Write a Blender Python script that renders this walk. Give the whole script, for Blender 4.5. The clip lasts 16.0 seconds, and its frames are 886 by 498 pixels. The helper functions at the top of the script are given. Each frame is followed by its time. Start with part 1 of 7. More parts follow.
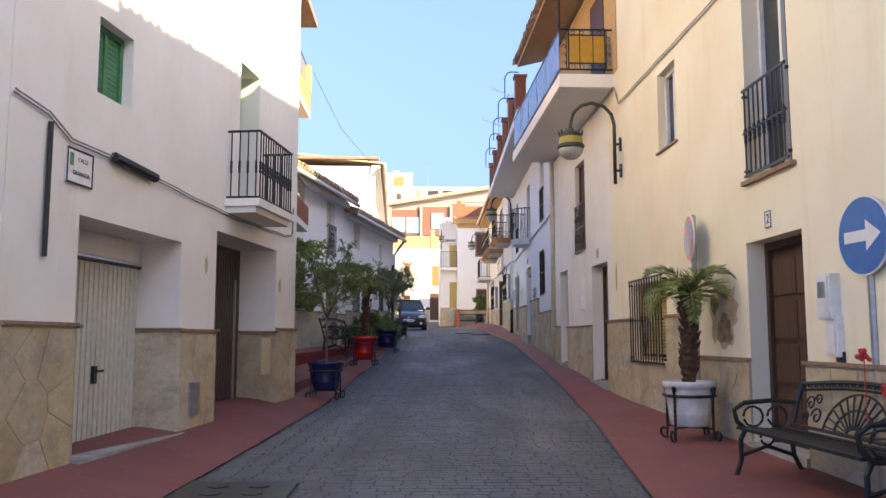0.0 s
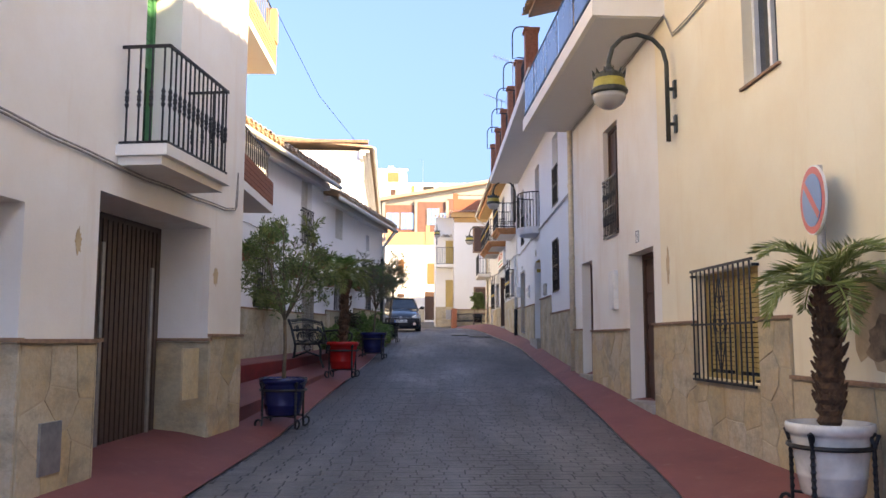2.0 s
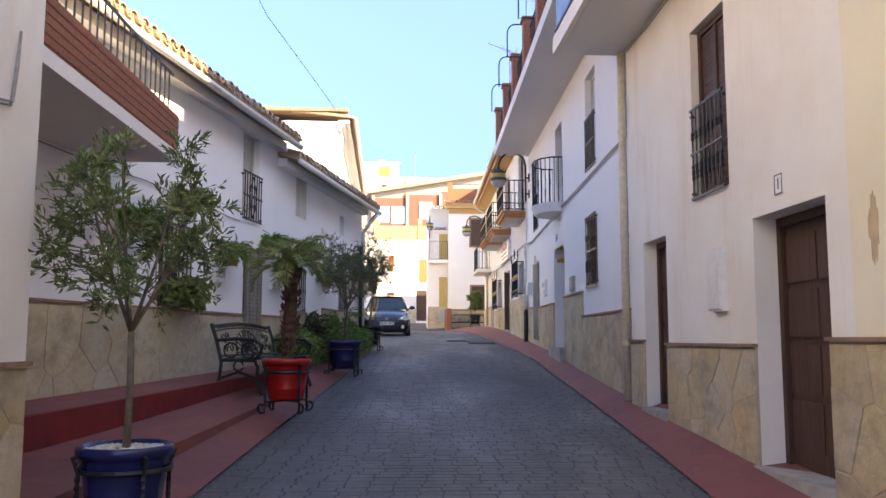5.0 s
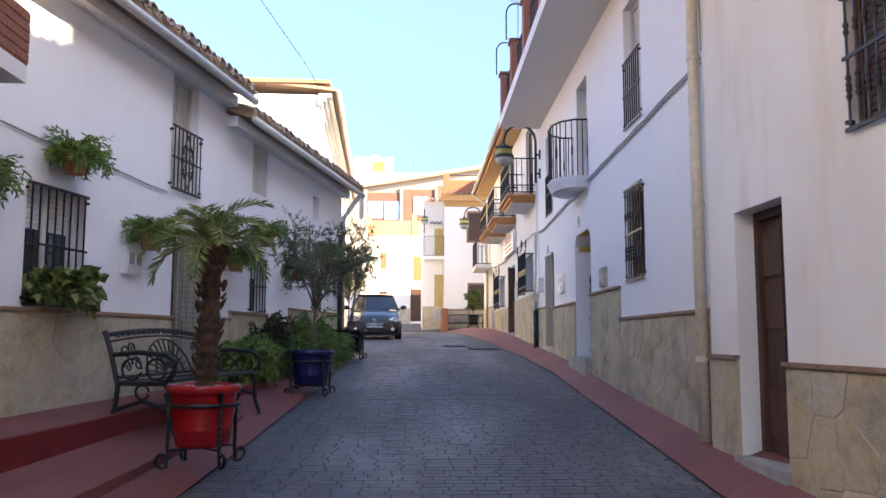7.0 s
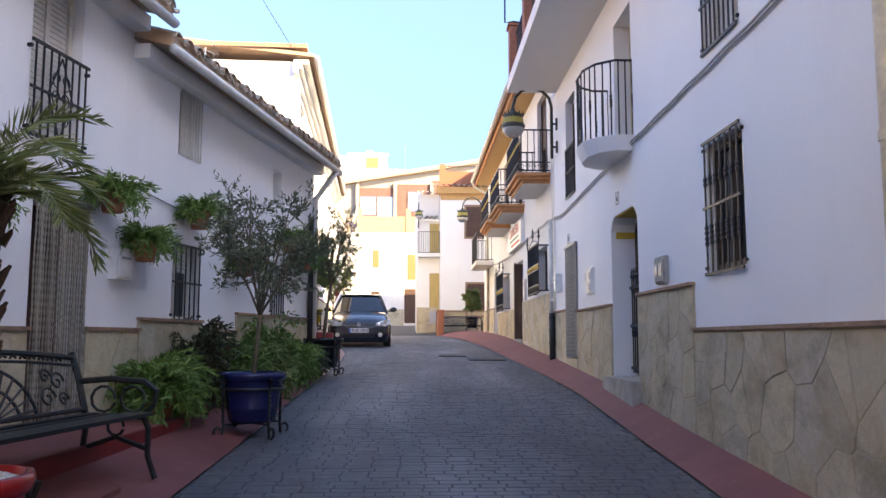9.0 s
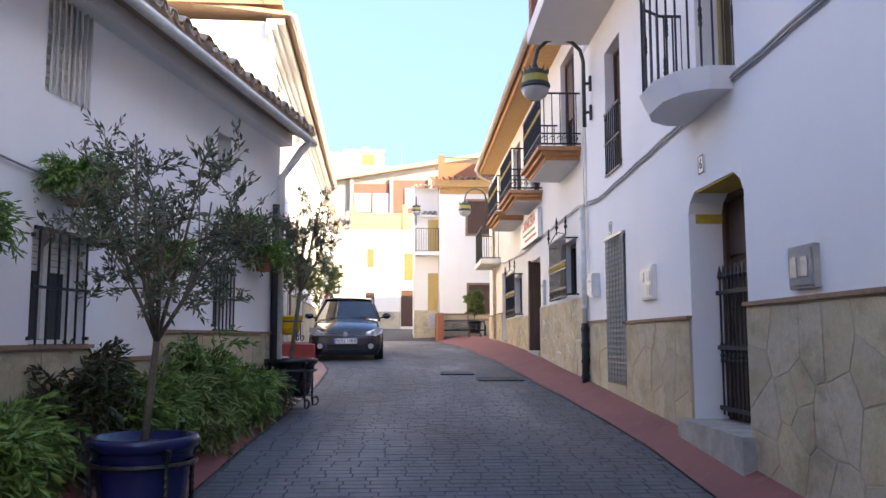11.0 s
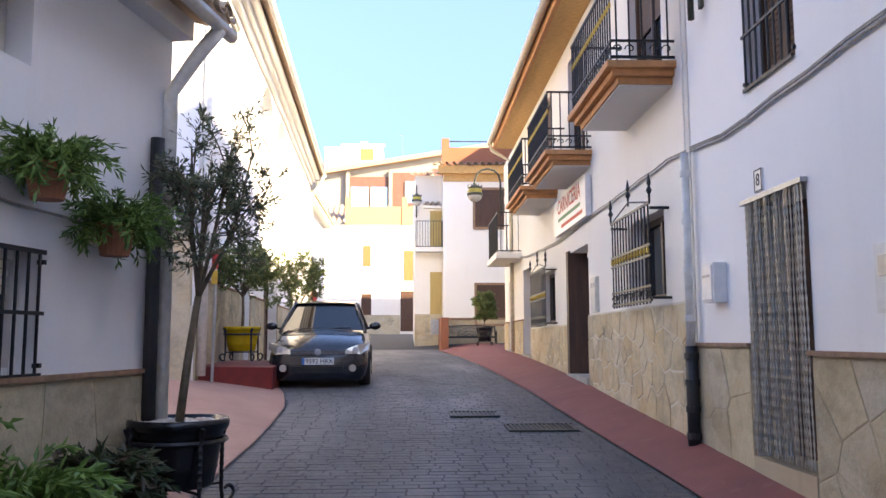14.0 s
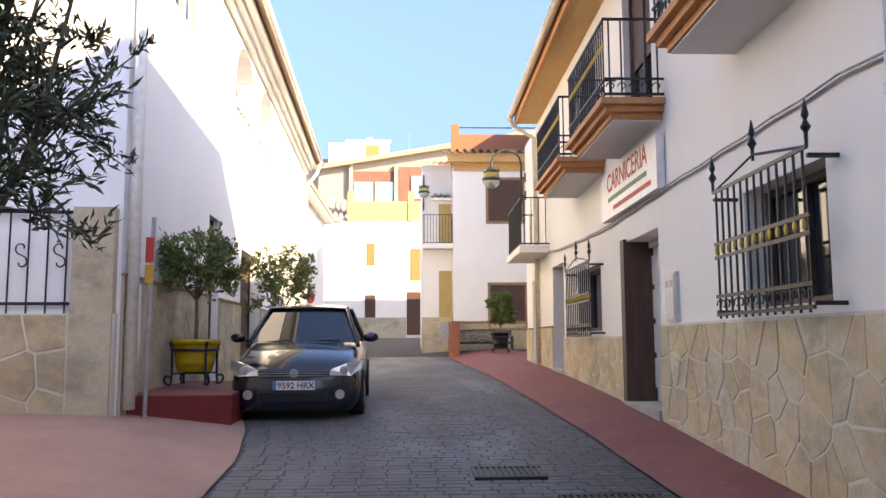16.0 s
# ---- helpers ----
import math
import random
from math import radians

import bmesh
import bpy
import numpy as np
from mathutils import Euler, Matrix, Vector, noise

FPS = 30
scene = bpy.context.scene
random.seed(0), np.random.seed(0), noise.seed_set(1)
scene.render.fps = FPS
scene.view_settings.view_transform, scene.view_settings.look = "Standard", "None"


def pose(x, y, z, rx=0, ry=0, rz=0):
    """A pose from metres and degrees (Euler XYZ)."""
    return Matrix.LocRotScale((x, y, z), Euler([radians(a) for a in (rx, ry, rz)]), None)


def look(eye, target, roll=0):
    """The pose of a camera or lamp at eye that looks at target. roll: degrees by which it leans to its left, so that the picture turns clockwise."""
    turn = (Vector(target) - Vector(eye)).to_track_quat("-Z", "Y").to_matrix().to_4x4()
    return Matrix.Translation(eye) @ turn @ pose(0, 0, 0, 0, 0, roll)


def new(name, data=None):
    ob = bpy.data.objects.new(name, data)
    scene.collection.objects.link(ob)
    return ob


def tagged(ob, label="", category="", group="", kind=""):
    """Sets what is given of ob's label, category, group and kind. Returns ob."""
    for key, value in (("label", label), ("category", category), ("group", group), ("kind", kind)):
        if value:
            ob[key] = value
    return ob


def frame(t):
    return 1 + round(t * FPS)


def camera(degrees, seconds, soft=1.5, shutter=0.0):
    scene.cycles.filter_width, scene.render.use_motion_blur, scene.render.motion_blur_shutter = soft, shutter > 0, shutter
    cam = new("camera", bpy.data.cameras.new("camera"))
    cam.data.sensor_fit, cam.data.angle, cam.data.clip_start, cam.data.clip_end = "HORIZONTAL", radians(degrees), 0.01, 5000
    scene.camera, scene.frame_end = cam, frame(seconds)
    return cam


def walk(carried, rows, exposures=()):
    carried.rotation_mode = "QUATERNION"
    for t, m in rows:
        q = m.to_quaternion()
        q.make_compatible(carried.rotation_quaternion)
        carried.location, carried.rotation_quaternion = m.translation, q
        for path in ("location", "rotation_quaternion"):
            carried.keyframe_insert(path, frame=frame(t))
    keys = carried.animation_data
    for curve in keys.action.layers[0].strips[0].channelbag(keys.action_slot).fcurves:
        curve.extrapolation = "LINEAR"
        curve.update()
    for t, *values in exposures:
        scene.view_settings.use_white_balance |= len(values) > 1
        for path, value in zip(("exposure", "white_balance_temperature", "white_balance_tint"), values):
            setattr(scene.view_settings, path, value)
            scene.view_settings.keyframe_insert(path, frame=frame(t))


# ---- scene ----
cam = camera(57.0, 16.0)
METRES, EYE, TILT, LEAN, TURN = 24.0, 1.5, -2.1, 0.0, -1.4
ROWS = [
    (0.0, 0.0, 0.0, 0.0, -0.0, 8.42, -0.0),
    (0.5, 0.0004, 0.0317, 0.0025, -0.09, 8.4, 0.01),
    (1.0, 0.0003, 0.0629, 0.0048, -0.15, 8.38, 0.02),
    (1.5, 0.0006, 0.0945, 0.0071, -0.24, 8.38, 0.02),
    (2.0, -0.0001, 0.1269, 0.0092, -0.31, 8.38, 0.0),
    (2.5, 0.0002, 0.1592, 0.0114, -0.39, 8.38, -0.01),
    (3.0, -0.0002, 0.1908, 0.0138, -0.48, 8.39, -0.08),
    (3.5, -0.0011, 0.2223, 0.0162, -0.53, 8.4, -0.07),
    (4.0, -0.001, 0.2545, 0.0183, -0.63, 8.39, -0.06),
    (6.5, 0.0019, 0.4105, 0.0311, -1.04, 8.36, -0.07),
    (7.0, 0.0022, 0.4432, 0.033, -1.12, 8.35, -0.05),
    (7.5, 0.002, 0.4758, 0.0356, -1.2, 8.35, -0.05),
    (8.0, 0.0028, 0.5072, 0.0389, -1.26, 8.36, -0.04),
    (8.5, 0.0032, 0.5396, 0.0414, -1.34, 8.36, -0.02),
    (9.0, 0.0048, 0.5712, 0.0444, -1.41, 8.37, -0.02),
    (9.5, 0.005, 0.6022, 0.0483, -1.49, 8.37, 0.0),
    (12.0, 0.0046, 0.754, 0.0646, -1.5, 8.4, 0.22),
    (12.5, 0.005, 0.7838, 0.0677, -1.43, 8.43, 0.23),
    (13.0, 0.0058, 0.8139, 0.0708, -1.42, 8.43, 0.25),
    (13.5, 0.006, 0.8448, 0.0734, -1.41, 8.41, 0.25),
    (14.0, 0.0057, 0.8752, 0.0762, -1.4, 8.44, 0.23),
    (14.5, 0.0045, 0.9058, 0.0793, -1.31, 8.44, 0.24),
    (15.0, 0.0046, 0.9357, 0.0823, -1.2, 8.46, 0.26),
    (15.5, 0.0052, 0.9654, 0.0855, -1.07, 8.48, 0.29),
    (16.0, 0.0046, 0.9958, 0.0881, -0.88, 8.48, 0.3),
]
walk(cam, [(t, pose(0, 0, EYE, TILT, LEAN, TURN) @ pose(METRES * x, METRES * y, METRES * z, 90 + pitch, roll, yaw)) for t, x, y, z, yaw, pitch, roll in ROWS], [(0.0, 3.2, 9800, 12), (4.0, 3.35, 9800, 12), (7.0, 3.55, 9400, 12), (13.0, 3.55, 9400, 12), (16.0, 3.25, 9800, 12)])

# ---- light ----
SUN_EL, SUN_AZ = 27.0, (0.79, -0.61)
world = bpy.data.worlds.new("sky")
scene.world = world
world.use_nodes = True
wn = world.node_tree.nodes
sky = wn.new("ShaderNodeTexSky")
sky.sky_type, sky.sun_disc = "NISHITA", False
sky.sun_elevation = radians(SUN_EL)
sky.sun_rotation = math.atan2(SUN_AZ[0], SUN_AZ[1])
sky.air_density, sky.dust_density, sky.ozone_density = 0.5, 4.5, 6.0
sky.altitude = 2200
wn["Background"].inputs[1].default_value = 0.15
# a clear blue sky without a white haze belt: the lowest part of the dome takes the tone of the sky some degrees higher
_co = wn.new("ShaderNodeTexCoord").outputs["Generated"]
_sp, _cb = wn.new("ShaderNodeSeparateXYZ"), wn.new("ShaderNodeCombineXYZ")
_iv, _pw, _ml = wn.new("ShaderNodeMath"), wn.new("ShaderNodeMath"), wn.new("ShaderNodeMath")
_iv.operation, _iv.inputs[0].default_value, _iv.use_clamp = "SUBTRACT", 1.0, True
_pw.operation, _pw.inputs[1].default_value = "POWER", 2.5
_ml.operation, _ml.inputs[1].default_value = "MULTIPLY_ADD", 0.5
for _a, _b in ((_co, _sp.inputs[0]), (_sp.outputs[2], _iv.inputs[1]), (_iv.outputs[0], _pw.inputs[0]), (_pw.outputs[0], _ml.inputs[0]), (_sp.outputs[2], _ml.inputs[2]), (_sp.outputs[0], _cb.inputs[0]), (_sp.outputs[1], _cb.inputs[1]), (_ml.outputs[0], _cb.inputs[2]), (_cb.outputs[0], sky.inputs[0]), (sky.outputs[0], wn["Background"].inputs[0])):
    world.node_tree.links.new(_a, _b)
sun = new("sun", bpy.data.lights.new("sun", "SUN"))
sun.data.energy, sun.data.angle, sun.data.color = 2.0, radians(0.6), (1.0, 0.91, 0.76)
_h = Vector((SUN_AZ[0], SUN_AZ[1], 0)).normalized()
_d = Vector((_h.x * math.cos(radians(SUN_EL)), _h.y * math.cos(radians(SUN_EL)), math.sin(radians(SUN_EL))))
sun.matrix_world = look(_d * 60, (0, 0, 0))


# ---- materials ----
class Nodes:
    """A small wrapper to write node materials in few lines."""

    def __init__(self, name, rough=0.8, metal=0.0):
        self.m = bpy.data.materials.new(name)
        self.m.use_nodes = True
        self.t = self.m.node_tree
        self.b = self.t.nodes["Principled BSDF"]
        self.b.inputs["Roughness"].default_value = rough
        self.b.inputs["Metallic"].default_value = metal
        self.co = self.t.nodes.new("ShaderNodeTexCoord").outputs["Object"]
        self.geo = self.t.nodes.new("ShaderNodeNewGeometry")

    def link(self, a, b):
        self.t.links.new(a, b)

    def world_pos(self, scale=(1, 1, 1)):
        mp = self.t.nodes.new("ShaderNodeMapping")
        mp.inputs["Scale"].default_value = scale
        self.link(self.geo.outputs["Position"], mp.inputs[0])
        return mp.outputs[0]

    def noise(self, scale, detail=4, rough=0.6, vec=None):
        n = self.t.nodes.new("ShaderNodeTexNoise")
        n.inputs["Scale"].default_value, n.inputs["Detail"].default_value = scale, detail
        n.inputs["Roughness"].default_value = rough
        self.link(vec if vec is not None else self.geo.outputs["Position"], n.inputs["Vector"])
        return n.outputs["Fac"]

    def ramp(self, fac, stops):
        r = self.t.nodes.new("ShaderNodeValToRGB")
        e = r.color_ramp.elements
        while len(e) < len(stops):
            e.new(0.5)
        for k, (p, c) in zip(e, stops):
            k.position, k.color = p, (*c, 1) if not isinstance(c, float) else (c, c, c, 1)
        self.link(fac, r.inputs[0])
        return r.outputs[0]

    def mix(self, fac, a, b, mode="MIX"):
        n = self.t.nodes.new("ShaderNodeMix")
        n.data_type, n.blend_type = "RGBA", mode
        for sock, v in ((n.inputs[0], fac), (n.inputs[6], a), (n.inputs[7], b)):
            if isinstance(v, (int, float)):
                sock.default_value = v
            elif isinstance(v, tuple):
                sock.default_value = (*v, 1)
            else:
                self.link(v, sock)
        return n.outputs[2]

    def rnd(self):
        return self.t.nodes.new("ShaderNodeObjectInfo").outputs["Random"]

    def island(self):
        return self.geo.outputs["Random Per Island"]

    def colour(self, c):
        if isinstance(c, tuple):
            self.b.inputs["Base Color"].default_value = (*c, 1)
        else:
            self.link(c, self.b.inputs["Base Color"])
        return self

    def bump(self, fac, strength=0.3, dist=0.01):
        n = self.t.nodes.new("ShaderNodeBump")
        n.inputs["Strength"].default_value, n.inputs["Distance"].default_value = strength, dist
        self.link(fac, n.inputs["Height"])
        self.link(n.outputs[0], self.b.inputs["Normal"])
        return self


def plaster(name, base, stain, amount, bump=0.25):
    """Limewashed render: soft tone changes, rain streaks and a few stained patches."""
    n = Nodes(name, 0.9)
    big = n.noise(0.9, 5, 0.6)
    streak = n.noise(1.0, 5, 0.65, n.world_pos((2.6, 2.6, 0.35)))
    c = n.mix(n.ramp(big, [(0.35, 0.0), (0.75, amount * 0.8)]), base, stain)
    c = n.mix(n.ramp(streak, [(0.55, 0.0), (0.8, amount)]), c, stain)
    fine = n.noise(38, 4)
    c = n.mix(n.ramp(fine, [(0.3, 0.06), (0.6, 0.0)]), c, (base[0] * 0.7, base[1] * 0.7, base[2] * 0.7))
    n.colour(c)
    n.bump(n.mix(0.35, n.noise(5, 4), n.noise(60, 3)), bump, 0.015)
    return n.m


def plain(name, c, rough=0.6, metal=0.0, vary=0.12, scale=14.0, bump=0.1):
    n = Nodes(name, rough, metal)
    f = n.noise(scale, 5)
    dark = tuple(v * (1 - 2.2 * vary) for v in c)
    n.colour(n.mix(n.ramp(f, [(0.35, 0.0), (0.7, 1.0)]), c, dark))
    if bump:
        n.bump(n.noise(scale * 5, 3), bump, 0.005)
    return n.m


def stone_mat(name, a, b, c):
    """Split sandstone slabs, each a tone of its own, with rust and grey clouds and dark weather stains."""
    n = Nodes(name, 0.8)
    r = n.ramp(n.rnd(), [(0.0, a), (0.35, b), (0.6, c), (0.85, tuple(v * 0.78 for v in a)), (1.0, tuple(min(0.75, v * 1.12) for v in c))])
    col = n.mix(n.ramp(n.noise(2.4, 6, 0.7), [(0.45, 0.0), (0.66, 0.6)]), r, (b[0] * 0.85, b[1] * 0.68, b[2] * 0.45))
    col = n.mix(n.ramp(n.noise(1.7, 7, 0.75, n.world_pos((1, 1, 1.6))), [(0.48, 0.0), (0.66, 0.75)]), col, tuple(v * 0.42 for v in c))
    col = n.mix(n.ramp(n.noise(22, 5), [(0.4, 0.25), (0.65, 0.0)]), col, tuple(v * 0.5 for v in c))
    n.colour(col)
    n.bump(n.mix(0.4, n.noise(7, 6, 0.7), n.noise(45, 3)), 0.6, 0.025)
    return n.m


def wood(name, a, b, scale=(14, 14, 0.9), rough=0.6):
    n = Nodes(name, rough)
    g = n.noise(1.6, 6, 0.7, n.world_pos(scale))
    n.colour(n.mix(n.ramp(g, [(0.35, 0.0), (0.7, 1.0)]), a, b))
    n.bump(g, 0.25, 0.005)
    return n.m


M = {}
M["cream"] = plaster("cream_plaster", (0.84, 0.77, 0.60), (0.66, 0.49, 0.28), 0.5)
M["old_white"] = plaster("weathered_white_plaster", (0.83, 0.81, 0.76), (0.62, 0.45, 0.29), 0.42)
M["white"] = plaster("white_plaster", (0.82, 0.82, 0.82), (0.66, 0.64, 0.62), 0.22)
M["white_warm"] = plaster("warm_white_plaster", (0.82, 0.79, 0.73), (0.68, 0.60, 0.5), 0.25)
# white plaster toned down, with the shade under the slabs put into its colour
M["shaded_white"] = plaster("shaded_slab_white", (0.74, 0.73, 0.71), (0.55, 0.52, 0.48), 0.2)
M["mortar"] = plaster("dado_mortar", (0.52, 0.43, 0.30), (0.30, 0.24, 0.17), 0.7, 0.5)
M["mortar_pale"] = plaster("pale_mortar", (0.70, 0.66, 0.56), (0.40, 0.33, 0.24), 0.6, 0.5)
M["stone"] = stone_mat("ochre_stone", (0.62, 0.50, 0.30), (0.54, 0.44, 0.29), (0.58, 0.51, 0.39))
M["stone_grey"] = stone_mat("grey_ochre_stone", (0.56, 0.49, 0.36), (0.49, 0.44, 0.35), (0.57, 0.49, 0.33))
M["stone_pale"] = stone_mat("pale_flagstone", (0.66, 0.55, 0.36), (0.60, 0.47, 0.27), (0.70, 0.61, 0.45))
M["cap"] = plain("terracotta_cap", (0.36, 0.22, 0.14), 0.85, vary=0.2)
M["iron"] = plain("black_iron", (0.018, 0.018, 0.02), 0.45, 0.3, bump=0.05)
M["iron_green"] = plain("aged_iron", (0.05, 0.055, 0.045), 0.5, 0.3)
M["gold"] = plain("gold_paint", (0.55, 0.36, 0.07), 0.4, 0.6)
M["brown_wood"] = wood("dark_brown_wood", (0.10, 0.045, 0.025), (0.045, 0.02, 0.012))
M["brown_metal"] = plain("brown_painted_metal", (0.085, 0.055, 0.042), 0.5)
M["white_metal"] = plain("white_painted_metal", (0.62, 0.60, 0.54), 0.45, vary=0.08)
M["yellow_wood"] = wood("ochre_wood", (0.50, 0.36, 0.13), (0.38, 0.26, 0.09))
M["orange_wood"] = wood("varnished_pine", (0.42, 0.19, 0.07), (0.28, 0.11, 0.04))
M["green_wood"] = plain("green_shutter_paint", (0.05, 0.22, 0.10), 0.5)
M["brick"] = plain("red_brick", (0.36, 0.13, 0.07), 0.85, vary=0.2, scale=30)
M["brick_light"] = plain("light_brick", (0.58, 0.30, 0.16), 0.85, vary=0.15, scale=30)
M["ochre_band"] = plain("ochre_paint", (0.62, 0.37, 0.15), 0.8, vary=0.1)
M["orange_band"] = plain("terracotta_paint", (0.58, 0.27, 0.11), 0.75, vary=0.1)
M["pipe_white"] = plain("white_pipe", (0.72, 0.71, 0.67), 0.5, vary=0.1)
M["pipe_cream"] = plain("cream_pipe", (0.72, 0.62, 0.46), 0.6, vary=0.12)
M["cable"] = plain("painted_cable", (0.40, 0.37, 0.33), 0.7, vary=0.2)
M["black_plastic"] = plain("black_plastic", (0.02, 0.02, 0.022), 0.5)
M["grey_metal"] = plain("galvanised_steel", (0.42, 0.43, 0.44), 0.45, 0.7)
M["white_plastic"] = plain("white_plastic", (0.76, 0.75, 0.72), 0.4, vary=0.06)
M["dark_room"] = plain("dark_interior", (0.03, 0.028, 0.025), 0.9)
M["gold_band"] = plain("ochre_reveal_paint", (0.60, 0.40, 0.06), 0.7, vary=0.1)
M["concrete"] = plain("concrete", (0.42, 0.40, 0.36), 0.9, vary=0.15, scale=6, bump=0.4)

_g = Nodes("window_glass", 0.05)
_g.colour((0.03, 0.035, 0.04))
_g.b.inputs["Specular IOR Level"].default_value = 0.8
M["glass"] = _g.m

_t = Nodes("clay_roof_tile", 0.85)
_c = _t.ramp(_t.island(), [(0.0, (0.50, 0.38, 0.26)), (0.4, (0.42, 0.26, 0.16)), (0.75, (0.55, 0.46, 0.36)), (1.0, (0.34, 0.20, 0.13))])
_t.colour(_t.mix(_t.ramp(_t.noise(12, 5), [(0.4, 0.0), (0.7, 0.6)]), _c, (0.25, 0.21, 0.16)))
_t.bump(_t.noise(40, 4), 0.3, 0.01)
M["tile"] = _t.m

_r = Nodes("dark_grey_paving", 0.62)
_w = _r.noise(0.55, 5, 0.6, _r.world_pos((1.6, 0.5, 1)))
_c = _r.ramp(_w, [(0.3, (0.060, 0.062, 0.066)), (0.52, (0.086, 0.088, 0.093)), (0.75, (0.165, 0.165, 0.165))])
_c = _r.mix(_r.ramp(_r.noise(26, 5), [(0.45, 0.0), (0.7, 0.55)]), _c, (0.15, 0.15, 0.15))
_i = _r.ramp(_r.island(), [(0.0, 0.0), (1.0, 0.35)])
_c = _r.mix(_i, _c, (0.045, 0.05, 0.06))
_r.colour(_c)
_r.link(_r.ramp(_w, [(0.3, 0.75), (0.7, 0.5)]), _r.b.inputs["Roughness"])
_r.bump(_r.noise(55, 4), 0.4, 0.008)
M["road"] = _r.m
M["road_joint"] = plain("paving_joint", (0.07, 0.074, 0.082), 0.9, vary=0.2, scale=18, bump=0.3)


def paint_floor(name, a, b, worn):
    """Painted stamped concrete with faint lozenge relief and worn, dusty spots."""
    n = Nodes(name, 0.72)
    c = n.mix(n.ramp(n.noise(1.3, 6, 0.65), [(0.38, 0.0), (0.68, 1.0)]), a, b)
    c = n.mix(n.ramp(n.noise(7, 6, 0.7), [(0.58, 0.0), (0.75, 0.5)]), c, worn)
    n.colour(c)
    v = n.t.nodes.new("ShaderNodeTexBrick")
    v.inputs["Scale"].default_value = 4.5
    v.inputs["Mortar Size"].default_value = 0.03
    n.link(n.world_pos((1, 1, 0.0)), v.inputs[0])
    n.bump(n.mix(0.5, n.noise(20, 5), v.outputs["Fac"]), 0.35, 0.006)
    return n.m


M["red_floor"] = paint_floor("red_painted_pavement", (0.235, 0.072, 0.062), (0.175, 0.052, 0.047), (0.30, 0.17, 0.14))
M["red_riser"] = plain("red_step_paint", (0.20, 0.018, 0.016), 0.6, vary=0.15, scale=5)
M["pink_floor"] = paint_floor("worn_pink_pavement", (0.44, 0.25, 0.19), (0.36, 0.19, 0.15), (0.5, 0.34, 0.28))


# ---- mesh helpers ----
def part(name, bm, material, parent=None, label="", smooth=False):
    me = bpy.data.meshes.new(name)
    bmesh.ops.recalc_face_normals(bm, faces=bm.faces)
    bm.to_mesh(me)
    bm.free()
    me.materials.append(M[material] if isinstance(material, str) else material)
    if smooth:
        for p in me.polygons:
            p.use_smooth = True
    ob = new(name, me)
    if parent is not None:
        ob.parent = parent
    if label:
        ob["label"] = label
    return ob


def thing(name, m, label, category, group="", kind=""):
    e = new(name)
    e.empty_display_size = 0.1
    e.matrix_world = m
    return tagged(e, label, category, group, kind)


def box(bm, x0, x1, y0, y1, z0, z1, bevel=0.0):
    vs = [bm.verts.new(p) for p in ((x0, y0, z0), (x1, y0, z0), (x1, y1, z0), (x0, y1, z0), (x0, y0, z1), (x1, y0, z1), (x1, y1, z1), (x0, y1, z1))]
    fs = [bm.faces.new([vs[i] for i in f]) for f in ((3, 2, 1, 0), (4, 5, 6, 7), (0, 1, 5, 4), (1, 2, 6, 5), (2, 3, 7, 6), (3, 0, 4, 7))]
    if bevel:
        es = list({e for f in fs for e in f.edges})
        bmesh.ops.bevel(bm, geom=es, offset=bevel, segments=1, affect="EDGES")
    return bm


def boxes(*dims):
    bm = bmesh.new()
    for d in dims:
        box(bm, *d)
    return bm


def tube(bm, pts, r, n=6, cap=True):
    """A round bar along a run of points; r may be one radius or one for each point."""
    pts = [Vector(p) for p in pts]
    rs = r if isinstance(r, (list, tuple)) else [r] * len(pts)
    rings = []
    up = Vector((0.31, 0.17, 0.93))
    for i, p in enumerate(pts):
        d = (pts[min(i + 1, len(pts) - 1)] - pts[max(i - 1, 0)]).normalized()
        a = d.cross(up)
        if a.length < 0.15:
            a = d.cross(Vector((1, 0, 0.1)))
        a.normalize()
        b = d.cross(a)
        rings.append([bm.verts.new(p + rs[i] * (math.cos(2 * math.pi * k / n) * a + math.sin(2 * math.pi * k / n) * b)) for k in range(n)])
        up = Vector(a.cross(d))
    for q, w in zip(rings, rings[1:]):
        for k in range(n):
            bm.faces.new((q[k], q[(k + 1) % n], w[(k + 1) % n], w[k]))
    if cap:
        bm.faces.new(rings[0][::-1])
        bm.faces.new(rings[-1])
    return bm


def lathe(bm, prof, n=20, at=(0, 0, 0)):
    """A turned shape from (radius, height) pairs."""
    rings = []
    for r, z in prof:
        rings.append([bm.verts.new((at[0] + r * math.cos(2 * math.pi * k / n), at[1] + r * math.sin(2 * math.pi * k / n), at[2] + z)) for k in range(n)])
    for q, w in zip(rings, rings[1:]):
        for k in range(n):
            bm.faces.new((q[k], q[(k + 1) % n], w[(k + 1) % n], w[k]))
    bm.faces.new(rings[0][::-1])
    bm.faces.new(rings[-1])
    return bm


def spiral(cx, cz, r0, r1, a0, a1, n=12, y=0.0):
    """Points of a scroll in the x-z plane."""
    return [(cx + (r0 + (r1 - r0) * i / n) * math.cos(a0 + (a1 - a0) * i / n), y, cz + (r0 + (r1 - r0) * i / n) * math.sin(a0 + (a1 - a0) * i / n)) for i in range(n + 1)]


def lerp(table, v):
    for (a, za), (b, zb) in zip(table, table[1:]):
        if v <= b:
            return za + (zb - za) * (max(v, a) - a) / (b - a)
    return table[-1][1]


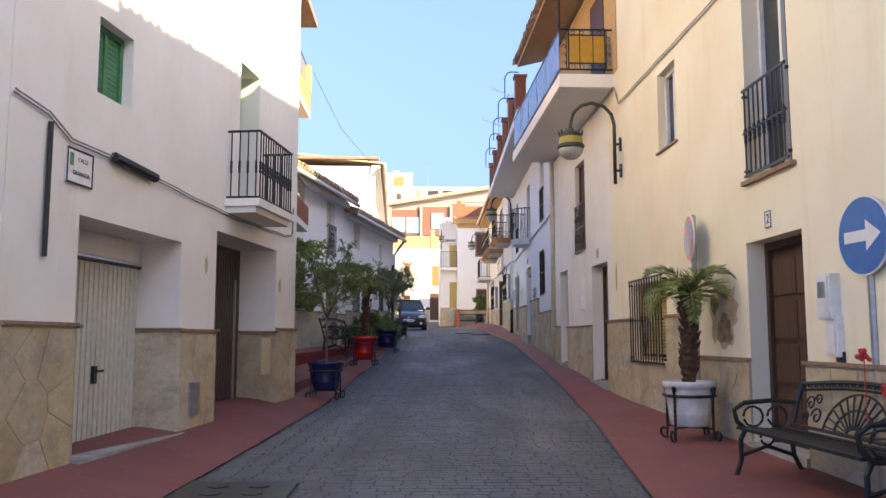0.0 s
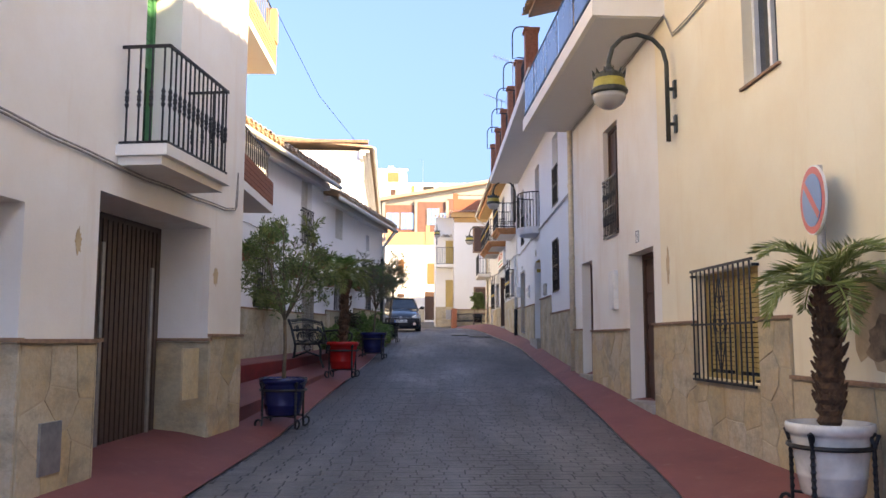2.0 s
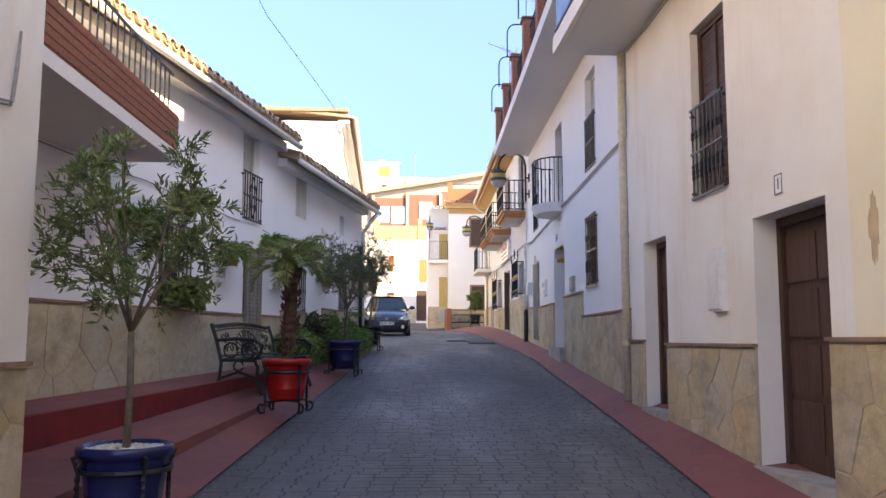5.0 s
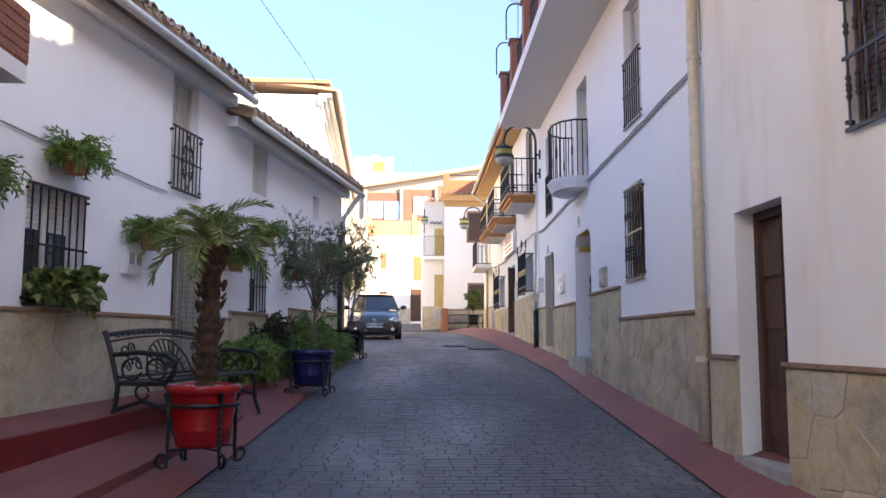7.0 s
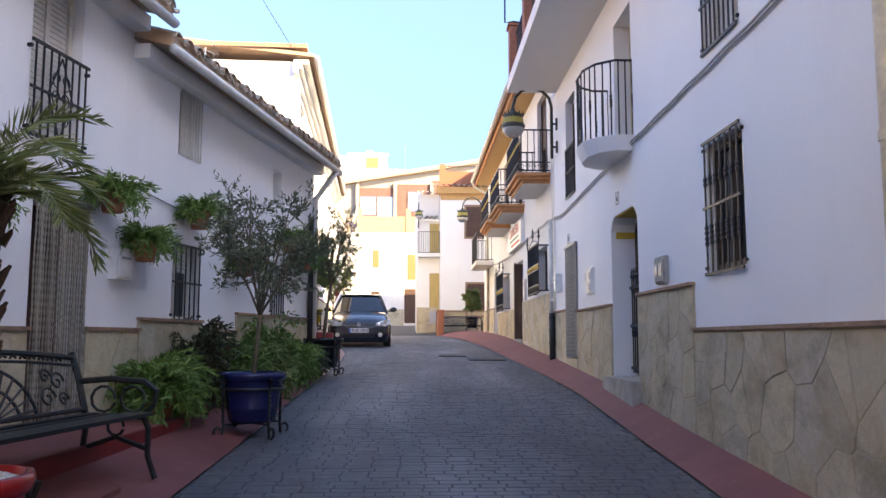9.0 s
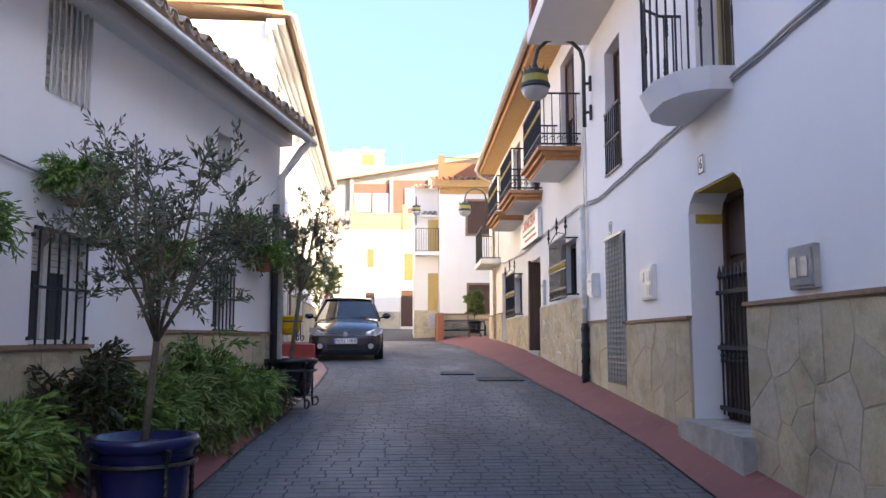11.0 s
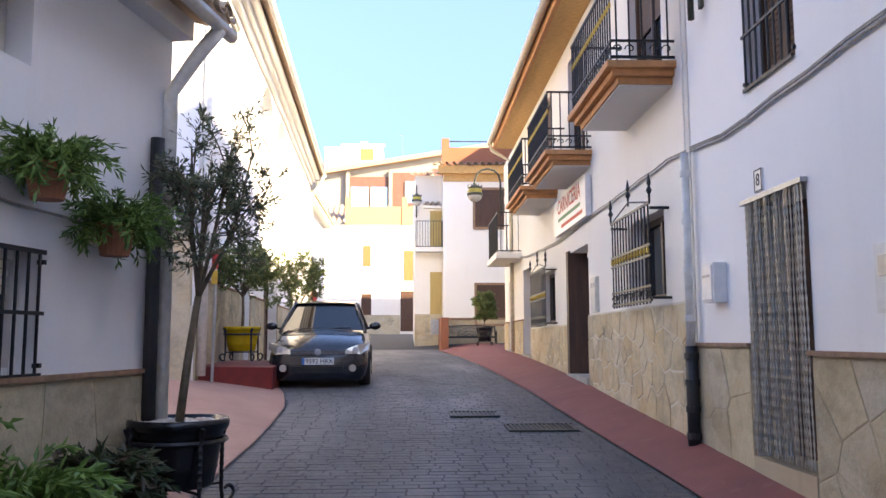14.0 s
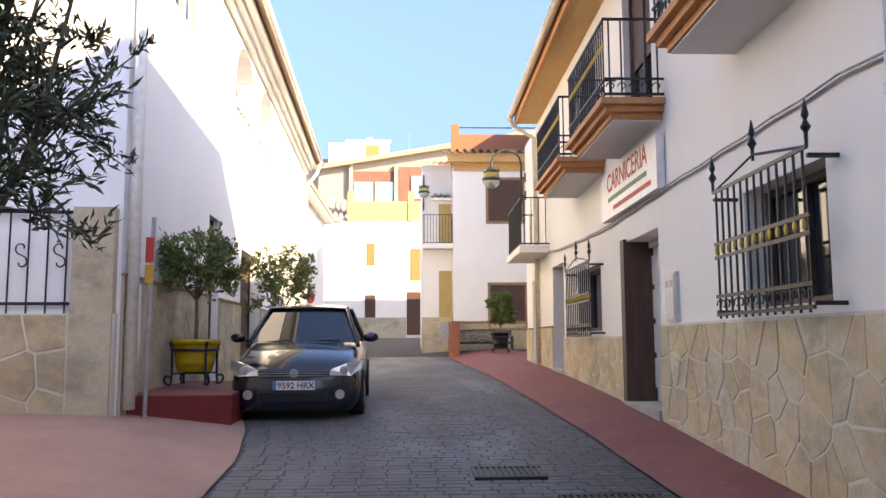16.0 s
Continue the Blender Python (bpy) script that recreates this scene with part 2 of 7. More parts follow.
# ---- ground ----
RISE = [(-40, -1.1), (-10, -0.3), (0, 0.12), (6, 0.37), (9, 0.45), (12, 0.55), (15, 0.75), (18, 0.93), (21, 1.12), (24, 1.36), (27, 1.53), (30, 1.69), (32, 1.81), (34, 1.89), (38, 2.02), (42, 2.1), (52, 2.2), (58, 2.5), (64, 2.85), (75, 3.0)]
EDGE_R = [(-40, 1.6), (5.8, 1.62), (10, 2.1), (13, 2.32), (17, 2.5), (20, 2.6), (24, 2.68), (27, 2.62), (30, 2.5), (34, 2.36), (40, 2.2), (44, 2.05), (48, 1.95), (52, 1.9)]
EDGE_L = [(-40, -2.2), (4, -2.05), (6.6, -1.8), (11.6, -1.46), (17.4, -1.16), (21, -0.98), (24, -0.84), (27, -0.74), (29, -0.70), (31, -0.75), (32.5, -0.98), (33.4, -1.2)]


CLIMB_L = [(26.5, 0.2), (30, 0.3)]
CLIMB_R = [(-40, 0.1), (12.5, 0.1), (15.5, 0.17), (17.5, 0.21), (22, 0.21), (28, 0.14), (34, 0.16), (52, 0.2)]


def rise(y):
    return lerp(RISE, y)


def ground(x, y):
    """Height of the road or of the pavement, which climbs gently from the road's edge to the walls."""
    z = rise(y)
    r, l = lerp(EDGE_R, y), lerp(EDGE_L, y)
    if x > r:
        z += 0.01 + min((x - r) / (3.0 - r), 1.1) * lerp(CLIMB_R, y)
    elif x < l and y < 33.4:
        z += min(0.01 + 0.2 * (l - x), lerp(CLIMB_L, y))
    return z


def strip(name, material, ys, xa, xb, n, dz, label, category, rough=0.0):
    bm = bmesh.new()
    rows = []
    for y in ys:
        a, b = xa(y), xb(y)
        rows.append([bm.verts.new((a + (b - a) * i / n, y, ground(min(max(a + (b - a) * i / n, a + 1e-4), b - 1e-4), y) + dz)) for i in range(n + 1)])
    for q, w in zip(rows, rows[1:]):
        for i in range(n):
            bm.faces.new((q[i], q[i + 1], w[i + 1], w[i]))
    return tagged(part(name, bm, material, smooth=True), label, category, kind="structure")


def span(a, b, step):
    k = max(1, int(round((b - a) / step)))
    return [a + (b - a) * i / k for i in range(k + 1)]


bm = bmesh.new()
gx = [-900, -120, -30, -8, 8, 30, 120, 900]
gy = [-900, -120, -40, -10, 0, 9, 12, 18, 24, 30, 38, 52, 64, 75, 130, 300, 1500]
gv = [[bm.verts.new((x, y, rise(y) - 0.25)) for x in gx] for y in gy]
for q, w in zip(gv, gv[1:]):
    for i in range(len(gx) - 1):
        bm.faces.new((q[i], q[i + 1], w[i + 1], w[i]))
tagged(part("ground", bm, "concrete"), "bare earth and concrete under the village", "ground", kind="structure")

road = strip("road", "road_joint", span(-30, 75, 1.0), lambda y: lerp(EDGE_L, y) if y < 33.4 else -6.0, lambda y: lerp(EDGE_R, y) if y < 52 else 6.0, 8, 0.0, "dark grey stamped paving of the climbing street", "road")
strip("pavement_right", "red_floor", span(-30, 52, 0.8), lambda y: lerp(EDGE_R, y), lambda y: 4.0, 6, 0.004, "red painted pavement along the cream and white houses", "pavement")
strip("pavement_left", "red_floor", span(-30, 26.4, 0.8), lambda y: -4.6, lambda y: lerp(EDGE_L, y), 8, 0.004, "red painted pavement with worn paint", "pavement")
strip("pavement_square", "pink_floor", span(26.4, 33.4, 0.5), lambda y: -6.0, lambda y: lerp(EDGE_L, y), 8, 0.004, "faded pink stamped concrete apron beside the street", "pavement")


# paving stones of the road, in rows across the street
def paving(y0, y1, seed):
    rg = random.Random(seed)
    verts, faces = [], []
    y = y0
    while y < y1:
        dep = 0.105
        x = lerp(EDGE_L, y + 0.05) + 0.01 - (rg.random() * 0.18 if y > 33.4 else 0)
        if y > 33.4:
            x = max(x, -2.6)
        xr = lerp(EDGE_R, y + 0.05) - 0.01
        off = rg.random() * 0.15
        x += off * 0.2
        while x < xr - 0.05:
            w = min(0.20 * (0.85 + 0.3 * rg.random()), xr - x)
            h = 0.002 + rg.random() * 0.003
            a, b, c, d = x + 0.003, x + w - 0.003, y + 0.003, y + dep - 0.003
            k = len(verts)
            t = 0.006
            for px, py, pz in ((a, c, -0.01), (b, c, -0.01), (b, d, -0.01), (a, d, -0.01), (a + t, c + t, h), (b - t, c + t, h), (b - t, d - t, h + 0.001), (a + t, d - t, h + 0.001)):
                verts.append((px, py, rise(py) + pz))
            faces += [(k + 4, k + 5, k + 6, k + 7), (k, k + 1, k + 5, k + 4), (k + 1, k + 2, k + 6, k + 5), (k + 2, k + 3, k + 7, k + 6), (k + 3, k, k + 4, k + 7)]
            x += w
        y += dep
    me = bpy.data.meshes.new("paving_stones")
    me.from_pydata(verts, [], faces)
    me.materials.append(M["road"])
    ob = new("paving_stones", me)
    ob.parent = road
    return tagged(ob, kind="stuff")


paving(4.0, 52.0, 3)

# red steps along the white house
def slab(name, material, pts_top, drop, label):
    """A low platform: a sloping top polygon with its risers."""
    bm = bmesh.new()
    top = [bm.verts.new(p) for p in pts_top]
    bot = [bm.verts.new((p[0], p[1], p[2] - drop)) for p in pts_top]
    bm.faces.new(top)
    for i in range(len(top)):
        j = (i + 1) % len(top)
        bm.faces.new((top[i], top[j], bot[j], bot[i]))
    return tagged(part(name, bm, material), label, "step", kind="structure")


slab("step_lower", "red_floor", [(-1.93, 12.18, 0.84), (-1.5, 17.4, 1.03), (-1.35, 19.2, 1.115), (-1.9, 19.4, 1.16), (-3.6, 12.18, 0.86)], 0.6, "low red painted step before the white house")
slab("step_upper", "red_riser", [(-3.05, 12.18, 1.15), (-2.1, 17.5, 1.262), (-1.75, 19.6, 1.31), (-1.5, 21.4, 1.345), (-1.72, 23.0, 1.42), (-3.95, 12.18, 1.15)], 0.7, "raised dark red step along the house front")
slab("step_upper_floor", "red_floor", [(-3.07, 12.18, 1.156), (-2.12, 17.5, 1.268), (-1.77, 19.6, 1.316), (-1.52, 21.4, 1.351), (-1.74, 23.0, 1.426), (-3.95, 12.18, 1.156)], 0.02, "red painted walkway on the raised step")


# ---- facades ----
class Facade:
    """A street front between two points of the plan: s runs along it from the near end, out points to the street."""

    def __init__(self, p, q, side):
        self.p, self.q, self.side = Vector((*p, 0)), Vector((*q, 0)), side
        self.len = (self.q - self.p).length
        self.d = (self.q - self.p) / self.len
        self.n = Vector((-self.d.y, self.d.x, 0)) * (1 if side == "right" else -1)

    def mat(self, s, z=0.0, out=0.0):
        o = self.p + self.d * s + self.n * out + Vector((0, 0, z))
        x = self.d if self.side == "right" else -self.d
        return Matrix(((x.x, self.n.x, 0, o.x), (x.y, self.n.y, 0, o.y), (0, 0, 1, o.z), (0, 0, 0, 1)))

    def at(self, s, out, z):
        return self.p + self.d * s + self.n * out + Vector((0, 0, z))

    def base(self, s, out=0.0):
        w = self.at(s, out, 0)
        return ground(w.x, w.y)


def wall_mesh(f, s0, s1, z0, z1, holes, thick=0.35, out=0.0):
    """A solid wall with openings right through it, as one closed mesh."""
    ss = sorted({s0, s1, *[v for h in holes for v in h[:2]]})
    zs = sorted({z0, z1, *[v for h in holes for v in h[2:4]]})
    ss = [s for s in ss if s0 <= s <= s1]
    zs = [z for z in zs if z0 <= z <= z1]

    def full(i, j):
        if i < 0 or j < 0 or i >= len(ss) - 1 or j >= len(zs) - 1:
            return False
        a, b = (ss[i] + ss[i + 1]) / 2, (zs[j] + zs[j + 1]) / 2
        return not any(h[0] < a < h[1] and h[2] < b < h[3] for h in holes)

    bm = bmesh.new()
    cache = {}

    def v(i, j, o):
        if (i, j, o) not in cache:
            cache[i, j, o] = bm.verts.new(f.at(ss[i], out - (thick if o else 0), zs[j]))
        return cache[i, j, o]

    for i in range(len(ss) - 1):
        for j in range(len(zs) - 1):
            if not full(i, j):
                continue
            bm.faces.new((v(i, j, 0), v(i + 1, j, 0), v(i + 1, j + 1, 0), v(i, j + 1, 0)))
            bm.faces.new((v(i, j, 1), v(i, j + 1, 1), v(i + 1, j + 1, 1), v(i + 1, j, 1)))
            for di, dj, e in ((-1, 0, ((i, j), (i, j + 1))), (1, 0, ((i + 1, j), (i + 1, j + 1))), (0, -1, ((i, j), (i + 1, j))), (0, 1, ((i, j + 1), (i + 1, j + 1)))):
                if not full(i + di, j + dj):
                    (a, b), (c, d) = e
                    bm.faces.new((v(a, b, 0), v(a, b, 1), v(c, d, 1), v(c, d, 0)))
    return bm


def wbox(f, s0, s1, o0, o1, z0, z1, bm=None):
    """A box set against a facade, in world coordinates."""
    bm = bm or bmesh.new()
    vs = [bm.verts.new(f.at(s, o, z)) for z in (z0, z1) for s, o in ((s0, o0), (s1, o0), (s1, o1), (s0, o1))]
    for q in ((3, 2, 1, 0), (4, 5, 6, 7), (0, 1, 5, 4), (1, 2, 6, 5), (2, 3, 7, 6), (3, 0, 4, 7)):
        bm.faces.new([vs[i] for i in q])
    return bm


def clip(poly, a, b, c):
    """The part of a polygon where a*x + b*y <= c."""
    res = []
    for i, p in enumerate(poly):
        q = poly[(i + 1) % len(poly)]
        dp, dq = a * p[0] + b * p[1] - c, a * q[0] + b * q[1] - c
        if dp <= 0:
            res.append(p)
        if dp * dq < 0:
            t = dp / (dp - dq)
            res.append((p[0] + t * (q[0] - p[0]), p[1] + t * (q[1] - p[1])))
    return res


def crazy_paving(f, s0, s1, zb, zt, size, material, parent, seed, joint=0.007, proud=0.008, out=0.0, stretch=1.0):
    """Irregular flat stones over a stretch of dado: the cells of scattered points, each a piece with its own edges."""
    rg = random.Random(seed)
    nx, nz = max(1, round((s1 - s0) / (size * stretch))), max(1, round((zt - zb) / size))
    pts = [(s0 + (i + 0.5 + rg.uniform(-0.42, 0.42)) * (s1 - s0) / nx, zb + (j + 0.5 + rg.uniform(-0.42, 0.42)) * (zt - zb) / nz) for i in range(nx) for j in range(nz)]
    for k, p in enumerate(pts):
        poly = [(s0, zb), (s1, zb), (s1, zt), (s0, zt)]
        for m, q in enumerate(pts):
            if m == k or abs(q[0] - p[0]) > 3 * size * stretch:
                continue
            dx, dz = q[0] - p[0], q[1] - p[1]
            poly = clip(poly, dx, dz, dx * (p[0] + q[0]) / 2 + dz * (p[1] + q[1]) / 2)
            if len(poly) < 3:
                break
        if len(poly) < 3:
            continue
        cx, cz = sum(v[0] for v in poly) / len(poly), sum(v[1] for v in poly) / len(poly)
        rad = max(1e-3, sum(math.hypot(v[0] - cx, v[1] - cz) for v in poly) / len(poly))
        if rad < 0.03:
            continue
        bm = bmesh.new()
        h = proud * rg.uniform(0.6, 1.3)
        rings = []
        for sh, o in ((joint / rad, -0.004), (joint / rad, h * 0.7), ((joint + 0.008) / rad, h)):
            rings.append([bm.verts.new(f.at(v[0] + (cx - v[0]) * sh, out + o, v[1] + (cz - v[1]) * sh)) for v in poly])
        for q, w in zip(rings, rings[1:]):
            for i in range(len(q)):
                bm.faces.new((q[i], q[(i + 1) % len(q)], w[(i + 1) % len(q)], w[i]))
        bm.faces.new(rings[-1])
        part("stone", bm, material, parent)


def barrel_tiles(f, s0, s1, o_eave, z_eave, run, rise_, parent=None, name="roof_tiles", step=0.2, label=""):
    """Spanish barrel tiles laid up a slope from the eave: covers over troughs, two courses deep at the edge."""
    bm = bmesh.new()
    rg = random.Random(int(s0 * 7 + s1 * 13))
    n = max(1, round((s1 - s0) / step))
    ln = math.hypot(run, rise_)
    for i in range(n):
        s = s0 + (i + 0.5) * (s1 - s0) / n
        for up_, r, lift in ((1, 0.085, 0.05), (-1, 0.08, 0.075)):
            sc = s if up_ == 1 else s + step / 2
            j = rg.uniform(-0.02, 0.02)
            rows = []
            for t in (0.0, 0.25, 1.0):
                o = o_eave + j - run * t
                z = z_eave + rise_ * t + lift + (0.01 if t == 0 else 0)
                ring = []
                for th in (0.0, 0.014):
                    for k in range(6):
                        a = math.pi * k / 5
                        ring.append(bm.verts.new(f.at(sc + (r - th) * math.cos(a), o, z + up_ * ((r - th) * math.sin(a) * 0.85) - (0 if up_ == 1 else 0.0))))
                rows.append(ring)
            for q, w in zip(rows, rows[1:]):
                for k in range(5):
                    bm.faces.new((q[k], q[k + 1], w[k + 1], w[k]))
            q = rows[0]
            for k in range(5):
                bm.faces.new((q[k], q[k + 1], q[k + 7], q[k + 6]))
    ob = part(name, bm, "tile", parent, label)
    ob["kind"] = "stuff"
    return ob


RA = Facade((3.235, 0.0), (2.83, 17.35), "right")
RB = Facade((2.88, 17.36), (3.08, 27.7), "right")
RC = Facade((3.07, 27.71), (3.25, 41.7), "right")
L1 = Facade((-2.84, 5.55), (-1.9, 12.17), "left")
L2 = Facade((-3.88, 12.18), (-0.99, 26.75), "left")
L3 = Facade((-2.05, 31.8), (-2.64, 49.79), "left")
OA = 6.505 - 0.0      # s of RA measured from 6.5 m on
O1 = 0.86             # s of L1 measured from the garage pier on
O2 = 6.24             # s of L2 measured from 18.3 m on


def house(name, label):
    return thing(name, Matrix.Identity(4), label, "house")


def roof_close(f, parent, s0, s1, z, depth, material="tile", over=0.0, pitch=0.25, thick=0.12):
    """The roof's sloping slab, from the front wall back over the house."""
    bm = bmesh.new()
    ps = [f.at(s0, over, z - over * pitch), f.at(s1, over, z - over * pitch), f.at(s1, -depth, z + depth * pitch), f.at(s0, -depth, z + depth * pitch)]
    lo = [bm.verts.new(p) for p in ps]
    hi = [bm.verts.new(p + Vector((0, 0, thick))) for p in ps]
    bm.faces.new(lo[::-1])
    bm.faces.new(hi)
    for i in range(4):
        j = (i + 1) % 4
        bm.faces.new((lo[i], lo[j], hi[j], hi[i]))
    return part("roof", bm, material, parent)


def shell(f, parent, s0, s1, z0, z1, depth, material):
    """Side and back walls that close the house behind its front."""
    part("side_wall", wbox(f, s0 + 0.005, s0 + 0.3, -0.352, -depth, z0, z1), material, parent)
    part("side_wall", wbox(f, s1 - 0.3, s1 - 0.005, -0.352, -depth, z0, z1), material, parent)
    part("back_wall", wbox(f, s0, s1, -depth - 0.3, -depth - 0.002, z0, z1), material, parent)


# right, cream house: openings as (s0, s1, z0, z1)
A_HOLES = [(6.52, 7.6, 0.2, 2.4), (6.62, 7.5, 2.98, 5.05), (9.45, 10.12, 3.86, 4.86), (10.0, 11.46, 1.22, 2.26), (12.88, 13.98, 0.3, 2.74), (14.4, 15.2, 3.1, 4.74), (16.05, 16.82, 0.4, 2.87)]
house_a = house("cream_house", "cream plastered house with a stone dado and stained patches")
part("wall", wall_mesh(RA, -14, 12.6, -1.4, 7.6, A_HOLES[:4]), "cream", house_a)
part("wall", wall_mesh(RA, 12.6, 17.35, -1.4, 7.6, A_HOLES[4:]), "old_white", house_a, "whitewashed far bays with hairline cracks")
shell(RA, house_a, -14, 17.35, -1.4, 7.6, 8.0, "cream")
roof_close(RA, house_a, -14, 17.5, 7.68, 8.4, over=0.75)
# white house with the roof terrace
B_HOLES = [(2.1, 2.85, 2.6, 3.63), (2.08, 2.84, 4.4, 5.9), (5.0, 6.2, 1.55, 3.53), (5.1, 5.88, 4.3, 5.85), (8.35, 9.22, 1.75, 3.48), (8.4, 9.15, 4.28, 5.85)]
house_b = house("white_terrace_house", "white plastered house with a brick-posted roof terrace and stone dado")
part("wall", wall_mesh(RB, 0.0, RB.len, -0.4, 6.3, B_HOLES), "white", house_b)
shell(RB, house_b, 0, RB.len, -0.4, 6.3, 8.0, "white")
part("terrace_slab", wbox(RB, -0.05, 10.05, 0.84, -8.3, 6.3, 6.5), "shaded_white", house_b, "white painted slab that overhangs the street")
# white house with the butcher's shop
C_HOLES = [(0.75, 1.95, 2.95, 3.78), (4.07, 5.4, 1.9, 3.83), (6.65, 8.1, 2.85, 3.72), (9.4, 10.5, 2.0, 4.0), (0.65, 1.75, 5.02, 6.7), (4.1, 5.2, 5.02, 6.7), (6.7, 7.8, 5.02, 6.7), (12.15, 13.1, 2.0, 3.94)]
house_c = house("butcher_house", "white plastered house with ochre eaves and a flagstone dado")
part("wall", wall_mesh(RC, 0.0, RC.len, 0.6, 7.0, C_HOLES), "white_warm", house_c)
shell(RC, house_c, 0, RC.len, 0.6, 7.0, 8.0, "white_warm")
roof_close(RC, house_c, -0.05, 12.0, 7.27, 8.4, over=0.55, pitch=0.22)
# left, house with the garages
G_HOLES = [(0.9, 2.77, 0.1, 2.48), (3.67, 5.79, 0.1, 2.72), (1.07, 1.64, 3.53, 4.18), (4.28, 4.96, 3.25, 4.9), (4.0, 4.75, 6.0, 7.3)]
house_g = house("garage_house", "old white house with two deep garage doors and a stone dado")
part("wall", wall_mesh(L1, -0.02, L1.len, -0.6, 8.0, G_HOLES, 0.62), "old_white", house_g)
part("side_wall", wbox(L1, L1.len - 0.35, L1.len - 0.003, -0.622, -7, -0.6, 8.0), "old_white", house_g)
part("side_wall", wbox(L1, -0.35, -0.025, 0.0, -7, -0.6, 8.0), "old_white", house_g)
roof_close(L1, house_g, -0.4, L1.len + 0.2, 8.05, 7.4, over=0.4)
# left, long white house
W_HOLES = [(5.38, 6.22, 2.17, 3.2), (7.8, 8.45, 3.6, 4.94), (10.2, 10.72, 3.97, 4.76), (7.92, 8.64, 1.2, 3.13), (10.16, 10.8, 2.24, 3.04), (12.98, 13.5, 2.37, 3.03), (13.0, 13.34, 3.98, 4.4)]
house_w = house("long_white_house", "long white house with tiled eaves and potted plants on its front")
SPLIT = 9.25
part("wall", wall_mesh(L2, 0.0, SPLIT, 0.0, 5.1, [h for h in W_HOLES if h[1] < SPLIT]), "white", house_w)
part("wall", wall_mesh(L2, SPLIT, L2.len, 0.0, 4.85, [h for h in W_HOLES if h[0] > SPLIT]), "white", house_w)
shell(L2, house_w, 0, L2.len, 0.0, 4.84, 7.0, "white")
part("roof_step", wbox(L2, SPLIT - 0.28, SPLIT, 0.0, -7.0, 4.84, 5.1), "white", house_w)
roof_close(L2, house_w, 0.0, SPLIT, 5.14, 7.4, over=0.38, pitch=0.3)
roof_close(L2, house_w, SPLIT + 0.002, L2.len + 0.1, 4.88, 7.4, over=0.38, pitch=0.3)
# left, hall with arches
H_HOLES = [(1.62, 3.06, 6.76, 7.9), (3.85, 4.6, 2.0, 4.55), (6.5, 8.8, 1.9, 4.35)]
house_h = house("arched_hall", "tall white hall with an arcaded upper gallery and moulded eaves")
ARCH = [(5.6, 7.75, 6.2), (8.2, 10.5, 6.2)]
part("wall", wall_mesh(L3, 0.0, L3.len, 0.6, 8.3, H_HOLES + [(a, b, c, 8.0) for a, b, c in ARCH]), "white", house_h)
shell(L3, house_h, 0, L3.len, 0.6, 8.3, 9.0, "white")
roof_close(L3, house_h, -0.15, L3.len + 0.1, 8.42, 9.4, over=0.46, pitch=0.1, thick=0.08)

# unseen storey set back behind the roof terrace, added to shade the opposite fronts
part("attic_wall", wbox(RB, -5.0, 13.6, -1.7, -7.9, 6.52, 9.7), "white", house_b)
roof_close(RB, house_b, -5.1, 13.7, 9.75, 8.0, over=-1.5, pitch=0.1)


# ---- dados ----
def dado(f, s0, s1, zt, parent, mortar, stone, size, seed, out=0.0, cap=True, stretch=1.0, depth=0.7, joint=0.007):
    """Stone cladding of a wall's foot under a thin clay cap."""
    zb = min(f.base(s0), f.base(s1)) - 0.05
    part("dado_backing", wbox(f, s0, s1, out, out + 0.02, zb - depth, zt), mortar, parent)
    crazy_paving(f, s0, s1, zb, zt - 0.01, size, stone, parent, seed, joint, out=out + 0.02, stretch=stretch)
    if cap:
        part("dado_cap", wbox(f, s0 - 0.012, s1 + 0.012, out, out + 0.05, zt, zt + 0.028), "cap", parent, "thin terracotta coping")


for i, (a, b, z) in enumerate([(2.0, 6.52, 1.3), (7.6, 9.4, 1.3), (9.42, 9.99, 1.77), (11.47, 12.88, 1.77), (13.98, 16.05, 1.72), (16.82, 17.34, 1.75)]):
    dado(RA, a, b, z, house_a, "mortar", "stone", 0.34, 11 + i)
dado(RA, 9.99, 11.47, 1.21, house_a, "mortar", "stone", 0.34, 18, cap=False)
for i, (a, b, z) in enumerate([(0.02, 3.22, 2.13), (3.23, 4.99, 2.52), (6.21, 8.34, 2.46), (9.23, 10.3, 2.5)]):
    dado(RB, a, b, z, house_b, "mortar", "stone_grey", 0.36, 31 + i)
for i, (a, b, z) in enumerate([(0.02, 4.06, 2.88), (5.41, 9.39, 2.78), (10.51, 12.14, 2.95), (13.11, 13.98, 2.95)]):
    dado(RC, a, b, z, house_c, "mortar_pale", "stone_pale", 0.27, 51 + i, cap=i > 1, joint=0.012)
for i, (a, b, z) in enumerate([(0.0, 0.89, 1.6), (2.78, 3.66, 1.58), (5.8, 6.67, 1.63)]):
    dado(L1, a, b, z, house_g, "mortar", "stone", 0.32, 71 + i)
for i, (a, b, z) in enumerate([(0.02, 7.91, 2.12), (8.65, 9.5, 2.13), (9.51, 10.84, 2.23), (10.85, 11.8, 2.13), (11.81, 14.8, 2.35)]):
    dado(L2, a, b, z, house_w, "mortar", "stone_grey", 0.42, 81 + i)
for i, (a, b) in enumerate([(0.02, 3.84), (4.61, 6.49), (8.81, 17.9)]):
    dado(L3, a, b, 3.36, house_h, "mortar", "stone_grey", 0.45, 91 + i)
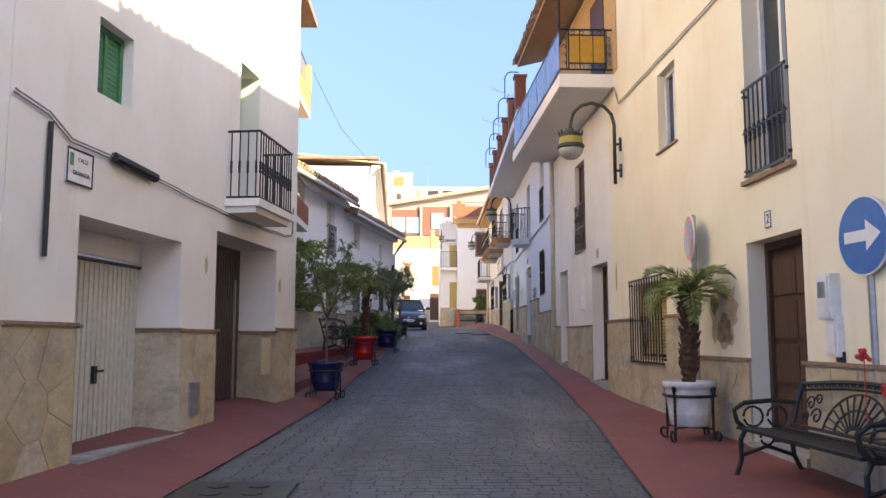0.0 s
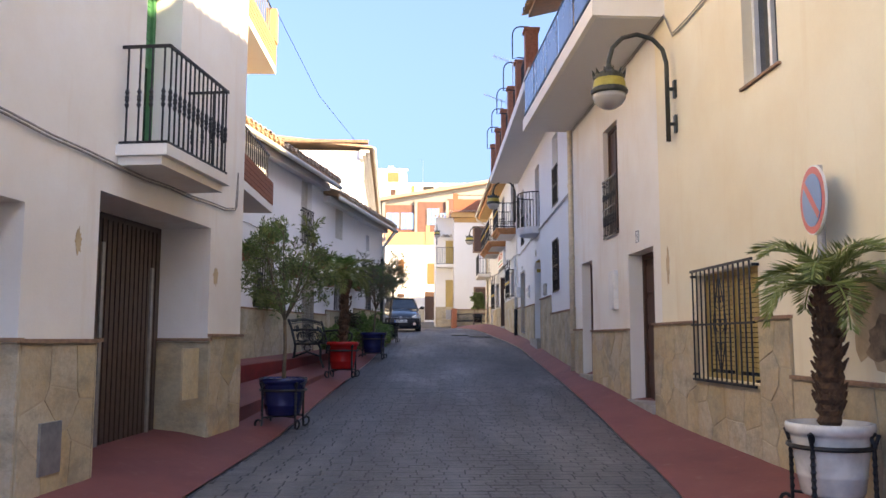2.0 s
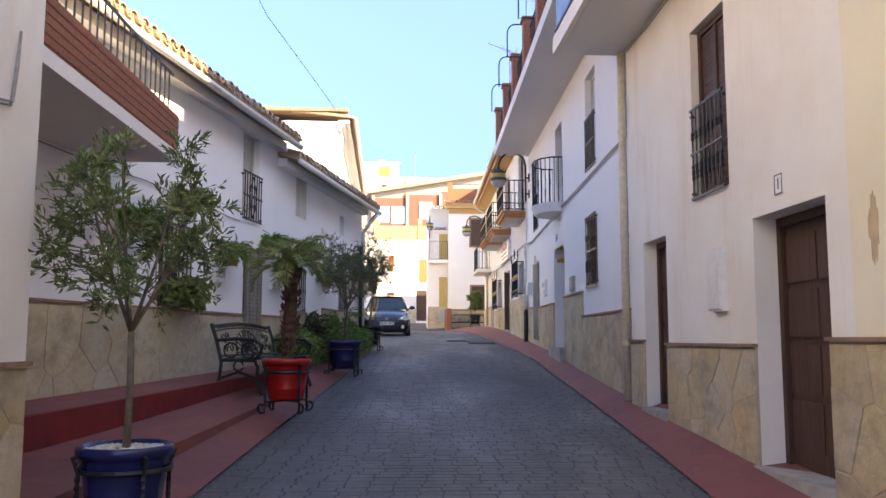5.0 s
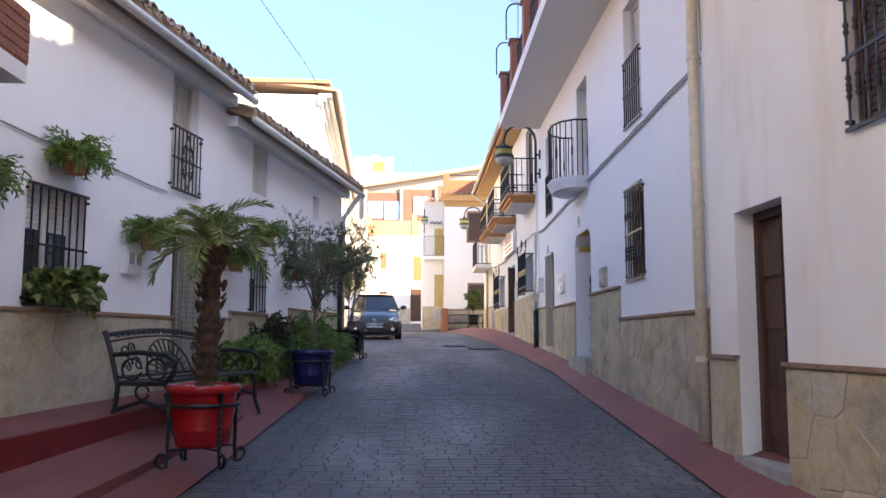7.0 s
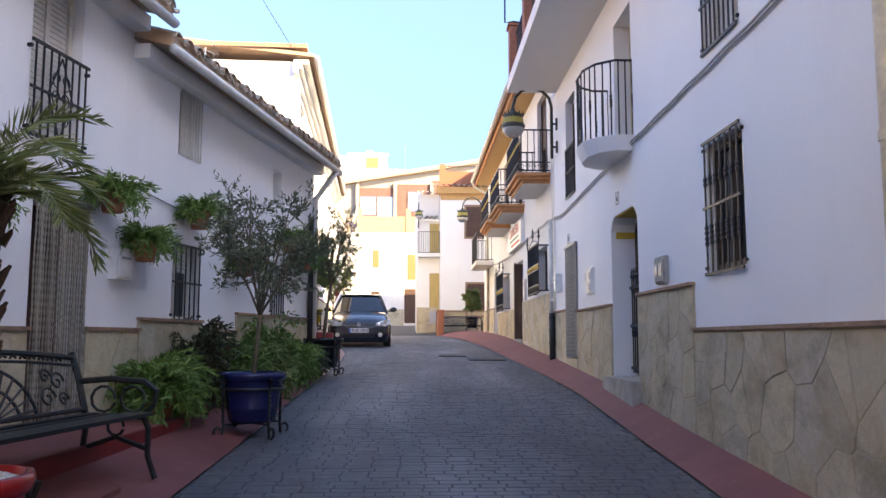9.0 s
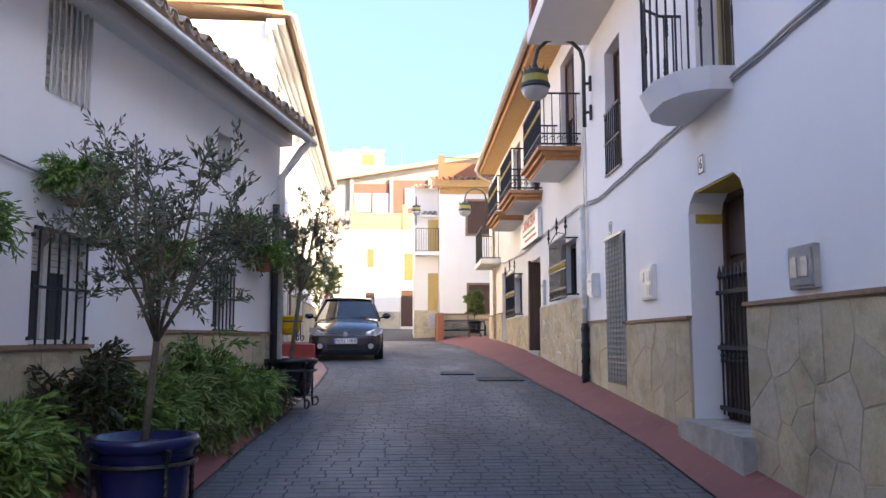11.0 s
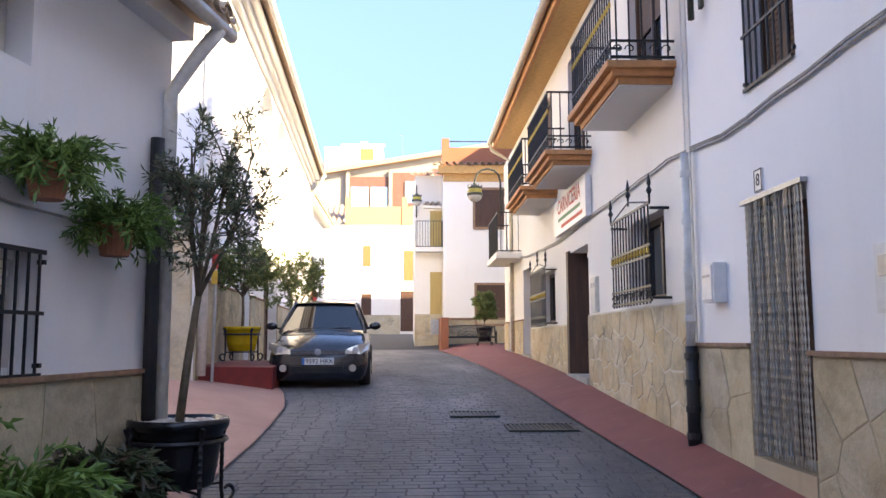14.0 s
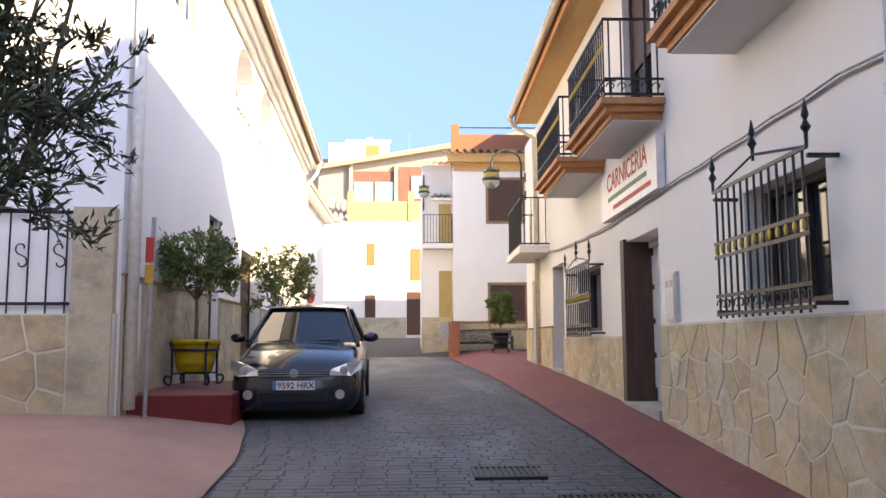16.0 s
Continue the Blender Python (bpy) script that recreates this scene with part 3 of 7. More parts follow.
# garage piers: stone on the reveals of the deep openings
for s, sg in ((2.77, -1), (5.79, -1), (0.9, 1), (3.67, 1)):
    a, b = (s + sg * 0.0, s + sg * 0.02)
    part("reveal_stone", wbox(L1, min(a, b), max(a, b), -0.55, 0.02, 0.1, 1.58), "stone", house_g)
    part("dado_cap", wbox(L1, min(s, s + sg * 0.05), max(s, s + sg * 0.05), -0.56, 0.05, 1.585, 1.615), "cap", house_g)


# ---- doors and windows ----
def panel_door(f, hole, depth, material, parent, grille=True, name="door", leafs=1):
    """A framed door leaf with raised panels, set back in its opening."""
    s0, s1, z0, z1 = hole
    ob = part(name, wbox(f, s0 + 0.002, s1 - 0.002, -depth - 0.05, -depth, z0, z1 - 0.002), material, parent)
    for a, b, c, d in ((s0, s0 + 0.07, z0, z1), (s1 - 0.07, s1, z0, z1), (s0, s1, z1 - 0.07, z1)):
        part("door_frame", wbox(f, a + 0.003, b - 0.003, -depth + 0.002, -depth + 0.05, c, d - 0.003), material, ob)
    g = f.base((s0 + s1) / 2)
    w = (s1 - s0 - 0.2) / 2
    for k in range(2):
        a = s0 + 0.09 + k * (w + 0.02)
        for j in range(4):
            zz = g + 0.2 + j * (z1 - g - 0.3) / 4
            part("door_panel", wbox(f, a, a + w, -depth + 0.001, -depth + 0.022, zz, zz + (z1 - g - 0.3) / 4 - 0.06), material, ob)
    part("door_handle", wbox(f, s0 + 0.13, s0 + 0.16, -depth + 0.02, -depth + 0.07, g + 1.0, g + 1.12), "grey_metal", ob)
    part("door_sill", wbox(f, s0 - 0.02, s1 + 0.02, -depth, 0.06, g - 0.2, g + 0.05), "concrete", ob, "worn pale stone threshold")
    return ob


def framed_window(f, hole, depth, frame_mat, parent, shutter=None, cols=2, name="window"):
    s0, s1, z0, z1 = hole
    ob = part(name, wbox(f, s0 + 0.002, s1 - 0.002, -depth - 0.03, -depth, z0 + 0.002, z1 - 0.002), "glass", parent, "dark glazed window")
    e = 0.055
    for a, b, c, d in ((s0, s0 + e, z0, z1), (s1 - e, s1, z0, z1), (s0 + e, s1 - e, z1 - e, z1), (s0 + e, s1 - e, z0, z0 + e)):
        part("window_frame", wbox(f, a + 0.003, b - 0.003, -depth + 0.002, -depth + 0.045, c + 0.003, d - 0.003), frame_mat, ob)
    for k in range(1, cols):
        m = s0 + (s1 - s0) * k / cols
        part("window_bar", wbox(f, m - 0.025, m + 0.025, -depth + 0.002, -depth + 0.04, z0 + e, z1 - e), frame_mat, ob)
    if shutter:
        zs = z0 + e
        n = int((z1 - e - zs) * shutter / 0.045)
        for k in range(n):
            z = z1 - e - (k + 1) * 0.045
            part("shutter_slat", wbox(f, s0 + e, s1 - e, -depth + 0.004, -depth + 0.02, z + 0.004, z + 0.043), frame_mat, ob)
    return ob


BAR = {}


def bar_mesh(h, knop, material):
    """One upright bar of a railing, with a turned knop part way up; alike bars share it."""
    key = (round(h, 3), knop, material)
    if key not in BAR:
        bm = bmesh.new()
        tube(bm, [(0, 0, 0), (0, 0, h)], 0.009, 5)
        if knop:
            for zz in ((0.42, 0.5) if knop == 1 else (0.25, 0.33, 0.7)):
                lathe(bm, [(0.008, zz * h - 0.05), (0.018, zz * h - 0.02), (0.011, zz * h), (0.018, zz * h + 0.02), (0.008, zz * h + 0.05)], 6)
        me = bpy.data.meshes.new("bar")
        bm.to_mesh(me)
        bm.free()
        me.materials.append(M[material])
        BAR[key] = me
    return BAR[key]


def bars(f, s0, s1, out, z0, z1, n, parent, knop=0, material="iron", every=1):
    for k in range(n):
        ob = new("bar", bar_mesh(z1 - z0, knop if k % every == 0 else 0, material))
        ob.parent = parent
        ob.matrix_basis = f.mat(s0 + (s1 - s0) * (k + 0.5) / n, z0, out)


def flat_rail(f, s0, s1, o0, o1, z0, z1, parent, name="rail", material="iron"):
    return part(name, wbox(f, s0, s1, o0, o1, z0, z1), material, parent)


def scrolls(f, s0, s1, out, z0, z1, parent, material="iron"):
    """A wrought heart of scrolls in the middle of a grille."""
    bm = bmesh.new()
    cx, h = 0.0, z1 - z0
    for sg in (-1, 1):
        for zc in (0.3, 0.5, 0.7):
            tube(bm, [(sg * p[0], p[1], p[2]) for p in spiral(0.05, zc * h, 0.075, 0.02, -1.6, 4.2, 12)], 0.006, 4)
        tube(bm, [(0, 0, 0.05 * h), (sg * 0.16, 0, 0.5 * h), (0, 0, 0.95 * h)], 0.007, 4)
    bm.transform(f.mat((s0 + s1) / 2, z0, out))
    part("scroll_work", bm, material, parent)["kind"] = "stuff"


def grille(f, s0, s1, z0, z1, parent_house, out=0.03, n=9, knop=0, scroll=False, label="black wrought iron window grille", finials=False, group="window grilles"):
    g = thing("window_grille", Matrix.Identity(4), label, "grille", group)
    for z in ((z0, z1) if not finials else (z0 + 0.03, z0 + 0.16, (z0 + z1) / 2 - 0.02, (z0 + z1) / 2 + 0.08, z1)):
        flat_rail(f, s0, s1, out - 0.008, out + 0.008, z - 0.012, z + 0.012, g)
    if not finials:
        flat_rail(f, s0, s1, out - 0.008, out + 0.008, (z0 + z1) / 2 - 0.01, (z0 + z1) / 2 + 0.01, g)
    bars(f, s0, s1, out, z0, z1, n, g, knop)
    for s in (s0, s1):
        for z in (z0 + 0.05, z1 - 0.05):
            part("bracket", wbox(f, s - 0.012, s + 0.012, -0.02, out, z - 0.012, z + 0.012), "iron", g)
    if scroll:
        scrolls(f, s0, s1, out, z0, z1, g)
    if finials:
        for s in (s0, (s0 + s1) / 2, s1):
            bm = bmesh.new()
            lathe(bm, [(0.01, 0), (0.012, 0.08), (0.03, 0.11), (0.01, 0.15), (0.022, 0.18), (0.003, 0.27)], 6)
            bm.transform(f.mat(s, z1 + (0.08 if s == (s0 + s1) / 2 else 0), out))
            part("finial", bm, "iron", g)
        bm = bmesh.new()
        for sg in (-1, 1):
            tube(bm, [(sg * (s1 - s0) / 2, 0, 0), (sg * (s1 - s0) / 4, 0, 0.06), (0, 0, 0.12)], 0.009, 4)
            for k in range(9):
                tube(bm, spiral(sg * (k + 0.5) * (s1 - s0) / 18, -(z1 - z0) + 0.095, 0.05, 0.012, 0, 5.0, 8), 0.006, 4)
        bm.transform(f.mat((s0 + s1) / 2, z1, out))
        part("scroll_work", bm, "iron", g)["kind"] = "stuff"
        bm = bmesh.new()
        for k in range(n):
            s = -(s1 - s0) / 2 + (s1 - s0) * (k + 0.5) / n
            lathe(bm, [(0.01, -0.03), (0.014, -0.01), (0.014, 0.01), (0.01, 0.03)], 6, (s, 0.01, 0))
        bm.transform(f.mat((s0 + s1) / 2, (z0 + z1) / 2 + 0.03, out))
        part("gilded_work", bm, "gold", g, "gold painted knops")["kind"] = "stuff"
    return g


# cream house
panel_door(RA, A_HOLES[0], 0.22, "brown_wood", house_a)
framed_window(RA, A_HOLES[1], 0.2, "white_plastic", house_a, 0.1, name="balcony_door")
framed_window(RA, A_HOLES[2], 0.14, "white_plastic", house_a)
framed_window(RA, A_HOLES[3], 0.12, "yellow_wood", house_a, 1.0)
panel_door(RA, A_HOLES[4], 0.24, "brown_wood", house_a)
framed_window(RA, A_HOLES[5], 0.12, "brown_wood", house_a, 1.0)
panel_door(RA, A_HOLES[6], 0.2, "brown_wood", house_a)
part("window_sill", wbox(RA, 9.4, 10.17, -0.2, 0.03, 3.835, 3.858), "cap", house_a)
part("window_sill", wbox(RA, 6.55, 7.56, -0.2, 0.05, 2.94, 2.978), "cap", house_a)
grille(RA, 6.62, 7.5, 3.02, 3.84, house_a, 0.03, 9, 1, label="black iron guard rail before a tall window")
grille(RA, 9.98, 11.48, 1.2, 2.3, house_a, 0.06, 13, 0, True, label="black wrought iron grille with scroll heart")
grille(RA, 14.42, 15.18, 3.1, 3.95, house_a, 0.03, 8, 2, label="black iron guard rail before a brown window")
# terrace house
framed_window(RB, B_HOLES[0], 0.1, "brown_metal", house_b)
grille(RB, 2.08, 2.87, 2.58, 3.65, house_b, 0.03, 7, 2, label="black turned-bar window grille on white wall")
framed_window(RB, B_HOLES[1], 0.14, "white_metal", house_b, 1.0)
grille(RB, 2.08, 2.84, 4.4, 5.2, house_b, 0.02, 8, 0, label="dark iron guard rail before a shuttered window")
panel_door(RB, B_HOLES[2], 0.34, "brown_wood", house_b, name="entrance_door")
framed_window(RB, B_HOLES[3], 0.24, "yellow_wood", house_b, name="balcony_door")
framed_window(RB, B_HOLES[5], 0.16, "brown_wood", house_b, 1.0, name="balcony_window")
grille(RB, 8.4, 9.15, 4.28, 5.05, house_b, 0.02, 8, 0, label="dark iron guard rail before a brown window")
for s, sd in ((5.0, 1), (6.2, -1)):      # chamfered corners of the entrance head
    bm = bmesh.new()
    q = [(s, 3.36), (s + sd * 0.05, 3.45), (s + sd * 0.18, 3.53), (s, 3.53)]
    lo, hi = [bm.verts.new(RB.at(a, -0.348, z)) for a, z in q], [bm.verts.new(RB.at(a, 0.002, z)) for a, z in q]
    bm.faces.new(hi)
    bm.faces.new(lo[::-1])
    for i in range(4):
        bm.faces.new((lo[i], lo[(i + 1) % 4], hi[(i + 1) % 4], hi[i]))
    part("corner_fillet", bm, "white", house_b)
part("ochre_soffit", wbox(RB, 5.19, 6.01, -0.33, -0.01, 3.515, 3.528), "gold_band", house_b, "ochre painted soffit of the entrance")
for s in (5.003, 6.185):
    part("ochre_band", wbox(RB, s, s + 0.012, -0.33, -0.06, 3.28, 3.36), "gold_band", house_b, "band of ochre paint on the reveal")
gate = thing("iron_gate", Matrix.Identity(4), "black iron gate with spear tips in the entrance", "gate")
bars(RB, 5.04, 6.16, -0.22, 1.66, 2.78, 13, gate, 1)
for k in range(13):
    bm = bmesh.new()
    lathe(bm, [(0.008, 0), (0.022, 0.03), (0.012, 0.08), (0.002, 0.13)], 6)
    bm.transform(RB.mat(5.04 + 1.12 * (k + 0.5) / 13, 2.78, -0.22))
    part("spear_tip", bm, "iron", gate)
for z in (1.7, 2.2, 2.66):
    flat_rail(RB, 5.02, 6.18, -0.235, -0.205, z, z + 0.035, gate)
part("doorstep", wbox(RB, 4.9, 6.3, -0.3, 0.12, 1.1, 1.62), "concrete", house_b)


def chain_curtain(f, hole, label, n=44):
    """Hanging strands of small links that fill a doorway."""
    s0, s1, z0, z1 = hole
    t = thing("chain_curtain", Matrix.Identity(4), label, "curtain", "door curtains")
    n = int((s1 - s0) / 0.021)
    mat_ = M["chain"]
    for k in range(n):
        s = s0 + (s1 - s0) * (k + 0.5) / n
        bm = bmesh.new()
        z, o = z1, 0.03 + 0.012 * math.sin(k * 0.9)
        pts, rs = [], []
        while z > z0:
            pts.append(f.at(s + 0.004 * math.sin(z * 9 + k), o, z))
            rs.append(0.0085 if len(rs) % 2 else 0.004)
            z -= 0.03
        tube(bm, pts, rs, 4)
        part("strand", bm, mat_, t)
    part("curtain_rail", wbox(f, s0 - 0.03, s1 + 0.03, 0.01, 0.05, z1, z1 + 0.03), "grey_metal", t)
    part("dark_doorway", wbox(f, s0 + 0.003, s1 - 0.003, -0.3, -0.25, z0, z1 - 0.003), "brown_wood", t)
    return t


_n = Nodes("aluminium_chain", 0.45, 0.5)
_n.colour(_n.mix(_n.rnd(), (0.34, 0.30, 0.24), (0.50, 0.46, 0.38)))
M["chain"] = _n.m
chain_curtain(RB, (8.35, 9.22, 1.78, 3.48), "hanging grey metal chain curtain in a doorway")
chain_curtain(L2, (7.92, 8.64, 1.4, 3.13), "hanging beige metal chain curtain in a doorway")
part("doorstep", wbox(RB, 8.345, 9.225, -0.3, 0.03, 1.2, 1.77), "mortar", house_b)

# butcher's house
framed_window(RC, C_HOLES[0], 0.2, "brown_metal", house_c)
grille(RC, 0.6, 2.06, 2.88, 3.8, house_c, 0.18, 13, 0, label="ornate black and gold bowed window grille", finials=True)
panel_door(RC, C_HOLES[1], 0.3, "white_plastic", house_c, name="shop_door")
part("door_jamb", wbox(RC, 5.3, 5.46, -0.3, 0.04, 1.9, 3.86), "brown_wood", house_c, "dark red-brown painted jamb")
framed_window(RC, C_HOLES[2], 0.2, "brown_metal", house_c)
grille(RC, 6.5, 8.24, 2.77, 3.74, house_c, 0.18, 13, 0, label="ornate black and gold bowed window grille", finials=True)
panel_door(RC, C_HOLES[3], 0.25, "brown_wood", house_c)
for h in C_HOLES[4:7]:
    framed_window(RC, h, 0.12, "brown_wood", house_c, 0.6, name="balcony_door")
panel_door(RC, C_HOLES[7], 0.15, "white_metal", house_c)
part("fascia", wbox(RC, -0.05, 12.0, 0.40, 0.46, 6.98, 7.16), "orange_band", house_c, "terracotta painted eaves board")
part("soffit", wbox(RC, -0.05, 12.0, 0.0, 0.40, 7.0, 7.1), "ochre_band", house_c)
bm = bmesh.new()
tube(bm, [RC.at(-0.1, 0.55, 7.13), RC.at(12.05, 0.55, 7.13)], 0.06, 8)
tube(bm, [RC.at(11.95, 0.55, 7.1), RC.at(11.95, 0.5, 6.95), RC.at(11.95, 0.08, 6.7), RC.at(11.95, 0.06, 2.3)], 0.045, 8)
part("gutter", bm, "pipe_cream", house_c, "cream painted gutter and downpipe", True)

# garage house
part("garage_door", wbox(L1, 0.905, 2.765, -0.5, -0.45, 0.2, 2.24), "white_metal", house_g, "white ribbed metal garage door")
gd = house_g.children[-1]
for k in range(22):
    s = 0.93 + k * 0.083
    part("rib", wbox(L1, s, s + 0.05, -0.449, -0.437, 0.59, 2.2), "white_metal", gd)
part("garage_lintel", wbox(L1, 0.905, 2.765, -0.5, -0.44, 2.27, 2.475), "old_white", house_g)
part("handle", wbox(L1, 1.93, 1.98, -0.436, -0.4, 1.1, 1.26), "black_plastic", gd)
part("handle", wbox(L1, 1.95, 2.06, -0.4, -0.38, 1.2, 1.225), "black_plastic", gd)
part("top_track", wbox(L1, 0.905, 2.765, -0.45, -0.42, 2.205, 2.235), "brown_metal", gd)
part("garage_sill", wbox(L1, 0.9, 2.77, -0.56, 0.1, 0.1, 0.585), "concrete", house_g, "pale concrete garage threshold")
part("double_door", wbox(L1, 3.675, 5.785, -0.56, -0.52, 0.2, 2.715), "brown_metal", house_g, "dark brown ribbed metal double door")
dd = house_g.children[-1]
for k in range(24):
    s = 3.7 + k * 0.086
    part("rib", wbox(L1, s, s + 0.055, -0.519, -0.507, 0.4, 2.66), "brown_metal", dd)
for s in (4.62, 5.55):
    part("door_edge", wbox(L1, s, s + 0.045, -0.507, -0.49, 0.5, 2.45 if s < 5 else 2.3), "grey_metal", dd)
framed_window(L1, G_HOLES[2], 0.14, "green_wood", house_g, 1.0)
framed_window(L1, G_HOLES[3], 0.3, "green_wood", house_g, 0.5, name="balcony_door")
framed_window(L1, G_HOLES[4], 0.2, "green_wood", house_g, 1.0)
part("meter_hatch", wbox(L1, 3.0, 3.24, 0.02, 0.045, 0.72, 1.06), "grey_metal", house_g)
part("meter_hatch", wbox(L1, 5.15, 5.5, 0.02, 0.04, 1.05, 1.52), "stone", house_g)

# long white house
for h in (W_HOLES[0], W_HOLES[4], W_HOLES[5]):
    framed_window(L2, h, 0.16, "white_plastic", house_w, 0.35)
    grille(L2, h[0] - 0.01, h[1] + 0.01, h[2] + 0.01, h[3] - 0.01, house_w, 0.02, 8 if h[1] - h[0] > 0.7 else 6, 0, label="plain black iron window bars on white wall")
framed_window(L2, W_HOLES[1], 0.14, "white_metal", house_w, 1.0, name="shuttered_window")
grille(L2, 7.76, 8.5, 3.58, 4.3, house_w, 0.04, 8, 0, True, label="black iron guard rail with scrolls")
framed_window(L2, W_HOLES[2], 0.14, "white_metal", house_w, 1.0)
g_ = thing("window_grille", Matrix.Identity(4), "white painted window bars", "grille", "window grilles")
bars(L2, 10.2, 10.72, 0.02, 3.97, 4.76, 8, g_, 0, "white_metal")
framed_window(L2, W_HOLES[6], 0.2, "white_metal", house_w, cols=1)
part("eaves_band", wbox(L2, 0, SPLIT, 0.0, 0.16, 4.92, 5.06), "white", house_w)
part("eaves_band", wbox(L2, SPLIT + 0.01, 14.85, 0.0, 0.16, 4.67, 4.81), "white", house_w)
bm = bmesh.new()
tube(bm, [L2.at(0, 0.4, 5.0), L2.at(SPLIT, 0.4, 4.98)], 0.05, 8)
tube(bm, [L2.at(SPLIT, 0.4, 4.74), L2.at(14.95, 0.4, 4.72)], 0.05, 8)
tube(bm, [L2.at(14.75, 0.4, 4.7), L2.at(14.7, 0.28, 4.52), L2.at(14.72, 0.07, 4.25), L2.at(14.72, 0.07, 1.6)], 0.05, 8)
part("gutter", bm, "pipe_white", house_w, "white gutter with its downpipe", True)
bm = bmesh.new()
tube(bm, [L2.at(14.58, 0.06, 3.9), L2.at(14.58, 0.06, 1.55)], 0.045, 8)
part("downpipe_foot", bm, "black_plastic", house_w, "black lower pipe", True)
barrel_tiles(L2, 0.0, SPLIT, 0.42, 5.06, 1.6, 0.48, house_w)
barrel_tiles(L2, SPLIT, 14.95, 0.42, 4.8, 1.6, 0.48, house_w)
barrel_tiles(RA, 3.0, 17.5, 0.85, 7.52, 1.4, 0.35, house_a)

# hall: arch heads, gallery rail, mouldings
for a, b, zb in ARCH:
    c, r = (a + b) / 2, (b - a) / 2
    bm = bmesh.new()
    for k in range(14):
        a0, a1 = math.pi * k / 14, math.pi * (k + 1) / 14
        q = [(c - r * math.cos(a0), 7.0 + 0.98 * math.sin(a0)), (c - r * math.cos(a1), 7.0 + 0.98 * math.sin(a1)), (c - r * math.cos(a1), 8.01), (c - r * math.cos(a0), 8.01)]
        lo, hi = [bm.verts.new(L3.at(s, -0.34, z)) for s, z in q], [bm.verts.new(L3.at(s, 0.003, z)) for s, z in q]
        bm.faces.new(hi)
        bm.faces.new((lo[0], lo[1], hi[1], hi[0]))
    bmesh.ops.remove_doubles(bm, verts=bm.verts, dist=0.001)
    part("arch_head", bm, "white", house_h)
    for k in range(8):
        bm = bmesh.new()
        lathe(bm, [(0.05, 0), (0.05, 0.05), (0.03, 0.12), (0.06, 0.3), (0.03, 0.46), (0.05, 0.52), (0.05, 0.58)], 8)
        bm.transform(L3.mat(a + (b - a) * (k + 0.5) / 8, 6.2, -0.1))
        part("baluster", bm, "white", house_h)
    part("gallery_rail", wbox(L3, a, b, -0.18, -0.02, 6.78, 6.86), "white", house_h)
part("gallery_back", wbox(L3, 5.6, 10.8, -1.6, -1.5, 6.0, 8.3), "white", house_h)
part("gallery_floor", wbox(L3, 5.6, 10.8, -1.5, -0.352, 6.0, 6.19), "white", house_h)
framed_window(L3, H_HOLES[0], 0.1, "white_plastic", house_h)
panel_door(L3, H_HOLES[1], 0.15, "brown_wood", house_h)
panel_door(L3, H_HOLES[2], 0.25, "brown_wood", house_h, name="hall_door")
for o, z in ((0.1, 8.02), (0.2, 8.12), (0.34, 8.22)):
    part("cornice", wbox(L3, -0.1, 18.0, 0.0, o, z, z + 0.099), "white_warm", house_h)
bm = bmesh.new()
tube(bm, [L3.at(-0.15, 0.52, 8.36), L3.at(18.1, 0.52, 8.36)], 0.06, 8)
tube(bm, [L3.at(17.5, 0.52, 8.3), L3.at(17.3, 0.4, 7.9), L3.at(17.2, 0.1, 7.5), L3.at(17.2, 0.1, 3.0)], 0.05, 8)
tube(bm, [L3.at(0.08, 0.09, 7.9), L3.at(0.08, 0.09, 2.1)], 0.06, 8)
tube(bm, [L3.at(0.3, 0.06, 3.3), L3.at(0.3, 0.06, 2.1)], 0.05, 8)
part("gutter", bm, "pipe_white", house_h, "white gutter and downpipes", True)
part("gable_coping", wbox(L3, -0.2, 0.12, 0.3, -9.2, 8.56, 8.66), "cap", house_h)

# ---- balconies ----
def rail_box(f, s0, s1, depth, z0, z1, parent, n, knop=0, material="iron", sides=4):
    """Three-sided railing of a balcony."""
    for a, b, c, d in ((s0, s1, depth - 0.02, depth), (s0, s0 + 0.02, 0.0, depth - 0.02), (s1 - 0.02, s1, 0.0, depth - 0.02)):
        for z in (z0, z1):
            flat_rail(f, a, b, c, d, z - 0.012, z + 0.012, parent, "rail", material)
    bars(f, s0, s1, depth - 0.01, z0, z1, n, parent, knop, material)
    for s in (s0 + 0.01, s1 - 0.01):
        for k in range(sides):
            ob = new("bar", bar_mesh(z1 - z0, knop, material))
            ob.parent = parent
            ob.matrix_basis = f.mat(s, z0, depth * (k + 0.5) / sides)


b1 = thing("balcony", Matrix.Identity(4), "old balcony with a cracked white slab and black iron railing", "balcony")
part("slab", wbox(L1, 3.86, 5.2, 0.0, 0.42, 3.03, 3.12), "old_white", b1)
part("slab_lip", wbox(L1, 3.9, 5.15, 0.0, 0.36, 2.96, 3.029), "old_white", b1)
rail_box(L1, 3.9, 5.16, 0.4, 3.14, 3.92, b1, 14, 1)
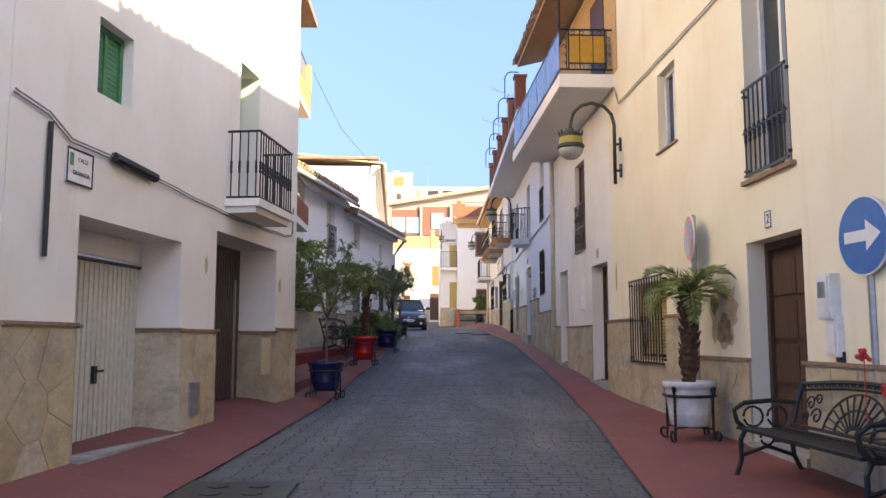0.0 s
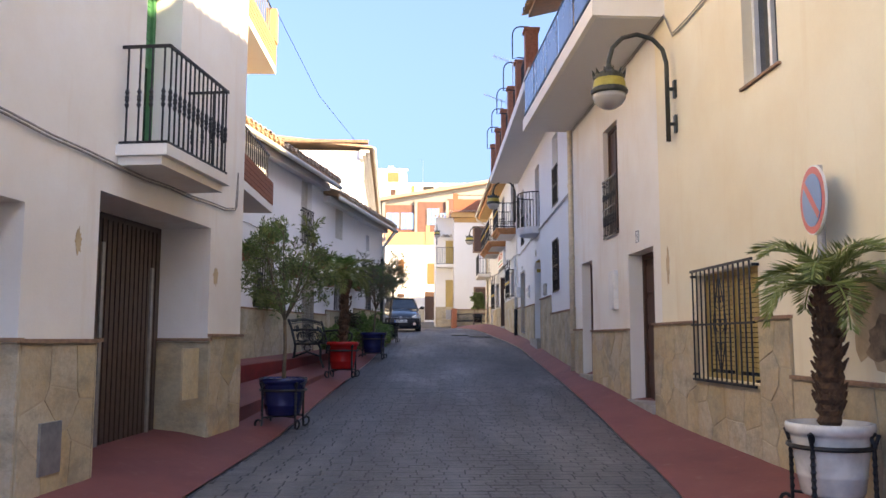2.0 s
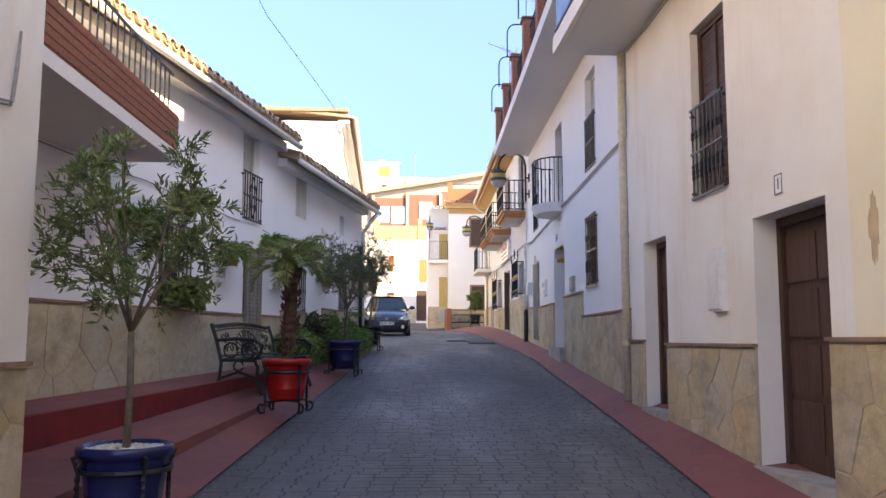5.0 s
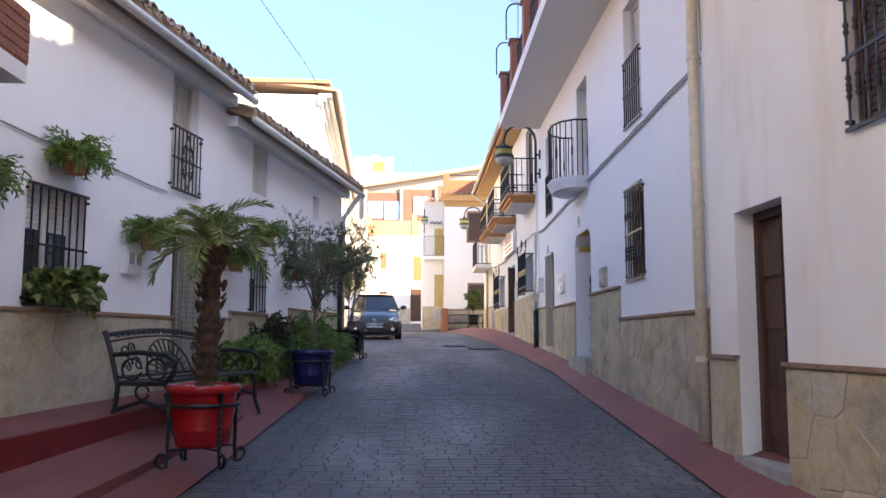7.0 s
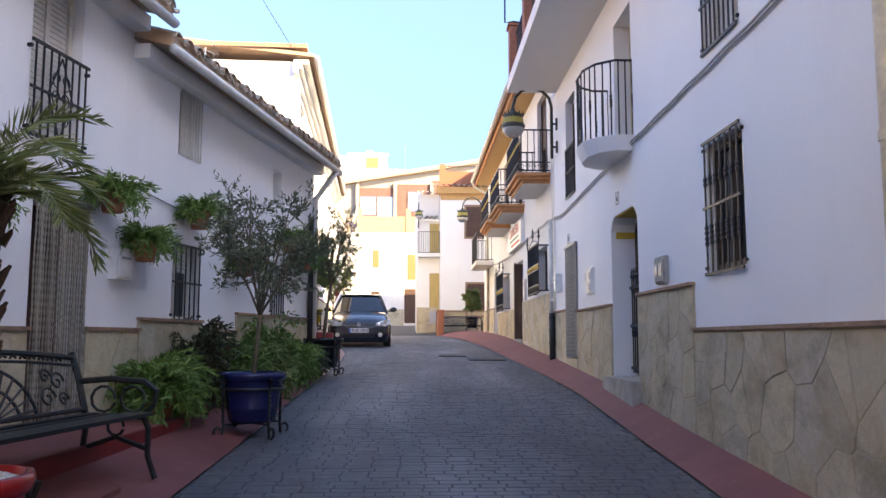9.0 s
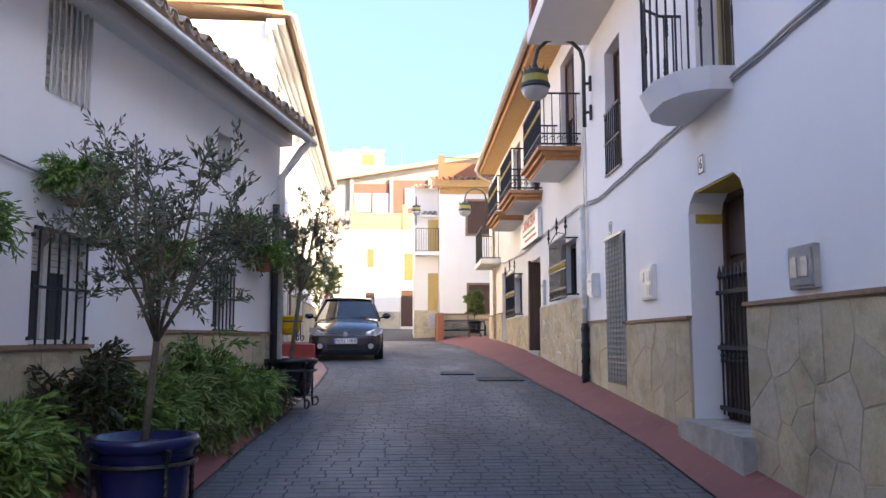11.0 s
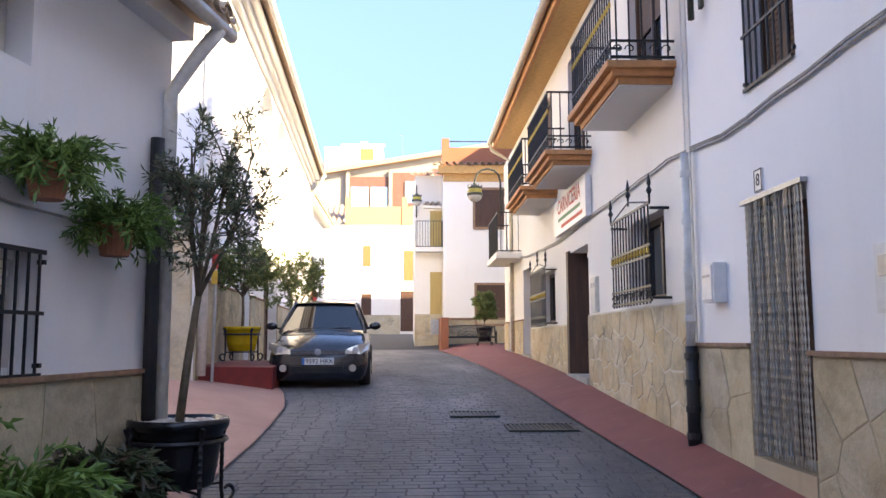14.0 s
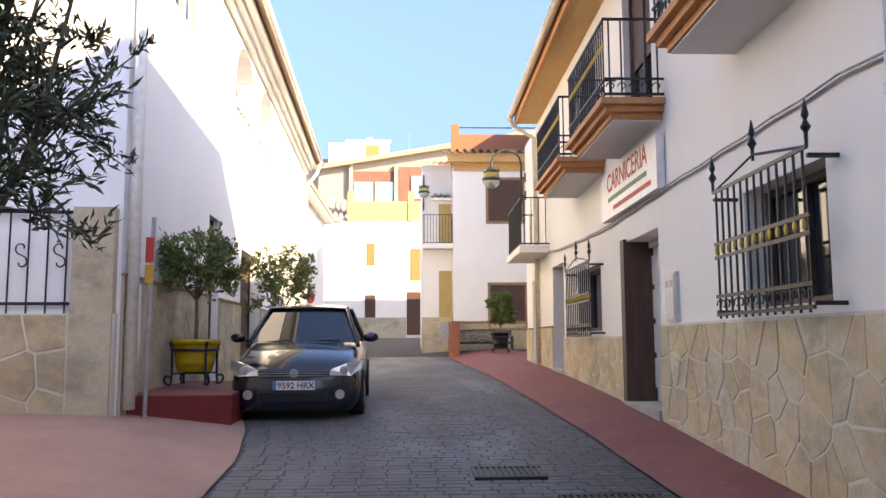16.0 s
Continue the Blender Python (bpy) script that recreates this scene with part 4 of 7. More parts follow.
# long balcony of the cream house, with tinted panels
b2 = thing("balcony", Matrix.Identity(4), "long cream balcony with blue-grey panels in black iron", "balcony")
part("slab", wbox(RA, 12.2, 17.6, 0.0, 0.86, 5.37, 5.58), "white_warm", b2)
# thin sheet that darkens the underside, its shade held in the colour
part("soffit_paint", wbox(RA, 12.25, 17.55, 0.0, 0.80, 5.362, 5.369), "shaded_white", b2)
rail_box(RA, 12.22, 17.58, 0.84, 5.66, 6.3, b2, 6, 0)
_n = Nodes("tinted_panel", 0.25)
_n.colour(_n.mix(_n.ramp(_n.noise(2), [(0.3, 0.0), (0.7, 1.0)]), (0.13, 0.155, 0.24), (0.09, 0.11, 0.18)))
M["panel"] = _n.m
for k in range(5):
    a = 12.32 + k * 1.05
    part("panel", wbox(RA, a, a + 0.96, 0.828, 0.836, 5.69, 6.27), "panel", b2, "blue-grey tinted panel")
M["amber"] = plain("amber_panel", (0.52, 0.27, 0.03), 0.4, vary=0.1)
part("end_panel", wbox(RA, 12.226, 12.236, 0.14, 0.68, 5.76, 6.2), "amber", b2, "amber coloured end panel")
for o in (0.12, 0.69):
    flat_rail(RA, 12.222, 12.242, o, o + 0.02, 5.66, 6.3, b2)
for z in (5.75, 6.2):
    flat_rail(RA, 12.222, 12.242, 0.12, 0.71, z, z + 0.02, b2)
bm = bmesh.new()
for k in range(4):
    for zz in (5.705, 6.25):
        tube(bm, [(0, p[0], p[2]) for p in spiral(0.2 + 0.14 * k, zz, 0.04, 0.01, 0, 5, 8)], 0.006, 4)
    for oo in (0.07, 0.77):
        tube(bm, [(0, p[0], p[2]) for p in spiral(oo, 5.76 + 0.13 * k, 0.045, 0.01, 0, 5, 8)], 0.006, 4)
bm.transform(RA.mat(12.232, 0, 0))
part("scroll_work", bm, "iron", b2)["kind"] = "stuff"
bm = bmesh.new()
tube(bm, [RA.at(12.3, 0.83, 6.3), RA.at(12.3, 0.83, 7.4)], 0.02, 6)
part("post", bm, "iron", b2)
part("terrace_wall", wbox(RA, 12.0, 17.3, -0.02, 0.015, 5.6, 7.55), "ochre_band", b2)
part("window_frame", wbox(RA, 12.7, 13.6, 0.015, 0.03, 5.62, 7.2), "brown_wood", b2)
# round balcony of the terrace house
b3 = thing("balcony", Matrix.Identity(4), "small bowed white balcony with slim black bars", "balcony")
bm = bmesh.new()
prof = [(-0.6, 0.0), (-0.6, 0.2), (-0.45, 0.4), (-0.2, 0.5), (0.2, 0.5), (0.45, 0.4), (0.6, 0.2), (0.6, 0.0)]
lo = [bm.verts.new((x * 0.9, y * 0.85, 0.0)) for x, y in prof]
hi = [bm.verts.new((x, y, 0.16)) for x, y in prof]
bm.faces.new(lo)
bm.faces.new(hi)
for i in range(len(prof)):
    j = (i + 1) % len(prof)
    bm.faces.new((lo[i], lo[j], hi[j], hi[i]))
bm.transform(RB.mat(5.65, 4.14, 0))
part("slab", bm, "white", b3)
bm = bmesh.new()
tube(bm, [(x * 0.96, y * 0.94, 0) for x, y in prof], 0.014, 5)
bm.transform(RB.mat(5.65, 5.15, 0))
part("rail", bm, "iron", b3)
for i in range(18):
    k = i * 7 / 17
    j = min(int(k), 6)
    x, y = (prof[j][c] + (prof[j + 1][c] - prof[j][c]) * (k - j) for c in (0, 1))
    ob = new("bar", bar_mesh(0.85, 1 if i % 3 == 0 else 0, "iron"))
    ob.parent = b3
    ob.matrix_basis = RB.mat(5.65 + x * 0.96, 4.3, y * 0.94)
# three balconies of the butcher's house
for s0, s1 in ((0.25, 2.12), (3.68, 5.62), (6.2, 8.25)):
    b = thing("balcony", Matrix.Identity(4), "balcony with moulded terracotta edge and black and gold railing", "balcony", "shop house balconies")
    for k, (o, z) in enumerate(((0.50, 4.84), (0.56, 4.90), (0.62, 4.96))):
        part("slab_moulding", wbox(RC, s0 + 0.12 - 0.06 * k, s1 - 0.12 + 0.06 * k, 0.0, o, z, z + 0.059), "orange_band", b)
    # underside sheet in the white with shade in its colour
    part("soffit", wbox(RC, s0 + 0.14, s1 - 0.14, 0.0, 0.48, 4.825, 4.839), "shaded_white", b)
    rail_box(RC, s0 + 0.03, s1 - 0.03, 0.58, 5.06, 5.8, b, 20, 0, sides=5)
    flat_rail(RC, s0 + 0.03, s1 - 0.03, 0.56, 0.58, 5.2, 5.22, b)
    flat_rail(RC, s0 + 0.03, s0 + 0.05, 0.0, 0.56, 5.2, 5.22, b)
    bm = bmesh.new()
    for k in range(14):
        tube(bm, spiral(-(s1 - s0) / 2 + 0.15 + k * (s1 - s0 - 0.3) / 13, 0.07, 0.055, 0.012, 0, 5, 8), 0.007, 4)
    bm.transform(RC.mat((s0 + s1) / 2, 5.06, 0.57))
    part("scroll_work", bm, "iron", b)["kind"] = "stuff"
    bm = bmesh.new()
    for k in range(5):
        tube(bm, [(0.03, p[0], p[2]) for p in spiral(0.07 + k * 0.11, 0.07, 0.05, 0.012, 0, 5, 8)], 0.007, 4)
    bm.transform(RC.mat(s0, 5.06, 0))
    part("scroll_work", bm, "iron", b)["kind"] = "stuff"
    bm = bmesh.new()
    for k in range(20):
        lathe(bm, [(0.01, -0.03), (0.014, -0.01), (0.014, 0.01), (0.01, 0.03)], 6, (-(s1 - s0) / 2 + 0.03 + (k + 0.5) * (s1 - s0 - 0.06) / 20, 0, 0))
    bm.transform(RC.mat((s0 + s1) / 2, 5.55, 0.57))
    part("gilded_work", bm, "gold", b, "gold painted knops")["kind"] = "stuff"
b = thing("balcony", Matrix.Identity(4), "small white slab balcony with grey iron railing", "balcony")
part("slab", wbox(RC, 10.7, 12.9, 0.0, 0.55, 4.3, 4.42), "white_warm", b)
rail_box(RC, 10.75, 12.85, 0.52, 4.46, 5.3, b, 18, 0)
# brick balconies beside the long white house
for zt, zr, wood_ in ((3.63, 4.57, False), (5.95, 7.0, True)):
    b = thing("balcony", Matrix.Identity(4), "brick-fronted balcony with black iron rail" if not wood_ else "upper balcony with orange brick posts and panels", "balcony")
    part("slab", boxes((-3.9, -2.3, 12.2, 16.2, zt, zt + 0.12)), "white_warm", b)
    part("brick_front", boxes((-2.42, -2.3, 12.2, 16.2, zt + 0.122, zt + 0.5)), "brick" if not wood_ else "brick_light", b)
    part("brick_front", boxes((-3.9, -2.422, 16.08, 16.2, zt + 0.122, zt + 0.5)), "brick" if not wood_ else "brick_light", b)
    for k in range(5):
        part("brick_course", boxes((-2.30, -2.294, 12.2, 16.2, zt + 0.14 + k * 0.072, zt + 0.195 + k * 0.072)), "brick" if not wood_ else "brick_light", b)
    if wood_:
        part("brick_post", boxes((-2.44, -2.28, 16.0, 16.22, zt + 0.5, zt + 1.05)), "brick_light", b)
        part("roof_edge", boxes((-4.4, -2.1, 12.2, 15.6, 7.62, 7.72)), "cap", b)
    for z in (zt + 0.52, zr):
        part("rail", boxes((-2.375, -2.355, 12.2, 16.18, z - 0.012, z + 0.012)), "iron", b)
    for k in range(26):
        ob = new("bar", bar_mesh(zr - zt - 0.5, 0, "iron"))
        ob.parent, ob.location = b, (-2.365, 12.3 + k * 0.15, zt + 0.5)

# terrace parapet: brick posts, rails and hoops
par = thing("terrace_parapet", Matrix.Identity(4), "roof terrace parapet with red brick posts and iron rails", "parapet")
part("kerb", wbox(RB, -0.05, 10.05, 0.62, 0.8, 6.5, 6.62), "brick", par)
for s in (0.6, 2.4, 4.2, 6.1, 8.0, 9.9):
    part("brick_post", wbox(RB, s - 0.13, s + 0.13, 0.58, 0.82, 6.5, 7.4), "brick", par)
    part("post_cap", wbox(RB, s - 0.16, s + 0.16, 0.55, 0.85, 7.4, 7.45), "brick", par)
for z in (6.75, 7.25):
    flat_rail(RB, 0.6, 9.9, 0.7, 0.72, z, z + 0.025, par)
bars(RB, 0.6, 9.9, 0.71, 6.62, 7.25, 60, par)
for s in (1.2, 3.3, 5.2, 7.0, 8.9):
    bm = bmesh.new()
    tube(bm, [(0, 0, 0), (0, 0.14, 0.02), (0, 0.28, 0.0), (0, 0.28, 0.45)] + [(0, 0.14 + 0.14 * math.cos(a), 0.45 + 0.2 * math.sin(a)) for a in (0.4, 0.8, 1.2, 1.57)] + [(0, -0.05, 0.65)], 0.014, 5)
    bm.transform(RB.mat(s, 7.1, 0.72))
    part("hoop", bm, "iron", par)

# ---- far houses ----
def front_wall(name, y, x0, x1, z0, z1, depth, material, label):
    e = house(name, label)
    part("wall", boxes((x0, x1, y, y + depth, z0, z1)), material, e)
    return e


def inset(e, name, y, x0, x1, z0, z1, material, frame_mat=None, slats=0):
    """A framed opening on a far front, with its leaf behind the frame."""
    ob = part(name, boxes((x0, x1, y - 0.012, y - 0.003, z0, z1)), material, e)
    if frame_mat:
        for a, b, c, d in ((x0 - 0.09, x0, z0 - 0.09, z1 + 0.09), (x1, x1 + 0.09, z0 - 0.09, z1 + 0.09), (x0, x1, z1, z1 + 0.09), (x0, x1, z0 - 0.09, z0)):
            part("frame", boxes((a, b, y - 0.06, y - 0.002, c, d)), frame_mat, ob)
    for k in range(slats):
        z = z0 + (z1 - z0) * k / slats
        part("slat", boxes((x0 + 0.02, x1 - 0.02, y - 0.03, y - 0.012, z + 0.02, z + (z1 - z0) / slats - 0.02)), material, ob)
    return ob


DF = Facade((9.0, 52.0), (2.2, 52.0), "right")
hd = front_wall("corner_house", 52.0, 2.2, 9.0, 1.5, 8.9, 7.0, "white_warm", "white corner house with ochre eaves and terracotta window frames")
inset(hd, "window", 52, 3.42, 4.6, 6.85, 8.3, "brown_wood", "cap", 9)
inset(hd, "window", 52, 3.46, 4.66, 3.15, 4.62, "brown_wood", "cap", 7)
for a, b, c, d in ((2.2, 9.0, 8.62, 8.9), (2.0, 9.0, 8.9, 9.2)):
    part("eaves_band", boxes((a, b, 52 - (0.05 if c < 8.8 else 0.3), 51.998, c, d)), "ochre_band", hd)
barrel_tiles(DF, 0, 7.1, 0.5, 9.18, 1.2, 0.2, hd, step=0.27)
part("parapet", boxes((2.3, 9.0, 53.2, 53.4, 8.9, 10.25)), "brick", hd)
part("parapet_post", boxes((2.2, 2.5, 53.1, 53.4, 8.9, 10.6)), "brick", hd)
part("rail", boxes((2.5, 9.0, 53.28, 53.32, 10.5, 10.54)), "iron", hd)
part("dado", boxes((2.18, 9.0, 51.96, 51.998, 1.6, 3.3)), "stone", hd)
part("dado_cap", boxes((2.16, 9.0, 51.92, 51.998, 3.3, 3.38)), "cap", hd)
he = front_wall("narrow_house", 53.0, 1.13, 2.19, 1.5, 9.05, 6.0, "white_warm", "narrow white house with ochre doors and a small balcony")
inset(he, "door", 53, 1.72, 2.18, 3.36, 5.2, "yellow_wood")
inset(he, "balcony_door", 53, 1.72, 2.18, 6.2, 7.62, "yellow_wood")
part("dado", boxes((1.11, 2.19, 52.96, 52.998, 1.6, 3.55)), "stone", he)
part("doorstep", boxes((1.2, 2.19, 52.3, 52.95, 1.6, 2.75)), "stone", he)
part("doorstep", boxes((1.5, 2.19, 52.6, 52.95, 2.75, 3.3)), "stone", he)
EF = Facade((2.2, 53.0), (1.1, 53.0), "right")
barrel_tiles(EF, 0, 1.15, 0.3, 9.0, 1.0, 0.25, he, step=0.24)
barrel_tiles(EF, 0.05, 0.7, 0.25, 7.8, 0.25, 0.1, he, step=0.2)
part("canopy", boxes((1.45, 2.18, 52.75, 52.998, 7.72, 7.8)), "white_warm", he)
bb = thing("balcony", Matrix.Identity(4), "small balcony with grey iron railing on a narrow house", "balcony")
part("slab", boxes((1.15, 2.3, 52.4, 52.998, 5.95, 6.12)), "white_warm", bb)
rail_box(EF, 0.0, 1.05, 0.55, 6.15, 7.15, bb, 10, 0, "iron_green")
hw = front_wall("white_end_house", 64.0, -9.0, 5.0, 2.0, 8.6, 6.0, "white_warm", "sunlit white house that closes the street")
inset(hw, "window", 64, -1.45, -1.04, 6.4, 7.5, "orange_wood", None, 8)
inset(hw, "window", 64, 0.7, 1.25, 5.65, 7.25, "orange_wood", None, 9)
inset(hw, "window", 64, -1.52, -1.0, 3.85, 4.95, "brown_wood", None, 6)
inset(hw, "door", 64, 0.53, 1.3, 3.0, 5.1, "brown_wood", None, 4)
part("dado", boxes((-9, 0.5, 63.96, 63.998, 2.2, 3.85)), "stone_grey", hw)
part("parapet", boxes((-2.2, 5.0, 64.0, 64.3, 8.6, 9.6)), "brick_light", hw)
for x in (-2.25, 0.75, 3.4):
    part("parapet_post", boxes((x - 0.15, x + 0.15, 63.95, 64.35, 8.6, 10.1)), "brick_light", hw)
WF = Facade((-2.3, 64.0), (-9.0, 64.0), "right")
barrel_tiles(WF, 0, 6.6, 0.3, 8.65, 2.5, 1.3, hw, step=0.3)
M["panel_brown"] = plain("brown_cladding", (0.17, 0.075, 0.05), 0.6, vary=0.1, scale=3)
M["beige"] = plaster("beige_render", (0.30, 0.27, 0.22), (0.24, 0.21, 0.17), 0.3)
_n = Nodes("sky_glass", 0.02, 0.9)
_n.colour((0.62, 0.70, 0.78))
M["mirror_glass"] = _n.m
hf = front_wall("modern_building", 76.0, -5.2, 12.0, 2.5, 13.7, 10.0, "beige", "beige modern block with brown cladding and large windows")
bm = bmesh.new()
vs = [bm.verts.new(p) for p in ((-5.4, 75.4, 13.6), (12.4, 75.4, 16.6), (12.4, 86, 16.6), (-5.4, 86, 13.6), (-5.4, 75.4, 13.9), (12.4, 75.4, 16.9), (12.4, 86, 16.9), (-5.4, 86, 13.9))]
for q in ((0, 1, 2, 3), (4, 5, 6, 7), (0, 1, 5, 4), (1, 2, 6, 5), (2, 3, 7, 6), (3, 0, 4, 7)):
    bm.faces.new([vs[i] for i in q])
part("roof", bm, "tile", hf)
bm = bmesh.new()
vs = [bm.verts.new(p) for p in ((-5.2, 76.0, 13.69), (12, 76.0, 13.69), (12, 76.0, 16.55), (-5.2, 86, 13.69), (12, 86, 13.69), (12, 86, 16.55))]
for q in ((0, 1, 2), (3, 4, 5), (0, 1, 4, 3), (0, 2, 5, 3), (1, 2, 5, 4)):
    bm.faces.new([vs[i] for i in q])
part("gable", bm, "beige", hf)
for x0, x1, zt in ((-3.0, -0.36, 13.6), (-0.05, 2.6, 13.9), (2.65, 4.0, 14.2)):
    part("cladding", boxes((x0, x1, 75.9, 75.997, 11.2, zt)), "panel_brown", hf)
for x0, x1, z0, z1 in ((-2.88, -1.7, 11.5, 12.9), (-1.55, -0.4, 11.4, 12.9), (0.8, 1.9, 11.8, 13.3), (2.0, 2.55, 12.0, 12.9), (3.0, 3.9, 12.0, 13.0), (0.4, 3.0, 10.0, 11.1), (-2.9, -0.5, 9.6, 10.8)):
    w = part("window", boxes((x0, x1, 75.87, 75.897, z0, z1)), "mirror_glass", hf, "window that mirrors sky and trees")
    for k in range(3):
        x = x0 + (x1 - x0) * k / 2
        part("window_frame", boxes((x - 0.03, x + 0.03, 75.82, 75.868, z0, z1)), "beige", w)
for x in (-3.1, -0.2, 2.62, 4.05):
    part("pillar", boxes((x - 0.12, x + 0.12, 75.7, 75.997, 3.0, 14.0)), "beige", hf)
hg = house("hillside_flats", "white block of flats on the hillside with terraces")
part("wall", boxes((-8, -1.6, 110, 120, 2.0, 23.8)), "white_warm", hg)
part("wall", boxes((-1.6, 12, 111, 120, 5, 22.4)), "white_warm", hg)
part("wall", boxes((-12, -5.6, 112, 120, 5, 22.5)), "beige", hg)
part("parapet", boxes((-6.2, -1.4, 109.8, 110, 23.8, 24.1)), "white_warm", hg)
inset(hg, "window", 110, -4.1, -2.6, 22.3, 23.6, "orange_wood")
inset(hg, "window", 110, -3.7, -3.0, 20.4, 21.3, "brown_wood")
inset(hg, "window", 111, -1.0, -0.5, 21.0, 22.0, "orange_wood")
for x in (0.6, 2.6, 4.6):
    inset(hg, "terrace", 111, x, x + 1.5, 20.4, 21.9, "dark_room", "white_warm")
part("chimney", boxes((-4.1, -3.4, 112, 113, 23.7, 24.9)), "white_warm", hg)
# unseen block behind the butcher's house, added to shade the corner house
hn = house("back_house", "plain white block added out of view behind the shop to shade the corner house")
part("wall", boxes((6.5, 16.0, 42.3, 51.7, 1.0, 12.0)), "white_warm", hn)
# the lane's far left side, behind the hall
hl = house("lane_house", "white house with cream eaves beyond the hall")
part("wall", boxes((-9, -2.9, 50.2, 58.0, 1.0, 7.6)), "white", hl)
part("eaves_board", boxes((-9, -2.55, 50.2, 58.2, 7.6, 7.75)), "white_warm", hl)
part("roof", boxes((-9, -2.5, 50.15, 58.25, 7.75, 7.9)), "tile", hl)

# ---- street things ----
def wall_lamp(f, s, z, label="green-black street lantern with a yellow band on a curved arm", drop=0.0):
    t = thing("street_lamp", f.mat(s, z), label, "street lamp", "wall street lamps")
    for z0 in (-0.1, 0.3):
        part("wall_plate", boxes((-0.03, 0.03, 0.0, 0.03, z0, z0 + 0.2)), "iron_green", t)
    bm = bmesh.new()
    tube(bm, [(0, 0.1, -0.2), (0, 0.1, 0.7)] + [(0, 0.1 + 0.33 * (1 - math.cos(a)), 0.7 + 0.33 * math.sin(a)) for a in (0.5, 1.0, 1.57, 2.1, 2.6, 3.14)] + [(0, 0.76, 0.66)], 0.026, 8)
    tube(bm, [(0, 0.02, 0.0), (0, 0.1, 0.0)], 0.02, 6)
    tube(bm, [(0, 0.02, 0.4), (0, 0.1, 0.4)], 0.02, 6)
    part("arm", bm, "iron_green", t, smooth=True)
    HEAD = 0.17
    bm = bmesh.new()
    lathe(bm, [(0.03, 0.5), (0.05, 0.44), (0.09, 0.42), (0.16, 0.38), (0.17, 0.36), (0.17, 0.33), (0.16, 0.32)], 20, (0, 0.76, HEAD))
    lathe(bm, [(0.19, 0.22), (0.205, 0.2), (0.205, 0.17), (0.19, 0.15)], 20, (0, 0.76, HEAD))
    part("shade", bm, "iron_green", t, smooth=False)
    bm = bmesh.new()
    lathe(bm, [(0.165, 0.325), (0.178, 0.29), (0.182, 0.235), (0.19, 0.222)], 20, (0, 0.76, HEAD))
    part("band", bm, "lamp_yellow", t, "yellow painted band")
    bm = bmesh.new()
    for k in range(12):
        a = 2 * math.pi * k / 12
        tube(bm, [(0.165 * math.cos(a), 0.76 + 0.165 * math.sin(a), 0.36 + HEAD), (0.19 * math.cos(a), 0.76 + 0.19 * math.sin(a), 0.43 + HEAD)], [0.02, 0.004], 4)
    part("crown", bm, "iron_green", t)
    bm = bmesh.new()
    lathe(bm, [(0.185, 0.152), (0.18, 0.1), (0.14, 0.04), (0.08, 0.0), (0.02, -0.01)], 20, (0, 0.76, HEAD))
    part("globe", bm, "lamp_glass", t, "clear domed glass", smooth=True)
    return t


M["lamp_yellow"] = plain("lamp_yellow", (0.40, 0.33, 0.06), 0.5)
_n = Nodes("lamp_glass", 0.12)
_n.colour((0.55, 0.53, 0.50))
_n.b.inputs["Transmission Weight"].default_value = 0.35
M["lamp_glass"] = _n.m
wall_lamp(RA, 11.9, 4.0)
wall_lamp(RB, 9.93, 5.32)
wall_lamp(RC, 13.9, 5.9)
wall_lamp(EF, 1.02, 7.55)


# pots
def glazed(name, c):
    n = Nodes(name, 0.22)
    n.colour(n.mix(n.ramp(n.noise(6), [(0.4, 0.0), (0.7, 1.0)]), c, tuple(v * 0.7 for v in c)))
    return n.m


M["blue_glaze"] = glazed("dark_blue_glaze", (0.012, 0.018, 0.085))
M["red_glaze"] = glazed("red_glaze", (0.42, 0.012, 0.012))
M["white_glaze"] = glazed("white_glaze", (0.72, 0.69, 0.63))
M["black_glaze"] = glazed("black_glaze", (0.012, 0.012, 0.014))
M["yellow_glaze"] = glazed("yellow_glaze", (0.50, 0.34, 0.01))
M["terracotta"] = plain("terracotta", (0.40, 0.15, 0.08), 0.85, vary=0.15)
_n = Nodes("white_pebbles", 0.8)
_n.colour(_n.mix(_n.island(), (0.7, 0.64, 0.55), (0.5, 0.42, 0.34)))
M["pebble"] = _n.m


